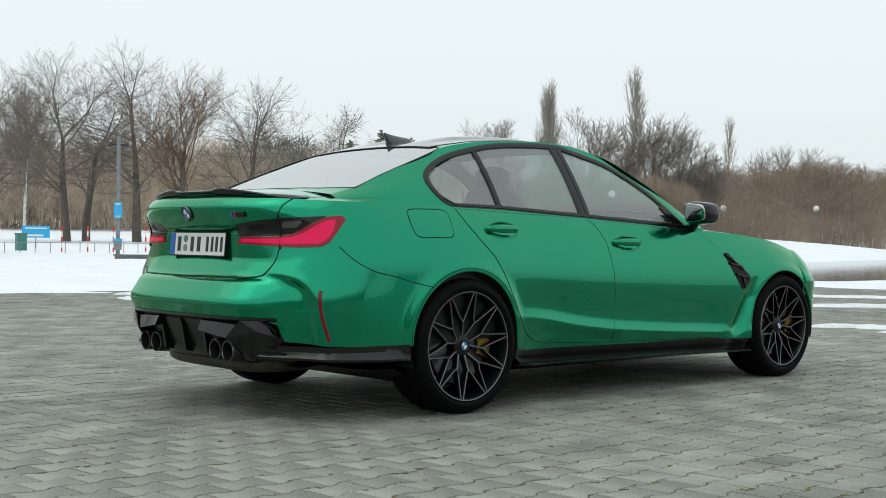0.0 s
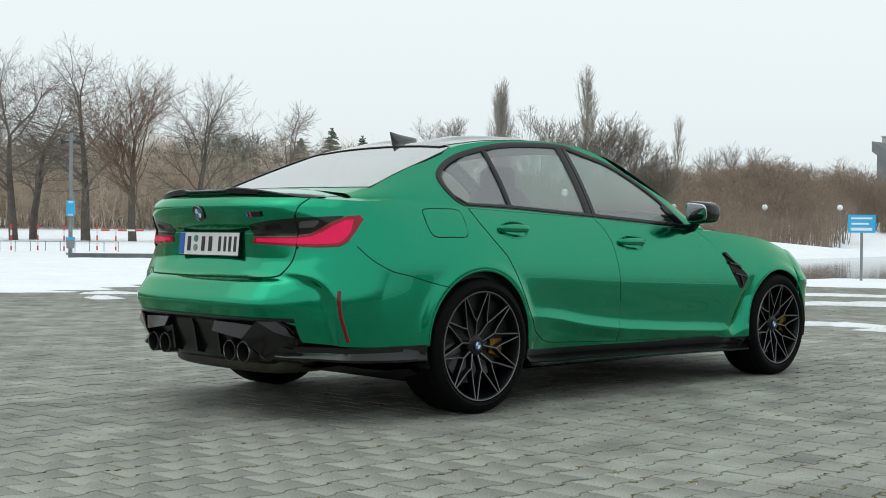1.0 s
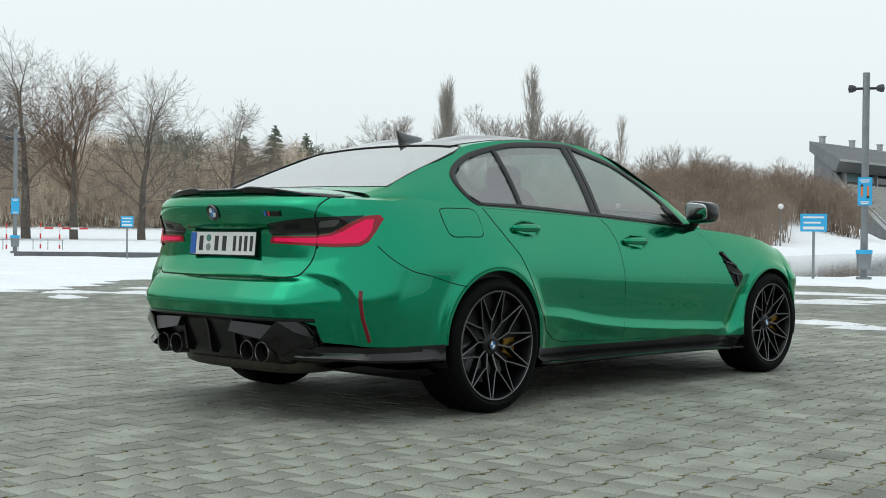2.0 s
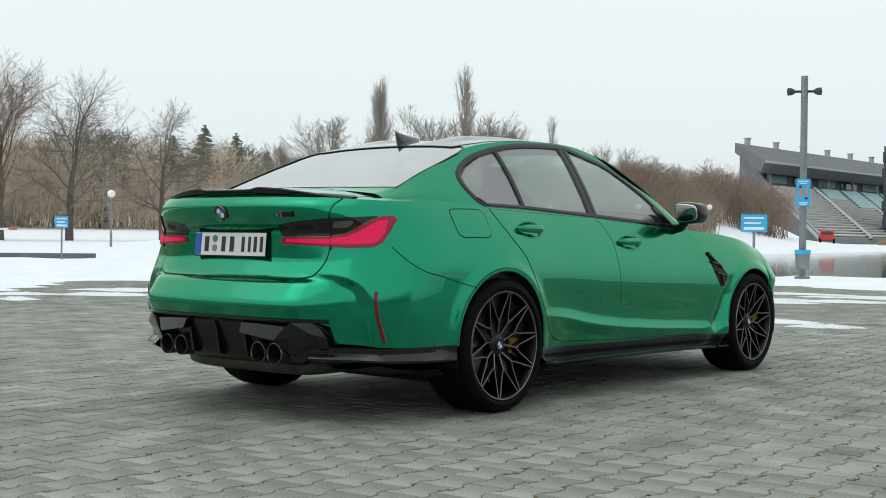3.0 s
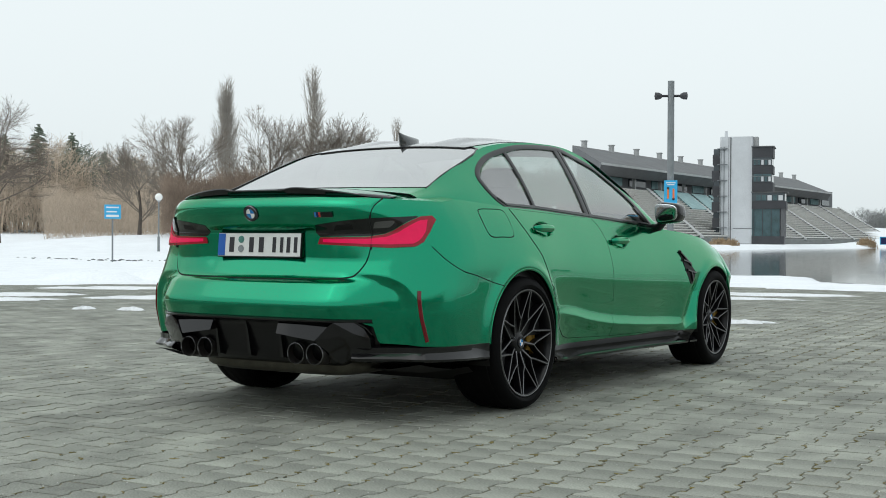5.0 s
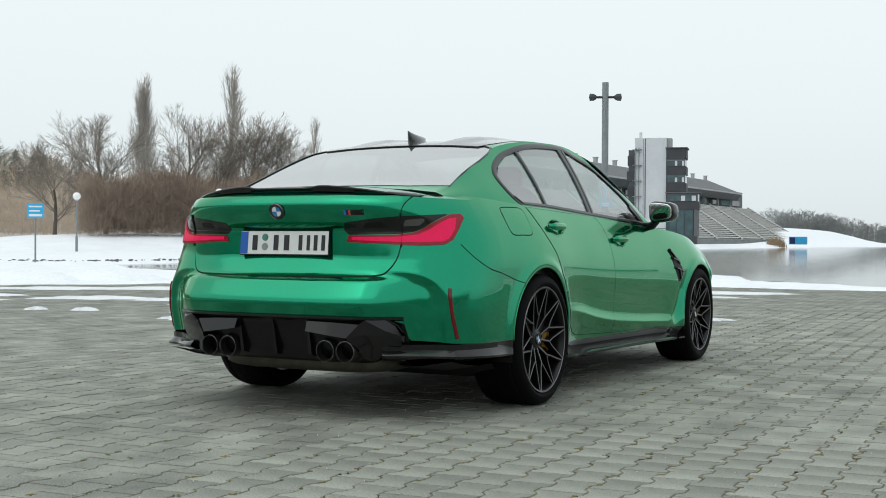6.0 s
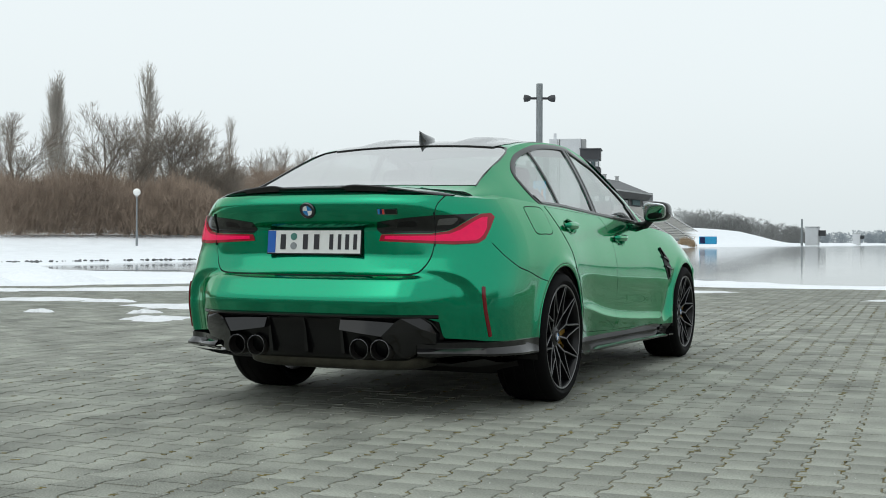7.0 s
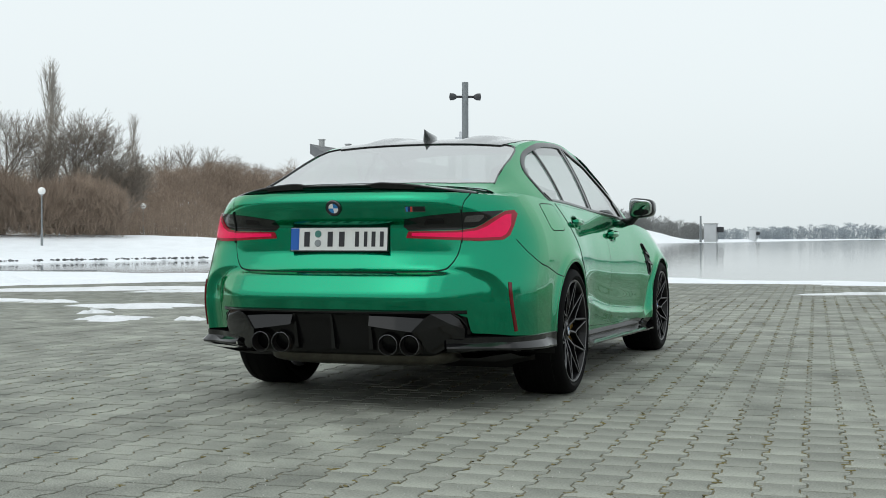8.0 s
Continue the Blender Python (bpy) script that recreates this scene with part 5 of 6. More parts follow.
def grow(rng, out, p, d, length, r, level, top, up, wide):
    """A limb that bends, tapers and forks, down to fine twigs."""
    n = (6, 4, 4, 2, 2)[level]
    pts = [p]
    for i in range(n):
        d = (d + Vector((rng.gauss(0, 1), rng.gauss(0, 1), rng.gauss(0, 1) * 0.6)) * (0.05 if not level else 0.15) + Vector((0, 0, up))).normalized()
        q = p + d * (length / n)
        ra, rb = r * (1 - 0.62 * i / n), r * (1 - 0.62 * (i + 1) / n)
        out[min(level, 1)].append((tuple(p), tuple(q), ra, rb))
        if level < top and (i >= 2 if level == 0 else i >= 1 or level == 3):
            for _ in range(rng.choice((2, 3)) if level < 2 else rng.choice((1, 2, 2))):
                side = Vector((rng.gauss(0, 1), rng.gauss(0, 1), 0)).normalized()
                a = rng.uniform(0.5, 1.0) * wide
                nd = (d * math.cos(a) + (side - d * side.dot(d)).normalized() * math.sin(a)).normalized()
                grow(rng, out, p.lerp(q, rng.random()), nd, length * rng.uniform(0.42, 0.68), max(rb * rng.uniform(0.42, 0.62), 0.010), level + 1, top, up, wide)
        p = q
    if level < top:
        for _ in range(2):
            nd = (d + Vector((rng.gauss(0, 0.4), rng.gauss(0, 0.4), 0.1))).normalized()
            grow(rng, out, p, nd, length * 0.5, max(r * 0.34, 0.010), level + 1, top, up, wide)


def bare_tree(name, where, h, seed, label, material=M_TWIG, bark=M_BARK, wide=1.0, up=0.03, top=4, lean=0.0, thick=0.024):
    rng = random.Random(seed)
    out = ([], [])
    grow(rng, out, Vector((0, 0, -0.2)), Vector((lean, 0, 1)).normalized(), h * 0.58, h * thick, 0, top, up, wide)
    zt = max(s[1][2] for s in out[1])
    k = h / zt
    out = tuple([(tuple(c * k for c in a), tuple(c * k for c in b), ra, rb) for a, b, ra, rb in o] for o in out)
    t = empty(name, pose(where[0], where[1], float(height(*where)) - 0.05, 0, 0, rng.uniform(0, 360)))
    part("trunk", stick_mesh("trunk", out[0], bark, 9), t)
    part("crown", stick_mesh("crown", out[1], material, 3), t)
    return tagged(t, label, "tree")


def poplar(where, h, seed, w=0.11, n=105):
    """A slim tree whose branches rise steeply round one straight trunk, to a pointed top."""
    rng = random.Random(seed)
    twigs = []

    def reach(z):
        f = min(max(z / h, 0.0), 1.0)
        return h * w * min(1.0, (f / 0.3) ** 0.7) * (1 - 0.9 * f ** 2.4) + 0.10

    g = Geo()
    g.tube([(rng.gauss(0, 0.05) * (i > 0), rng.gauss(0, 0.05) * (i > 0), h * i / 10.3 - 0.2 * (i == 0)) for i in range(11)], [0.13 * (1 - i / 10.4) + 0.01 for i in range(11)], 8)
    for i in range(n):
        z0 = h * (0.07 + 0.74 * rng.random())
        z1 = min(z0 + h * rng.uniform(0.10, 0.26), h * rng.uniform(0.86, 0.985))
        a, r = rng.uniform(0, 2 * math.pi), reach(z1) * rng.uniform(0.2, 1.1) ** 0.7
        p = Vector((0, 0, z0))
        for s in range(5):
            f = (s + 1) / 5
            q = Vector((math.cos(a), math.sin(a), 0)) * r * f ** 0.65 + Vector((rng.gauss(0, 0.05), rng.gauss(0, 0.05), z0 + (z1 - z0) * f))
            twigs.append((tuple(p), tuple(q), 0.024 - 0.002 * s, 0.022 - 0.002 * s))
            for _ in range(4):
                b = a + rng.gauss(0, 1.0)
                e = q + Vector((math.cos(b), math.sin(b), 0)) * rng.uniform(0.1, 0.5) + Vector((0, 0, rng.uniform(0.3, 1.0)))
                if e.z < h:
                    twigs.append((tuple(q), tuple(e), 0.012, 0.006))
            p = q
    t = empty("poplar", pose(where[0], where[1], float(height(*where)) - 0.05, 0, 0, rng.uniform(0, 360)))
    part("trunk", g.mesh("trunk", M_POPLAR, 60), t)
    part("crown", stick_mesh("crown", twigs, M_POPLAR, 3), t)
    return tagged(t, "tall slim leafless poplar with upright twigs", "tree", "poplars by the lake")


def conifer(where, h, seed):
    rng = random.Random(seed)
    segs = []
    for i in range(int(h * 26)):
        z = h * (0.12 + 0.88 * rng.random())
        a = rng.uniform(0, 2 * math.pi)
        r = 0.26 * h * (1 - z / h) ** 0.6 * rng.uniform(0.55, 1.15) + 0.15
        e = (r * math.cos(a), r * math.sin(a), z - 0.10 * r + rng.gauss(0, 0.15))
        segs.append(((0, 0, z), e, 0.13, 0.05))
    t = empty("conifer", pose(where[0], where[1], float(height(*where)) - 0.05))
    part("trunk", stick_mesh("trunk", [((0, 0, 0), (0, 0, h), 0.2, 0.03)], M_BARK, 6), t)
    part("crown", stick_mesh("crown", segs, M_PINE, 4), t)
    return tagged(t, "dark green conifer among bare woods", "tree", "conifers in the woods")


# the row of great bare trees on the snowy meadow
EYE0 = (5.5, -4.3)
OAK = "great leafless tree with spreading boughs on snow"
for az, d, h, seed, material, wide, lean in ((68.3, 112, 16, 3, M_TWIG, 0.9, 0.0), (64.8, 108, 16.4, 11, M_TWIG, 0.8, 0.0), (64.0, 110, 15.8, 12, M_TWIG, 0.8, 0.08), (61.8, 106, 17.2, 21, M_TWIG, 0.95, 0.0), (56.9, 106, 15.0, 41, M_TWIG, 0.85, 0.0), (52.9, 107, 12.3, 50, M_TWIG, 1.05, 0.0)):
    bare_tree("tree", bearing(az, d, EYE0), h, seed, OAK, material, M_BARK, wide * 1.3, 0.004, 4, lean)
bare_tree("tree", bearing(59.8, 104, EYE0), 15.2, 33, "leafless tree with rust-brown withered leaves", M_RUST, M_BARK, 0.8, 0.05, 4)
bare_tree("birch", bearing(66.6, 100, EYE0), 12.5, 5, "slim white-barked birch on snow", M_TWIG, M_BIRCH, 0.6, 0.06, 4, 0, 0.012)
# poplars and the trees between them
poplar((-58.8, 74.3), 15.0, 71, 0.092)
poplar((-64.2, 70.0), 13.9, 72, 0.10)
poplar((-65.2, 71.0), 13.2, 73, 0.09)
poplar(bearing(33.9, 150, (3.1, -6.3)), 10.2, 74, 0.095, 40)
for az, d, h, seed in ((43.0, 93, 9.0, 80), (39.6, 92, 9.8, 81), (38.0, 95, 9.4, 82), (36.6, 96, 10.2, 83), (35.2, 97, 9.0, 84), (34.3, 99, 7.6, 85), (45.2, 97, 8.0, 86)):
    bare_tree("tree", bearing(az, d, (3.1, -6.3)), h, seed, "leafless multi-stemmed tree behind the hedge", M_PALETWIG, M_BARK, 0.8, 0.05, 4)
for az, d, h, seed in ((32.4, 152, 6.5, 90), (31.6, 155, 7.2, 91), (30.6, 158, 6.8, 92), (29.4, 165, 6.2, 93), (34.8, 150, 6.0, 94), (28.4, 160, 5.0, 95)):
    bare_tree("tree", bearing(az, d, (3.1, -6.3)), h, seed, "leafless tree on the brushy hill", M_PALETWIG, M_BARK, 0.7, 0.05, 3)


def thicket(name, label, area, n, h, material, seed, category="brush", mean_r=0.03):
    """Countless upright twigs over an area: a function from two chances to a place and a share of the height."""
    rng = np.random.default_rng(seed)
    u, v = rng.random(n), rng.random(n)
    x, y, k = area(u, v)
    z = height(x, y) - 0.1
    hh = h * k * rng.uniform(0.55, 1.05, n)
    base = np.stack([x, y, z], 1)
    lean = rng.normal(0, 0.13, (n, 2))
    tip = base + np.stack([lean[:, 0] * hh, lean[:, 1] * hh, hh], 1)
    P, Q, R0, R1 = [base], [tip], [np.full(n, mean_r * 1.2)], [np.full(n, mean_r * 0.3)]
    for f in range(5):
        t = rng.uniform(0.25, 0.95, n)[:, None]
        s = base + (tip - base) * t
        e = s + rng.normal(0, 0.20, (n, 3)) * hh[:, None] + np.array([0, 0, 0.12]) * hh[:, None]
        P.append(s), Q.append(e), R0.append(np.full(n, mean_r * 0.6)), R1.append(np.full(n, mean_r * 0.2))
    V, F = sticks(np.concatenate(P), np.concatenate(Q), np.concatenate(R0), np.concatenate(R1))
    me = bpy.data.meshes.new(name)
    me.from_pydata(V.tolist(), [], F.tolist())
    me.materials.append(material)
    smooth(me)
    return tagged(new(name, me), label, category, kind="stuff")


def arc(az0, az1, d0, d1, eye=(3.6, -6.0), top=None):
    """An area between two bearings and two distances."""
    def place(u, v):
        az, d = np.radians(az0 + (az1 - az0) * u), d0 + (d1 - d0) * v
        k = 1.0 if top is None else np.interp(u, np.linspace(0, 1, len(top)), top)
        return eye[0] - d * np.sin(az), eye[1] + d * np.cos(az), k * np.ones_like(u)
    return place


def twigs(name, label, area, n, h, material, seed, category="brush", r=0.012, size=0.6, floor=0.0):
    """A mass of fine twigs that fills an area up to a height."""
    rng = np.random.default_rng(seed)
    x, y, k = area(rng.random(n), rng.random(n))
    top = h * k * (0.86 + 0.10 * np.sin(x * 0.9 + y * 0.4) + 0.07 * np.sin(x * 2.3 - y * 1.9))
    z = height(x, y) + floor + (top - floor) * rng.random(n) ** 0.8
    P = np.stack([x, y, z], 1)
    d = rng.normal(0, 0.55, (n, 3)) + np.array([0, 0, 0.75])
    Q = P + d * (size * rng.uniform(0.5, 1.3, n))[:, None]
    V, F = sticks(P, Q, r, r * 0.5)
    me = bpy.data.meshes.new(name)
    me.from_pydata(V.tolist(), [], F.tolist())
    me.materials.append(material)
    smooth(me)
    return tagged(new(name, me), label, category, kind="stuff")


def clumps(name, label, area, trees, per, h, material, seed, category="woods", r=0.02, spread=0.3, low=0.3, stems=1, stem_r=0.05):
    """Many bushes or trees, each a few stems and a rounded crown of fine twigs."""
    rng = np.random.default_rng(seed)
    x, y, k = area(rng.random(trees), rng.random(trees))
    H = h * k * rng.uniform(0.62, 1.08, trees)
    R = H * spread * rng.uniform(0.7, 1.35, trees)
    z = height(x, y) - 0.1
    base = np.stack([x, y, z], 1)
    P, Q, A, B = [], [], [], []
    for _ in range(stems):
        foot = base + np.stack([rng.normal(0, 0.12, trees) * R, rng.normal(0, 0.12, trees) * R, np.zeros(trees)], 1)
        a = rng.uniform(0, 2 * math.pi, trees)
        tip = foot + np.stack([np.cos(a) * R * 0.35, np.sin(a) * R * 0.35, H * 0.8], 1)
        P.append(foot), Q.append(tip), A.append(stem_r * H / h), B.append(stem_r * 0.35 * H / h)
    i = np.repeat(np.arange(trees), per)
    n = len(i)
    f, a = rng.random(n) ** 0.9, rng.uniform(0, 2 * math.pi, n)
    rad = R[i] * np.sqrt(np.clip(1 - (2 * f - 1) ** 2, 0, 1)) * np.sqrt(rng.random(n))
    zc = H[i] * (low + (0.93 - low) * f)
    c = base[i] + np.stack([np.cos(a) * rad, np.sin(a) * rad, zc], 1)
    d = np.stack([np.cos(a) * 0.5 + rng.normal(0, 0.35, n), np.sin(a) * 0.5 + rng.normal(0, 0.35, n), rng.uniform(0.15, 1.0, n)], 1) * (H[i] * 0.16 * rng.uniform(0.5, 1.2, n))[:, None]
    P.append(c - d * 0.5), Q.append(c + d * 0.5), A.append(np.full(n, r)), B.append(np.full(n, r * 0.45))
    V, F = sticks(np.concatenate(P), np.concatenate(Q), np.concatenate(A), np.concatenate(B))
    me = bpy.data.meshes.new(name)
    me.from_pydata(V.tolist(), [], F.tolist())
    me.materials.append(material)
    smooth(me)
    return tagged(new(name, me), label, category, kind="stuff")


twigs("hedge", "dense brown leafless hedge behind the snow bank", arc(44.5, 34.8, 82, 92, (3.6, -6.0), [1.0, 1.0, 1.0, 1.0, 0.97, 0.9, 0.75]), 42000, 4.0, M_BRUSH, 1, "hedge", 0.014, 0.55)
clumps("brush", "brown leafless brush on a snowy hill", arc(37.5, 26.6, 108, 150, (3.6, -6.0), [0.8, 0.9, 1.0, 1.1, 1.15, 1.1, 0.95]), 780, 120, 4.0, M_BRUSH, 2, "brush", 0.0135, 0.42, 0.36, 3, 0.05)
clumps("brush", "tall brown brush on the hill before the stand", arc(27.4, 23.6, 128, 152), 150, 90, 5.6, M_BRUSH, 42, "brush", 0.018, 0.4, 0.25, 3, 0.05)
thicket("brush", "sparse brown brush along the snowy shore", arc(36.5, 27.0, 92, 108), 1000, 2.6, M_BRUSH, 3, "brush", 0.022)
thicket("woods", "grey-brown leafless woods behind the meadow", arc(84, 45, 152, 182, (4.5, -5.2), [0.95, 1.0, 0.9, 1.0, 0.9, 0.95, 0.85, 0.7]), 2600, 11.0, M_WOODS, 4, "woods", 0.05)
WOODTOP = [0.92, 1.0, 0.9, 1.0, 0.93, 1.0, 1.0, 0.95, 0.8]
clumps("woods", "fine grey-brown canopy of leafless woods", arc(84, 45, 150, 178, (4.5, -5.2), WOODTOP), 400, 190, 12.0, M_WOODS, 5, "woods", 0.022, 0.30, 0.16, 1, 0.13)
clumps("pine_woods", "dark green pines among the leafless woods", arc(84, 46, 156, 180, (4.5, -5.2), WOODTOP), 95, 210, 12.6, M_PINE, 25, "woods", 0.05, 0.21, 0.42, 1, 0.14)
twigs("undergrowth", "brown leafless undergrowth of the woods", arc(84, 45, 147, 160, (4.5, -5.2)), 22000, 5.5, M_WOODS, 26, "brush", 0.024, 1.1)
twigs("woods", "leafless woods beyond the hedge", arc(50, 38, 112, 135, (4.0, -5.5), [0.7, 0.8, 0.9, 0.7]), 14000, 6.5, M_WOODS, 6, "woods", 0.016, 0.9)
rngc = random.Random(8)
for i in range(15):
    az = 82 - 35 * (i + rngc.random()) / 15
    conifer(bearing(az, rngc.uniform(150, 176), (4.5, -5.2)), rngc.uniform(7.0, 11.5) * (1 if az > 51 else 0.9), 300 + i)
for az, h in ((55.5, 11.4), (51.8, 11.6), (50.4, 13.0), (49.0, 12.0), (47.6, 9.8), (46.9, 9.4)):
    conifer(bearing(az, 158, (4.5, -5.2)), h, int(az * 10))
# woods past the grandstand and along the far end of the lake

clumps("woods", "leafless woods beyond the stand, greyed by haze in their colour", arc(13.5, 7.4, 470, 540, (3.0, -6.3), [1.0, 0.9, 0.75, 0.55, 0.32]), 210, 100, 14.5, M_DIM, 10, "woods", 0.075, 0.42, 0.1, 1, 0.2)
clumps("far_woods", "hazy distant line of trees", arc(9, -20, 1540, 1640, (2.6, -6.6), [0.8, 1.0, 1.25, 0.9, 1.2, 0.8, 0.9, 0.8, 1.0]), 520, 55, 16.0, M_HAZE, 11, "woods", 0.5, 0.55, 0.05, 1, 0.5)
thicket("reeds", "clump of dry straw-coloured reeds on the bank", lambda u, v: (-51.0 + 2.6 * v, 149 - 4.5 * u, 0.4 + 0.5 * np.sin(u * 3.1)), 300, 1.05, M_REED, 12, "reeds", 0.05)
thicket("reeds", "clump of dry straw-coloured reeds on the bank", lambda u, v: (-52.5 + 2.6 * v, 231 - 6 * u, 0.4 + 0.5 * np.sin(u * 3.1)), 300, 1.5, M_REED, 13, "reeds", 0.05)
# the woods that close the place behind the camera
thicket("woods", "leafless woods closing the lot", arc(-62, -292, 52, 66, (3, -6)), 3000, 9.0, M_WOODS, 14, "woods", 0.10)


# ---- grandstand and timing tower ----
stand = empty("grandstand", pose(0, 0, 0))
tagged(stand, "long grey concrete grandstand with a cantilevered roof", "grandstand")
Y0, Y1 = 175.0, 317.0


def skew(g):
    """The stand's ends run aslant."""
    g.v = [(x, y - 1.3 * (x + 79.0), z) for x, y, z in g.v]
    return g


part("terrace", skew(Geo().add([(x, y, z) for y in (Y0, Y1) for x, z in ((-61, 0), (-61, 1.4), (-80, 9.4), (-88, 9.4), (-88, 0))], [(0, 1, 2, 3, 4), (9, 8, 7, 6, 5), (0, 5, 6, 1), (1, 6, 7, 2), (2, 7, 8, 3), (3, 8, 9, 4), (4, 9, 5, 0)])).mesh("terrace", M_TERRACE, None), stand, "stepped dark concrete terrace")
bench_me = {}
for i in range(20):
    x, z = -61.6 - 18.4 * i / 20, 1.72 + 8.0 * i / 20
    for j in range(8):
        ya, yb = Y0 + 1.0 + 17.75 * j, Y0 + 17.0 + 17.75 * j
        if "b" not in bench_me:
            bench_me["b"] = Geo().box((0, 0, 0.14), (0.40, yb - ya, 0.16), 0, 0.03).box((-0.1, 0, 0.0), (0.10, yb - ya, 0.16)).mesh("bench", M_BENCH, 30)
        part("bench", bench_me["b"], stand, "", pose(x, (ya + yb) / 2 - 1.3 * (x + 79.0), z))
for j in range(9):
    y = Y0 + 0.0 + 17.75 * j
    part("stair_aisle", skew(Geo().add([(x, yy, z) for yy in (y - 0.7, y + 0.7) for x, z in ((-61, 1.75), (-80, 10.0), (-80, 9.3), (-61, 1.2))], [(0, 1, 2, 3), (7, 6, 5, 4), (0, 4, 5, 1), (3, 2, 6, 7), (0, 3, 7, 4), (1, 5, 6, 2)])).mesh("stair_aisle", M_CONC, None), stand)
for j, low in enumerate((-75.5, -72.0, -70.5, -70.5, -72.0)):
    zl = 1.9 + (-61 - low) * 0.4225
    part("seat_block", skew(Geo().add([(x, yy, z) for yy in (Y0 + 19.2 + j * 8.9, Y0 + 26.6 + j * 8.9) for x, z in ((low, zl), (-79, 9.75), (-79, 9.3), (low, zl - 0.4))], [(0, 1, 2, 3), (7, 6, 5, 4), (0, 4, 5, 1), (3, 2, 6, 7), (0, 3, 7, 4), (1, 5, 6, 2)])).mesh("seat_block", M_TEAL, None), stand, "block of teal seats")
part("rear_wall", Geo().box((-83.0, (Y0 + Y1) / 2 + 5.2, 11.6), (1.0, Y1 - Y0, 4.8)).mesh("rear_wall", M_CONC_DK, None), stand)
for j in range(14):
    part("wall_window", Geo().box((-82.4, Y0 + 10 + 10 * j, 10.95), (0.25, 7.0, 1.3)).mesh("wall_window", M_TEAL if j % 2 == 0 else M_WINDOW, None), stand)
ROOF_END = 308.0
roof_pts = [(-93.0, 17.7), (-79.0, 13.25), (-79.0, 12.9), (-80.6, 11.5), (-93.0, 16.0)]
part("roof", skew(Geo().add([(x, y, z) for y in (Y0 - 2, ROOF_END) for x, z in roof_pts], [(0, 1, 2, 3, 4), (9, 8, 7, 6, 5)] + [(i, i + 5, (i + 1) % 5 + 5, (i + 1) % 5) for i in range(5)])).mesh("roof", M_CONC_DK, None), stand, "dark sloping cantilever roof")
part("roof_fascia", Geo().box((-78.85, (Y0 - 2 + ROOF_END) / 2, 13.08), (0.2, ROOF_END - Y0 + 2, 0.34)).mesh("roof_fascia", M_CONC, None), stand, "pale roof edge")
for j in range(int((ROOF_END - Y0 - 2) / 11.5) + 1):
    y = Y0 + 2 + 11.5 * j
    part("roof_vent", Geo().box((-92.0, y + 16.9, 17.9), (0.8, 0.9, 1.3), 0, 0.08).box((-92.0, y + 16.9, 18.6), (1.0, 1.1, 0.16)).mesh("roof_vent", M_CONC, 30), stand)
    part("roof_strut", Geo().box((-81.5, y + 3.2, 11.6), (0.5, 0.5, 4.4)).mesh("roof_strut", M_CONC, None), stand)
end = Geo().add([(x, y, z) for y in (Y0 - 0.5, Y0) for x, z in ((-61, 0), (-61, 1.8), (-80, 10.2), (-92.5, 16.8), (-92.5, 0))], [(0, 1, 2, 3, 4), (9, 8, 7, 6, 5), (0, 5, 6, 1), (1, 6, 7, 2), (2, 7, 8, 3)])
part("end_wall", skew(end).mesh("end_wall", M_CONC_DK, None), stand, "dark weathered end wall")

tower = empty("timing_tower", pose(-57.0, 184, -0.5, 0, 0, 14))
tagged(tower, "tall timing tower with a pale slab and dark glazed floors", "tower")
part("slab", Geo().box((-3.6, 0, 8.9), (5.0, 3.0, 17.6), 0, 0.12).mesh("slab", M_CLAD, 20), tower, "pale panelled stair slab")
part("slab_cap", Geo().box((-0.75, 0.4, 17.0), (0.7, 2.0, 1.4), 0, 0.05).mesh("slab_cap", M_CONC, 20), tower)
for x, w in ((-4.45, 0.16), (-4.75, 0.05)):
    part("slab_joint", Geo().box((x, -1.52, 8.9), (w, 0.08, 17.4)).mesh("slab_joint", M_CONC_DK, None), tower)
for z in (1.1, 3.5):
    part("slab_joint", Geo().box((-2.6, -1.515, z), (2.9, 0.06, 0.08)).mesh("slab_joint", M_CONC_DK, None), tower)
part("ladder", Geo().box((-5.95, -1.62, 8.4), (0.10, 0.2, 15.5)).box((-5.45, -1.62, 8.4), (0.10, 0.2, 15.5)).mesh("ladder", M_STEEL, None), tower)
for i in range(6):
    part("ladder_stage", Geo().box((-5.7, -1.75, 3.6 + 2.45 * i), (1.5, 0.5, 0.10)).mesh("ladder_stage", M_STEEL, None), tower)
for i in range(6):
    part("landing", Geo().box((-6.75 + 0.12 * (i % 2), 0, 1.9 + 2.45 * i), (1.2, 2.6, 1.6), 0, 0.05).mesh("landing", M_DARKCLAD, None), tower)
    part("landing_window", Geo().box((-6.65, 0, 3.15 + 2.45 * i), (0.9, 2.2, 0.9), 0, 0.03).mesh("landing_window", M_WINDOW, None), tower)
part("mast", Geo().tube([(-5.3, 0, 17.7), (-5.3, 0, 18.7)], [0.25, 0.22], 8).mesh("mast", M_CLAD, None), tower)
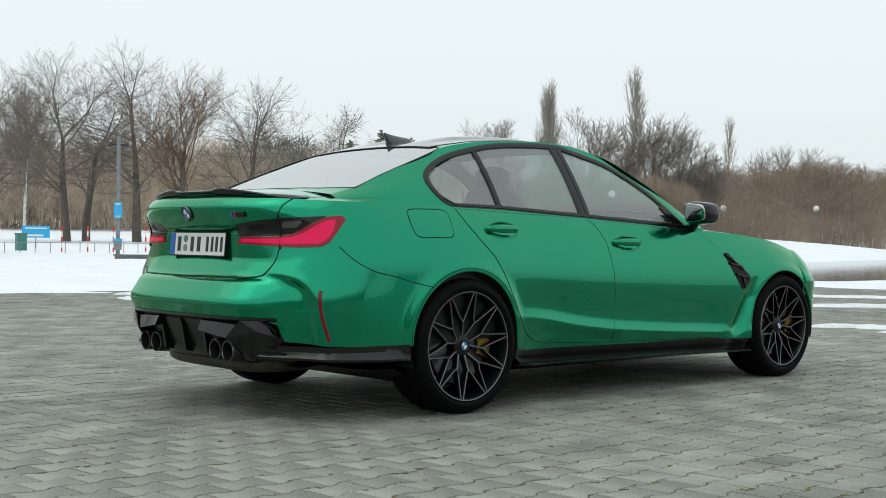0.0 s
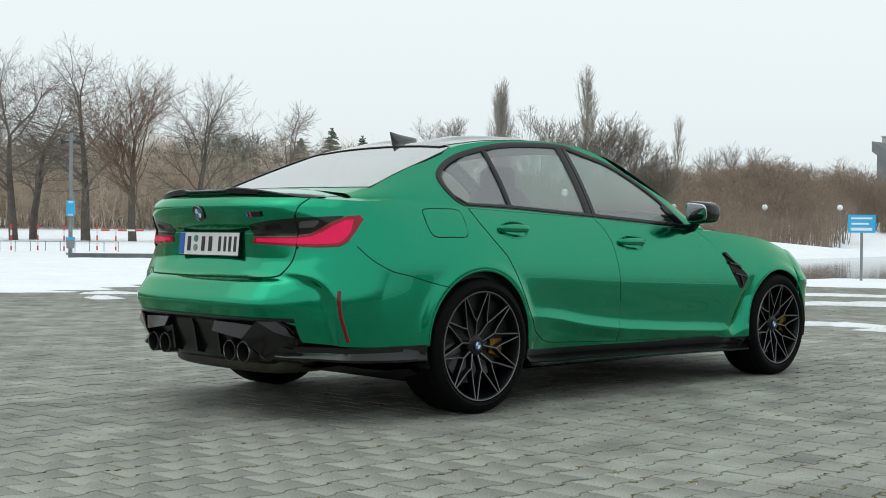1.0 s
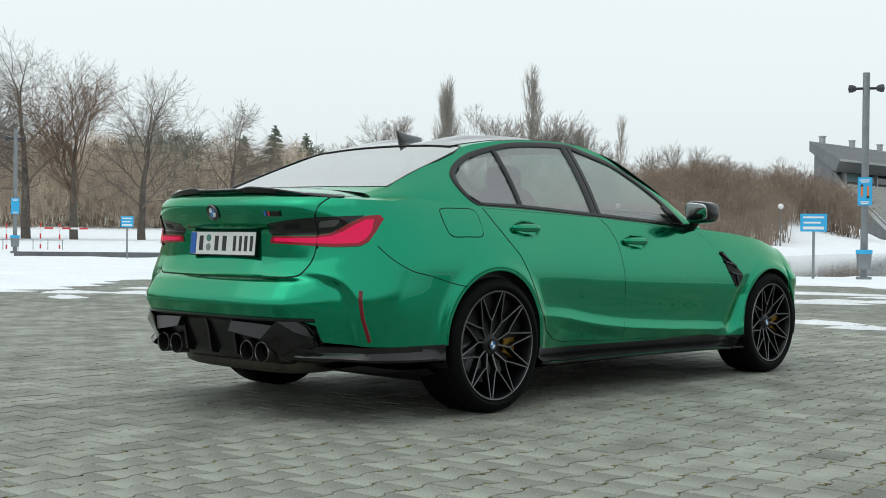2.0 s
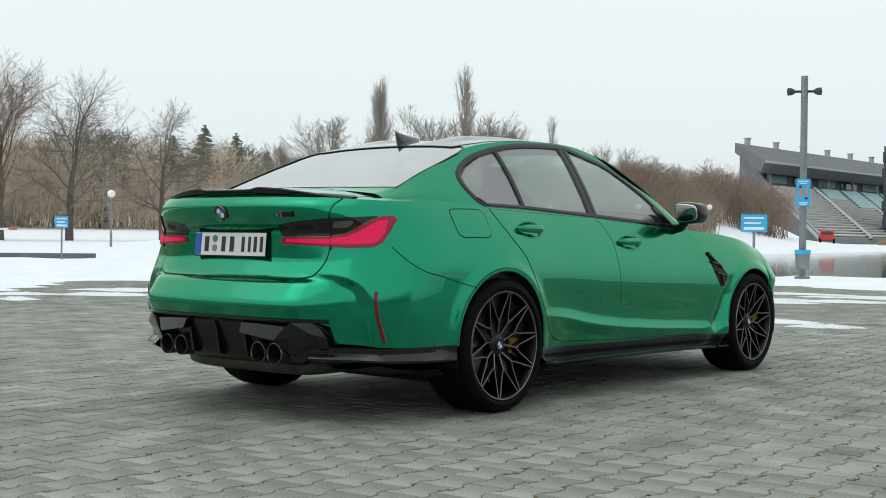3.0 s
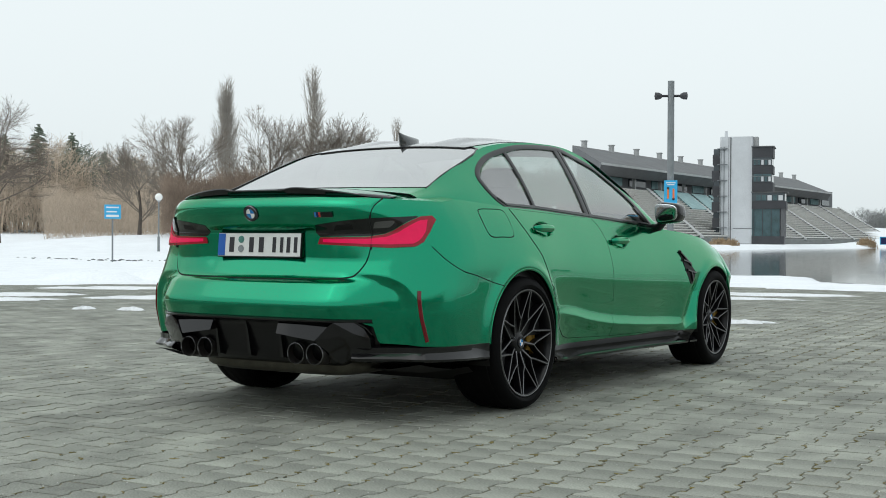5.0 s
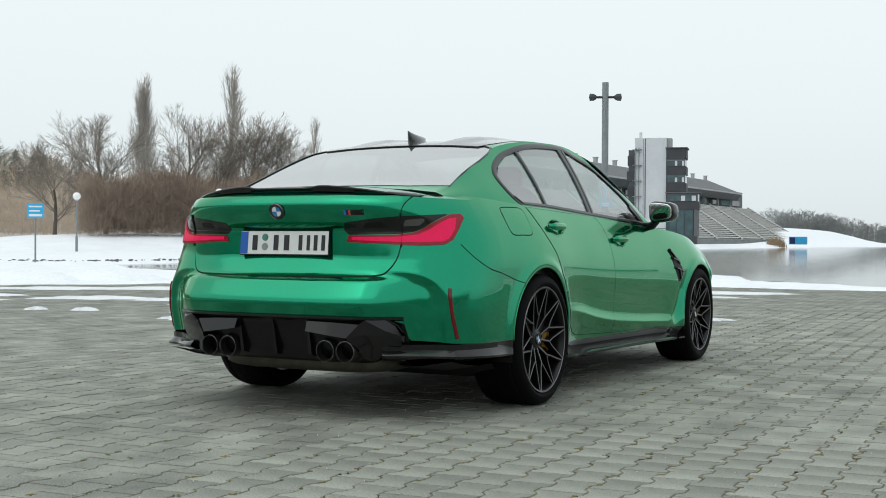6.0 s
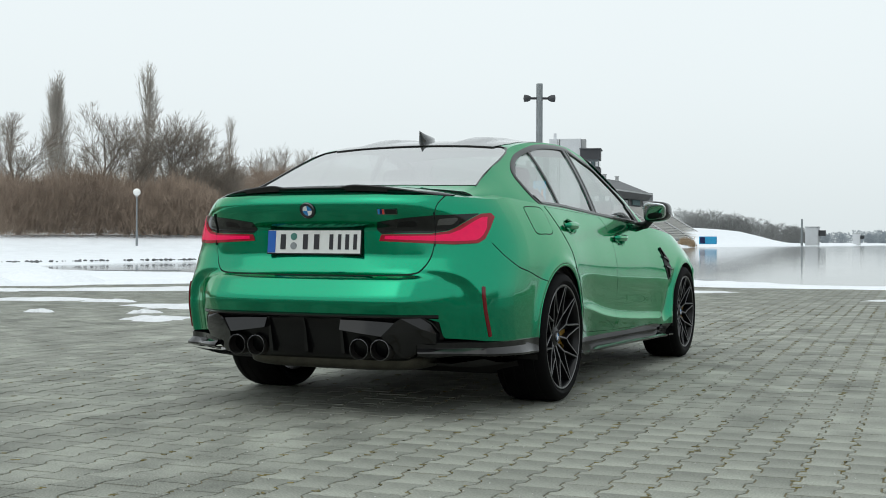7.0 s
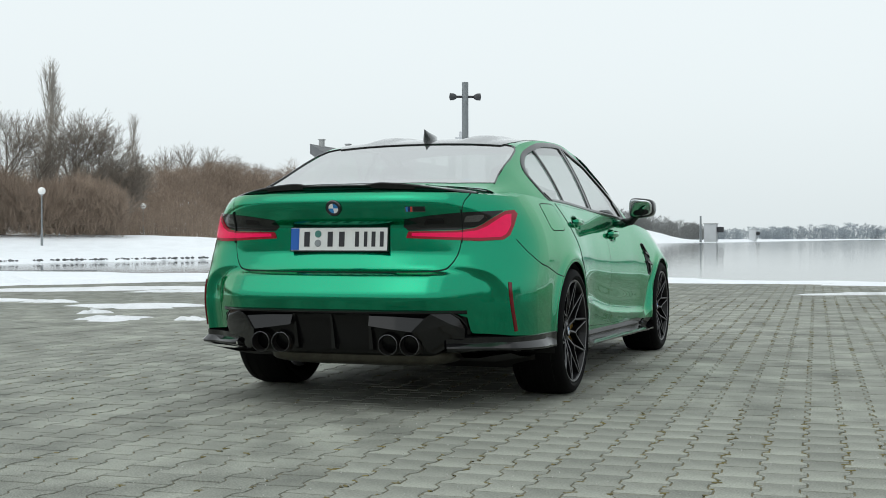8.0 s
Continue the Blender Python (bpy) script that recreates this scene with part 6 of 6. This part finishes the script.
for z0, z1, x1, m in ((14.4, 16.0, 1.9, M_DARKCLAD), (13.2, 14.4, 1.75, M_WINDOW), (11.9, 13.2, 1.9, M_DARKCLAD), (10.6, 11.9, 1.75, M_WINDOW), (9.2, 10.6, 1.9, M_DARKCLAD), (7.7, 8.95, 3.7, M_WINDOW), (6.5, 7.7, 3.9, M_DARKCLAD)):
    part("floor_block", Geo().box(((x1 - 1.2) / 2, 0.6, (z0 + z1) / 2), (x1 + 1.2, 5.0, z1 - z0 - 0.02), 0, 0.1).mesh("floor_block", m, 20), tower, "charcoal clad floor" if m is M_DARKCLAD else "dark band of glazing")
for x, z, w in ((0.4, 16.08, 3.4), (1.4, 9.07, 5.4)):
    part("floor_roof", Geo().box((x, 0.6, z), (w, 5.35, 0.16)).mesh("floor_roof", M_CONC_DK, None), tower)
for z, x0, x1, n, zh in ((13.65, -1.0, 1.7, 5, 0.75), (11.1, -1.0, 1.7, 5, 0.75), (11.65, -1.0, 1.7, 2, 0.4), (8.2, -0.6, 3.5, 5, 0.8)):
    for k in range(n):
        part("tower_window", Geo().box((x0 + (x1 - x0) * (k + 0.5) / n, -1.93, z), ((x1 - x0) / n - 0.18, 0.10, zh)).mesh("tower_window", M_CLAD if k in (2, 4) else M_TEALGLASS, None), tower)
for z in (13.2, 10.6):
    part("handrail", Geo().box((0.4, -2.0, z + 0.9), (3.3, 0.06, 0.06)).mesh("handrail", M_STEEL, None), tower)
part("glazed_hall", Geo().box((0.95, 0.6, 4.4), (4.2, 4.6, 4.2)).mesh("glazed_hall", M_TEALGLASS, None), tower, "dark glazed lower hall")
for k in range(4):
    part("hall_mullion", Geo().box((-0.9 + 1.3 * k, -1.72, 4.4), (0.08, 0.08, 4.2)).mesh("hall_mullion", M_DARKCLAD, None), tower)
part("hall_side", Geo().box((3.4, 0.6, 4.4), (0.6, 4.8, 4.3)).mesh("hall_side", M_CONC_DK, None), tower)
part("hall_base", Geo().box((1.2, 0.6, 1.2), (4.8, 4.9, 2.2)).mesh("hall_base", M_DARKCLAD, None), tower)

for (x, y), s, h in ((bearing(7.55, 355, (2.6, -6.6)), 3.4, 5.0), (bearing(5.72, 480, (2.6, -6.6)), 2.6, 4.2)):
    b = empty("course_hut", pose(x, y, 0.1))
    part("hut_wall", Geo().box((0, 0, h / 2), (s, s, h), 0, 0.1).mesh("hut_wall", M_CLAD, 30), b)
    part("hut_annex", Geo().box((s * 0.75, 0.4, h * 0.68), (s * 0.5, s * 0.7, h * 0.3), 0, 0.05).mesh("hut_annex", M_DARKCLAD, 30), b)
    part("hut_roof", Geo().box((0, 0, h + 0.08), (s + 0.3, s + 0.3, 0.16)).mesh("hut_roof", M_CONC, 30), b)
    tagged(b, "small white measuring hut on the snowy bank", "hut", "huts along the course")
mast = new("signal_mast", Geo().tube([(0, 0, 0), (0, 0, 7.5)], [0.35, 0.25], 8).mesh("signal_mast", M_STEEL, 40))
mast.matrix_basis = pose(*bearing(8.0, 365, (2.6, -6.6)), 0)
tagged(mast, "slim grey signal mast on the bank", "mast")
box = empty("container", pose(*bearing(12.15, 235, (3.1, -6.3)), 0.55, 0, 0, 6))
part("container_body", Geo().box((0, 0, 0.7), (3.1, 1.6, 1.4), 0, 0.06).mesh("container_body", M_BLUE, 30), box)
part("container_door", Geo().box((-0.9, -0.83, 0.7), (0.9, 0.05, 1.15)).mesh("container_door", M_NAVY, 30), box)
tagged(box, "bright blue container on the snowy shore", "container")

# ---- lamp posts, signs, fences ----


def pole(where, turn, sign_z, label, face, post_z=4.75):
    """A steel lamp pole with four floodlights and a blue notice."""
    p = empty("lamp_pole", pose(where[0], where[1], float(height(*where)), 0, 0, turn))
    part("post", Geo().tube([(0, 0, 0), (0, 0, post_z)], [0.085, 0.080], 14).mesh("post", M_STEEL, 40), p, "grey steel post")
    part("base_plate", Geo().box((0, 0, 0.04), (0.34, 0.34, 0.08), 0, 0.03).mesh("base_plate", M_STEEL, 30), p)
    part("crossbar", Geo().tube([(-0.30, 0, post_z - 0.36), (0.30, 0, post_z - 0.36)], [0.03, 0.03], 8).mesh("crossbar", M_BLACKP, 40), p)
    for s in (-1, 1):
        g = Geo().lathe([(0.0, 0.0), (0.05, 0.0), (0.085, 0.07), (0.09, 0.16), (0.0, 0.18)], 16, "x")
        part("floodlight", g.mesh("floodlight", M_DARKCLAD, 40), p, "dark floodlight head", pose(s * 0.22, 0, post_z - 0.36, 0, 0, 0 if s > 0 else 180))
    n = part("notice", Geo().box((0, -0.12, sign_z), (0.31, 0.03, 0.64), 0, 0.0).mesh("notice", M_BLUE, 30), p, "light blue notice board")
    if face == "icons":
        for s, m in ((-0.065, M_ORANGE), (0.065, M_ORANGE)):
            part("notice_icon", Geo().box((s, -0.14, sign_z), (0.045, 0.012, 0.24), 0, 0).mesh("notice_icon", m, 30), n)
            part("notice_dot", Geo().lathe([(0.0, -0.008), (0.030, -0.008), (0.032, 0.0)], 16, "y", (s, -0.138, sign_z + (0.13 if s < 0 else -0.13))).mesh("notice_dot", M_BLACKP, 30), n)
    for z, w in ((0.26, 0.22), (0.215, 0.17), (-0.24, 0.2), (-0.28, 0.16)):
        part("notice_bar", Geo().box((0, -0.14, sign_z + z), (w, 0.012, 0.022), 0, 0).mesh("notice_bar", M_WHITE, 30), n)
    bin_ = part("litter_bin", Geo().lathe([(0.0, 0.25), (0.15, 0.25), (0.17, 0.62), (0.175, 0.66), (0.15, 0.66), (0.14, 0.55)], 20, "z", (0.0, -0.2, 0.0)).mesh("litter_bin", M_STEEL, 40), p, "small grey litter bin")
    part("bin_band", Geo().lathe([(0.178, 0.60), (0.182, 0.62), (0.182, 0.68), (0.178, 0.70)], 20, "z", (0.0, -0.2, 0.0)).mesh("bin_band", M_BLUE, 40), bin_)
    return tagged(p, label, "lamp post", "tall lamp poles round the lot")


pole((-7.33, 22.7), 25, 2.03, "tall grey lamp pole with a blue notice at the shore", "icons")
pole((-40.6, 19.6), 62, 1.85, "tall grey lamp pole with a blue notice on snow", "plain", 4.85)


def globe_lamp(where, h=3.2):
    p = empty("street_lamp", pose(where[0], where[1], float(height(*where))))
    part("post", Geo().tube([(0, 0, -0.1), (0, 0, 0.9), (0, 0, 0.92), (0, 0, h - 0.2)], [0.075, 0.075, 0.05, 0.045], 10).mesh("post", M_STEEL, 40), p)
    part("collar", Geo().lathe([(0.05, h - 0.22), (0.10, h - 0.19), (0.10, h - 0.13), (0.06, h - 0.11)], 16, "z").mesh("collar", M_CONC, 40), p)
    part("globe", Geo().lathe([(max(0.001, 0.23 * math.sin(a)), h + 0.06 - 0.23 * math.cos(a)) for a in np.linspace(0, math.pi, 13)], 20, "z").mesh("globe", M_GLOBE, 60), p, "white opal globe")
    return tagged(p, "park lamp with a white globe on a slim post", "lamp post", "globe lamps along the path")


EYE7, EYE35 = (3.1, -6.3), (4.6, -5.2)
for where in ((-58.7, 40.1), bearing(44.4, 76, (3.3, -6.1)), bearing(38.0, 79, EYE7), bearing(35.3, 103, EYE0), bearing(31.3, 104, EYE0), bearing(28.1, 106, EYE0)):
    globe_lamp(where)


def notice(where, w, h, z, turn, label, bars=3):
    s = empty("sign", pose(where[0], where[1], float(height(*where)), 0, 0, turn))
    part("sign_post", Geo().tube([(0, 0.03, -0.1), (0, 0.03, z + h / 2)], [0.03, 0.03], 8).mesh("sign_post", M_STEEL, 40), s)
    b = part("sign_board", Geo().box((0, 0, z), (w, 0.03, h)).mesh("sign_board", M_BLUE, 30), s, "light blue board with white bars")
    for i in range(bars):
        zz = z + h * (0.30 - 0.6 * i / max(1, bars - 1))
        part("sign_bar", Geo().box((-0.05 * w * (i % 2), -0.018, zz), (w * (0.78 - 0.14 * (i % 2)), 0.010, h * (0.16 if i == bars - 1 else 0.10))).mesh("sign_bar", M_WHITE, 30), b)
    return tagged(s, label, "sign", "blue notices by the lake")


notice((-29.2, 25.3), 0.56, 0.50, 1.82, 48, "small light blue notice on a post in snow")
notice((-7.97, 21.48), 0.58, 0.40, 1.26, 22, "small light blue notice on a post at the shore")
notice((-66.0, 27.4), 1.6, 0.72, 0.95, 66, "wide light blue notice board standing in snow", 2)
notice((-31.8, 19.0), 0.42, 0.38, 1.27, 56, "small light blue notice on a post in snow")
EYEA = (5.5, -4.3)
gbin = new("waste_bin", Geo().box((0, 0, 0.45), (0.5, 0.5, 0.9), 0, 0.06).box((0, 0, 0.93), (0.56, 0.56, 0.08), 0, 0.06).mesh("waste_bin", M_GREENM, 30))
gbin.matrix_basis = pose(*bearing(66.7, 70, EYEA), 0.0)
tagged(gbin, "green waste bin standing in snow", "bin")


def striped_post(where, h=1.35):
    p = empty("barrier_post", pose(where[0], where[1], float(height(*where)) - 0.05))
    for i in range(5):
        part("post_band", Geo().tube([(0, 0, h * i / 5), (0, 0, h * (i + 1) / 5 - 0.003)], [0.04, 0.04], 10).mesh("post_band", M_RED if i % 2 == 0 else M_WHITE, 40), p)
    return tagged(p, "red and white striped barrier post in snow", "post", "striped barrier posts")


for az in (65.0, 63.9, 62.8, 61.4, 60.6):
    striped_post(bearing(az, 66, EYEA))
bar_a, bar_b = bearing(61.6, 66, EYEA), bearing(59.4, 66, EYEA)
boom = empty("barrier_boom")
for i in range(6):
    a, b = (Vector((*bar_a, 1.1)).lerp(Vector((*bar_b, 1.1)), k / 6) for k in (i, i + 0.99))
    part("boom_band", Geo().tube([a, b], [0.045, 0.045], 8).mesh("boom_band", M_RED if i % 2 else M_WHITE, 40), boom)
tagged(boom, "red and white barrier boom across a path", "barrier")
rail = empty("rail_fence")
ra, rb = Vector((*bearing(68.0, 62, EYEA), 0)), Vector((*bearing(60.5, 63, EYEA), 0))
for i in range(13):
    q = ra.lerp(rb, i / 12)
    part("fence_post", Geo().tube([(q.x, q.y, 0), (q.x, q.y, 0.55)], [0.02, 0.02], 6).mesh("fence_post", M_STEEL, 40), rail)
part("top_rail", Geo().tube([(ra.x, ra.y, 0.52), (rb.x, rb.y, 0.52)], [0.016, 0.016], 6).mesh("top_rail", M_STEEL, 40), rail)
tagged(rail, "low grey metal rail along the path", "fence")
gate = empty("goal_frame", pose(*bearing(37.0, 92, EYE7), float(height(*bearing(37.0, 92, EYE7))), 0, 0, 37))
for x in (-1.3, 0.0, 1.3):
    part("frame_post", Geo().tube([(x, 0, 0), (x, 0, 1.5)], [0.06, 0.06], 8).mesh("frame_post", M_GREENM, 40), gate)
for z in (0.5, 1.45):
    part("frame_rail", Geo().tube([(-1.3, 0, z), (1.3, 0, z)], [0.05, 0.05], 8).mesh("frame_rail", M_GREENM, 40), gate)
tagged(gate, "green metal barrier frame on snow", "barrier")
van = empty("van", pose(*bearing(22.4, 150, EYE35), float(height(*bearing(22.4, 150, EYE35))), 0, 0, 112))
g = superball((0, 0, 0.95), (1.9, 0.85, 0.65), 0.4)
part("van_body", g.mesh("van_body", M_RED, 50), van)
part("van_window", Geo().box((-1.86, 0, 1.2), (0.1, 1.2, 0.4)).mesh("van_window", M_WINDOW, 30), van)
for x in (-1.35, 1.35):
    for y in (-0.75, 0.75):
        part("van_wheel", Geo().lathe([(0.0, -0.1), (0.32, -0.1), (0.34, 0), (0.32, 0.1), (0.0, 0.1)], 20, "y", (x, y, 0.34)).mesh("van_wheel", M_TYRE, 40), van)
tagged(van, "small red van parked below the stand seen end-on", "van")
rngs = np.random.default_rng(31)
shore = Geo()
for i in range(190):
    k = rngs.random() * 3
    line = np.array([(-40, 30.0), (-31.5, 28.0), (-30.2, 37.0), (-27.5, 45.0)])
    q = line[int(k)] + (line[int(k) + 1] - line[int(k)]) * (k - int(k)) + rngs.normal(0, 0.45, 2)
    r = rngs.uniform(0.03, 0.11)
    shore.lathe([(0.001, -r * 0.5), (r, -r * 0.2), (r * 0.8, r * 0.35), (0.001, r * 0.6)], 6, "z", (q[0], q[1], 0.02))
tagged(new("shore_stones", shore.mesh("shore_stones", M_CONC_DK, 20)), "dark stones along the snowy shore", "stones", kind="stuff")


# ---- left-over snow on the paving ----


def snow_patch(x, y, a, b, turn, seed):
    rng = random.Random(seed)
    ph = [rng.uniform(0, 6.28) for _ in range(6)]
    n, rings, rows = 40, 5, []
    for k in range(rings):
        f = 1 - k / rings
        row = []
        for j in range(n):
            t = 2 * math.pi * j / n
            w = 1 + 0.22 * math.sin(2 * t + ph[0]) + 0.18 * math.sin(3 * t + ph[1]) + 0.14 * math.sin(5 * t + ph[2]) + 0.10 * math.sin(9 * t + ph[3]) + 0.06 * math.sin(14 * t + ph[4])
            row.append((a * f * w * math.cos(t), b * f * w * math.sin(t), 0.001 + 0.032 * (1 - f ** 2) ** 0.7 * (1 + 0.4 * math.sin(4 * t * f + ph[5])) - 0.004 * (k == 0)))
        rows.append(row + [row[0]])
    g = Geo().grid(rows)
    g.add([rows[-1][j] for j in range(n)], [tuple(range(n))])
    ob = new("snow_patch", g.mesh("snow_patch", M_SNOW_DIRTY, 60))
    ob.matrix_basis = pose(x, y, 0, 0, 0, turn)
    return tagged(ob, "thin patch of old snow on the paving", "snow", "snow patches on the paving")


PATCHES = [(-5.25, 4.72, 0.42, 0.32), (-4.4, 4.9, 0.18, 0.14), (-6.4, 6.95, 0.75, 0.50), (-6.1, 5.6, 0.16, 0.13), (-7.3, 5.2, 0.14, 0.12), (-7.9, 5.0, 0.12, 0.1), (-9.4, 7.5, 0.9, 0.30), (-8.2, 7.6, 0.35, 0.2), (-11.0, 10.6, 1.9, 0.35), (-9.3, 12.2, 2.2, 0.35), (-8.0, 11.2, 1.2, 0.2), (-3.9, 11.2, 1.3, 0.2), (-2.7, 12.6, 1.2, 0.16), (-5.2, 14.2, 2.0, 0.22), (-1.25, 7.7, 0.50, 0.22), (-0.4, 7.4, 0.3, 0.12), (-2.2, 14.5, 1.5, 0.2), (-10.6, 5.9, 0.8, 0.25), (-11.6, 7.0, 0.9, 0.3), (-10.3, 4.2, 0.30, 0.2), (-11.5, 5.0, 0.5, 0.2), (-12.4, 9.6, 1.2, 0.3), (2.2, 13.2, 0.9, 0.12)]
for i, (x, y, a, b) in enumerate(PATCHES):
    snow_patch(x, y, a, b, 38 - 1.4 * y + (i % 3) * 4, 500 + i)
bank = [(-14.6, 13.4, 1.5, 0.75, 0.28), (-15.8, 12.2, 1.5, 0.8, 0.25)]
for i, (x, y, a, b, h) in enumerate(bank):
    rng = random.Random(i)
    rows = []
    for v in np.linspace(-1, 1, 17):
        rows.append([(x + a * u, y + b * v, -0.05 + h * max(0, 1 - u * u - v * v) ** 0.6 * (1 + 0.3 * noise.noise(Vector((u * 3 + i, v * 3, 0)))) + 0.04 * noise.noise(Vector((u * 9, v * 9 + i, 2)))) for u in np.linspace(-1, 1, 25)])
    tagged(new("snow_mound", Geo().grid(rows).mesh("snow_mound", M_SNOW, 60)), "low heap of shovelled snow at the lot's edge", "snow", "shovelled snow heaps")
jet = new("jetty", Geo().box((0, 0, 0), (1.5, 0.6, 0.14), 0, 0.04).mesh("jetty", M_CONC_DK, 30))
jet.matrix_basis = pose(-3.7, 22.4, -0.10, 0, 0, 12)
tagged(jet, "low dark jetty edge in the water", "jetty")
slab = new("jetty", Geo().box((0, 0, 0), (4.8, 0.9, 0.12), 0, 0.04).mesh("jetty", M_CONC_DK, 30))
slab.matrix_basis = pose(-22.8, 25.2, -0.16, 0, 0, 30)
tagged(slab, "low dark jetty edge by the snow", "jetty")
kerb = new("landing_slab", Geo().box((0, 0, 0.08), (5.0, 0.9, 0.24), 0, 0.04).mesh("landing_slab", M_CONC_DK, 30))
kerb.matrix_basis = pose(-34.45, 19.15, 0.0, 0, 0, 54.7)
tagged(kerb, "low dark concrete landing slab in the snow", "slab")


# ---- paving stones ----
PW, PL, AMP = 0.150, 0.20, 0.0120


def stone(simple=False):
    """One waisted interlocking stone: its verts and faces; wide at the ends, narrow in the middle."""
    w, l, gx_, gy_ = PW / 2, PL / 2, 0.0022, 0.0026
    half = [(w + AMP - gx_, -l + gy_), (w + AMP - gx_, -l / 2 - 0.016), (w - AMP - gx_, -l / 2 + 0.016), (w - AMP - gx_, l / 2 - 0.016), (w + AMP - gx_, l / 2 + 0.016), (w + AMP - gx_, l - gy_)]
    ring = half + [(-x, -y) for x, y in half]
    top = [(x - math.copysign(0.0022, x), y - (0.0030 if abs(y) > 0.09 else 0) * (1 if y > 0 else -1), 0.0) for x, y in ring]
    low = [(x, y, -0.0100) for x, y in ring]
    if simple:
        return top, [tuple(range(12))]
    return low + top, [(i, (i + 1) % 12, 12 + (i + 1) % 12, 12 + i) for i in range(12)] + [tuple(range(12, 24))]


TURN = radians(3.0)
cs, sn = math.cos(TURN), math.sin(TURN)
rngp = np.random.default_rng(5)
cols_, rows_ = np.meshgrid(np.arange(-120, 80), np.arange(-56, 104))
px, py = cols_ * PW, rows_ * PL + (cols_ % 2) * PL / 2
sx, sy = (px * cs - py * sn).ravel(), (px * sn + py * cs).ravel()
keep = (sy > -9.6) & (sx > -15.6) & (sx < 8.7) & (lot_depth(sx, sy) > -0.25) & (sx + sy > -14)
sx, sy = sx[keep], sy[keep]
near = (np.abs(sx - 2.35) < 1.7) & (np.abs(sy + 1.75) < 1.15)
vs, fs = stone()
me = mesh("paving_stone", vs, fs, M_PAVER, None)
for x, y in list(zip(sx[near], sy[near]))[:296]:
    part("paving_stone", me, pad, "", pose(x, y, float(rngp.normal(0, 0.0007)), float(rngp.normal(0, 0.25)), float(rngp.normal(0, 0.25)), 3.0))
near_ids = np.flatnonzero(near)[:296]
rest = np.ones(len(sx), bool)
rest[near_ids] = False


def field(name, keepers, simple):
    v, f = stone(simple)
    v = np.array(v)
    x, y = sx[keepers], sy[keepers]
    n = len(x)
    tilt = rngp.normal(0, 0.0045, (n, 2))
    V = np.repeat(v[None], n, 0)
    z = V[:, :, 2] + rngp.normal(0, 0.0007, (n, 1)) + V[:, :, 0] * tilt[:, :1] + V[:, :, 1] * tilt[:, 1:]
    W = np.stack([V[:, :, 0] * cs - V[:, :, 1] * sn + x[:, None], V[:, :, 0] * sn + V[:, :, 1] * cs + y[:, None], z], 2).reshape(-1, 3)
    k = np.arange(n) * len(v)
    m = bpy.data.meshes.new(name)
    loops, starts, totals, at = [], [], [], 0
    for face in f:
        loops.append((k[:, None] + np.array(face)[None]))
    counts = [len(face) for face in f]
    m.vertices.add(len(W))
    m.vertices.foreach_set("co", W.ravel())
    L = np.concatenate([l for l in loops], axis=1).ravel()
    m.loops.add(len(L))
    m.loops.foreach_set("vertex_index", L)
    tot = np.tile(counts, n)
    m.polygons.add(len(tot))
    m.polygons.foreach_set("loop_start", np.concatenate([[0], np.cumsum(tot)[:-1]]))
    m.polygons.foreach_set("loop_total", tot)
    m.update(calc_edges=True)
    m.shade_flat()
    m.materials.append(M_PAVER_FAR)
    ob = part(name, m, pad, "grey waisted paving stones")
    ob["kind"] = "stuff"
    return ob


far = (np.hypot(sx - 3.5, sy + 5.5) > 15) | (sy < -3.7)
field("paving_field", np.flatnonzero(rest & ~far), False)
field("paving_field", np.flatnonzero(rest & far), True)

# moss in the waved joints
M_MOSS = mat("yellow_green_moss", (0.20, 0.165, 0.05), 0.95, col2=(0.085, 0.078, 0.045), scale=3, bump=0.003)
pick = np.flatnonzero((np.hypot(sx - 3.5, sy + 5.5) < 17) & (sx > -4))
wet = np.sin(sx[pick] * 1.9 + np.sin(sy[pick] * 1.1)) + np.sin(sy[pick] * 2.3 - sx[pick]) + (sx[pick] - 1.0) * 0.5
pick = pick[rngp.random(len(pick)) < np.clip(0.45 + 0.25 * wet, 0.10, 0.95)]
segs = []
for i in pick:
    for _ in range(2):
        v = rngp.choice((-1, 1)) * PL / 4 + rngp.normal(0, 0.014)
        u = PW / 2 + AMP * np.clip((abs(v) - PL / 4) / 0.016, -1, 1)
        ln, a = rngp.uniform(0.008, 0.020), rngp.normal(0.4 if v < 0 else 2.7, 0.6)
        x, y = sx[i] + u * cs - v * sn, sy[i] + u * sn + v * cs
        dx, dy = ln * math.cos(a), ln * math.sin(a)
        segs.append(((x - dx, y - dy, -0.0025), (x + dx, y + dy, -0.0015), rngp.uniform(0.003, 0.0075), rngp.uniform(0.002, 0.006)))
tagged(new("moss", stick_mesh("moss", segs, M_MOSS, 5)), "yellow-green moss in the paving joints", "moss", kind="stuff")

# pale grit strewn over the stones
M_GRIT = mat("pale_grit", (0.55, 0.55, 0.52), 0.9, vary=0.3, scale=4.0)
ng = 2600
gx0, gy0 = rngp.uniform(-3, 7.5, ng), rngp.uniform(-3.4, 6.0, ng)
gs = rngp.uniform(0.0012, 0.0032, ng)
segs = [((x, y, 0.0005), (x + rngp.normal(0, 0.002), y + rngp.normal(0, 0.002), 0.0005 + s * 1.2), s, s * 0.5) for x, y, s in zip(gx0, gy0, gs)]
tagged(new("grit", stick_mesh("grit", segs, M_GRIT, 4)), "pale crumbs of grit strewn over the paving", "grit", kind="stuff")
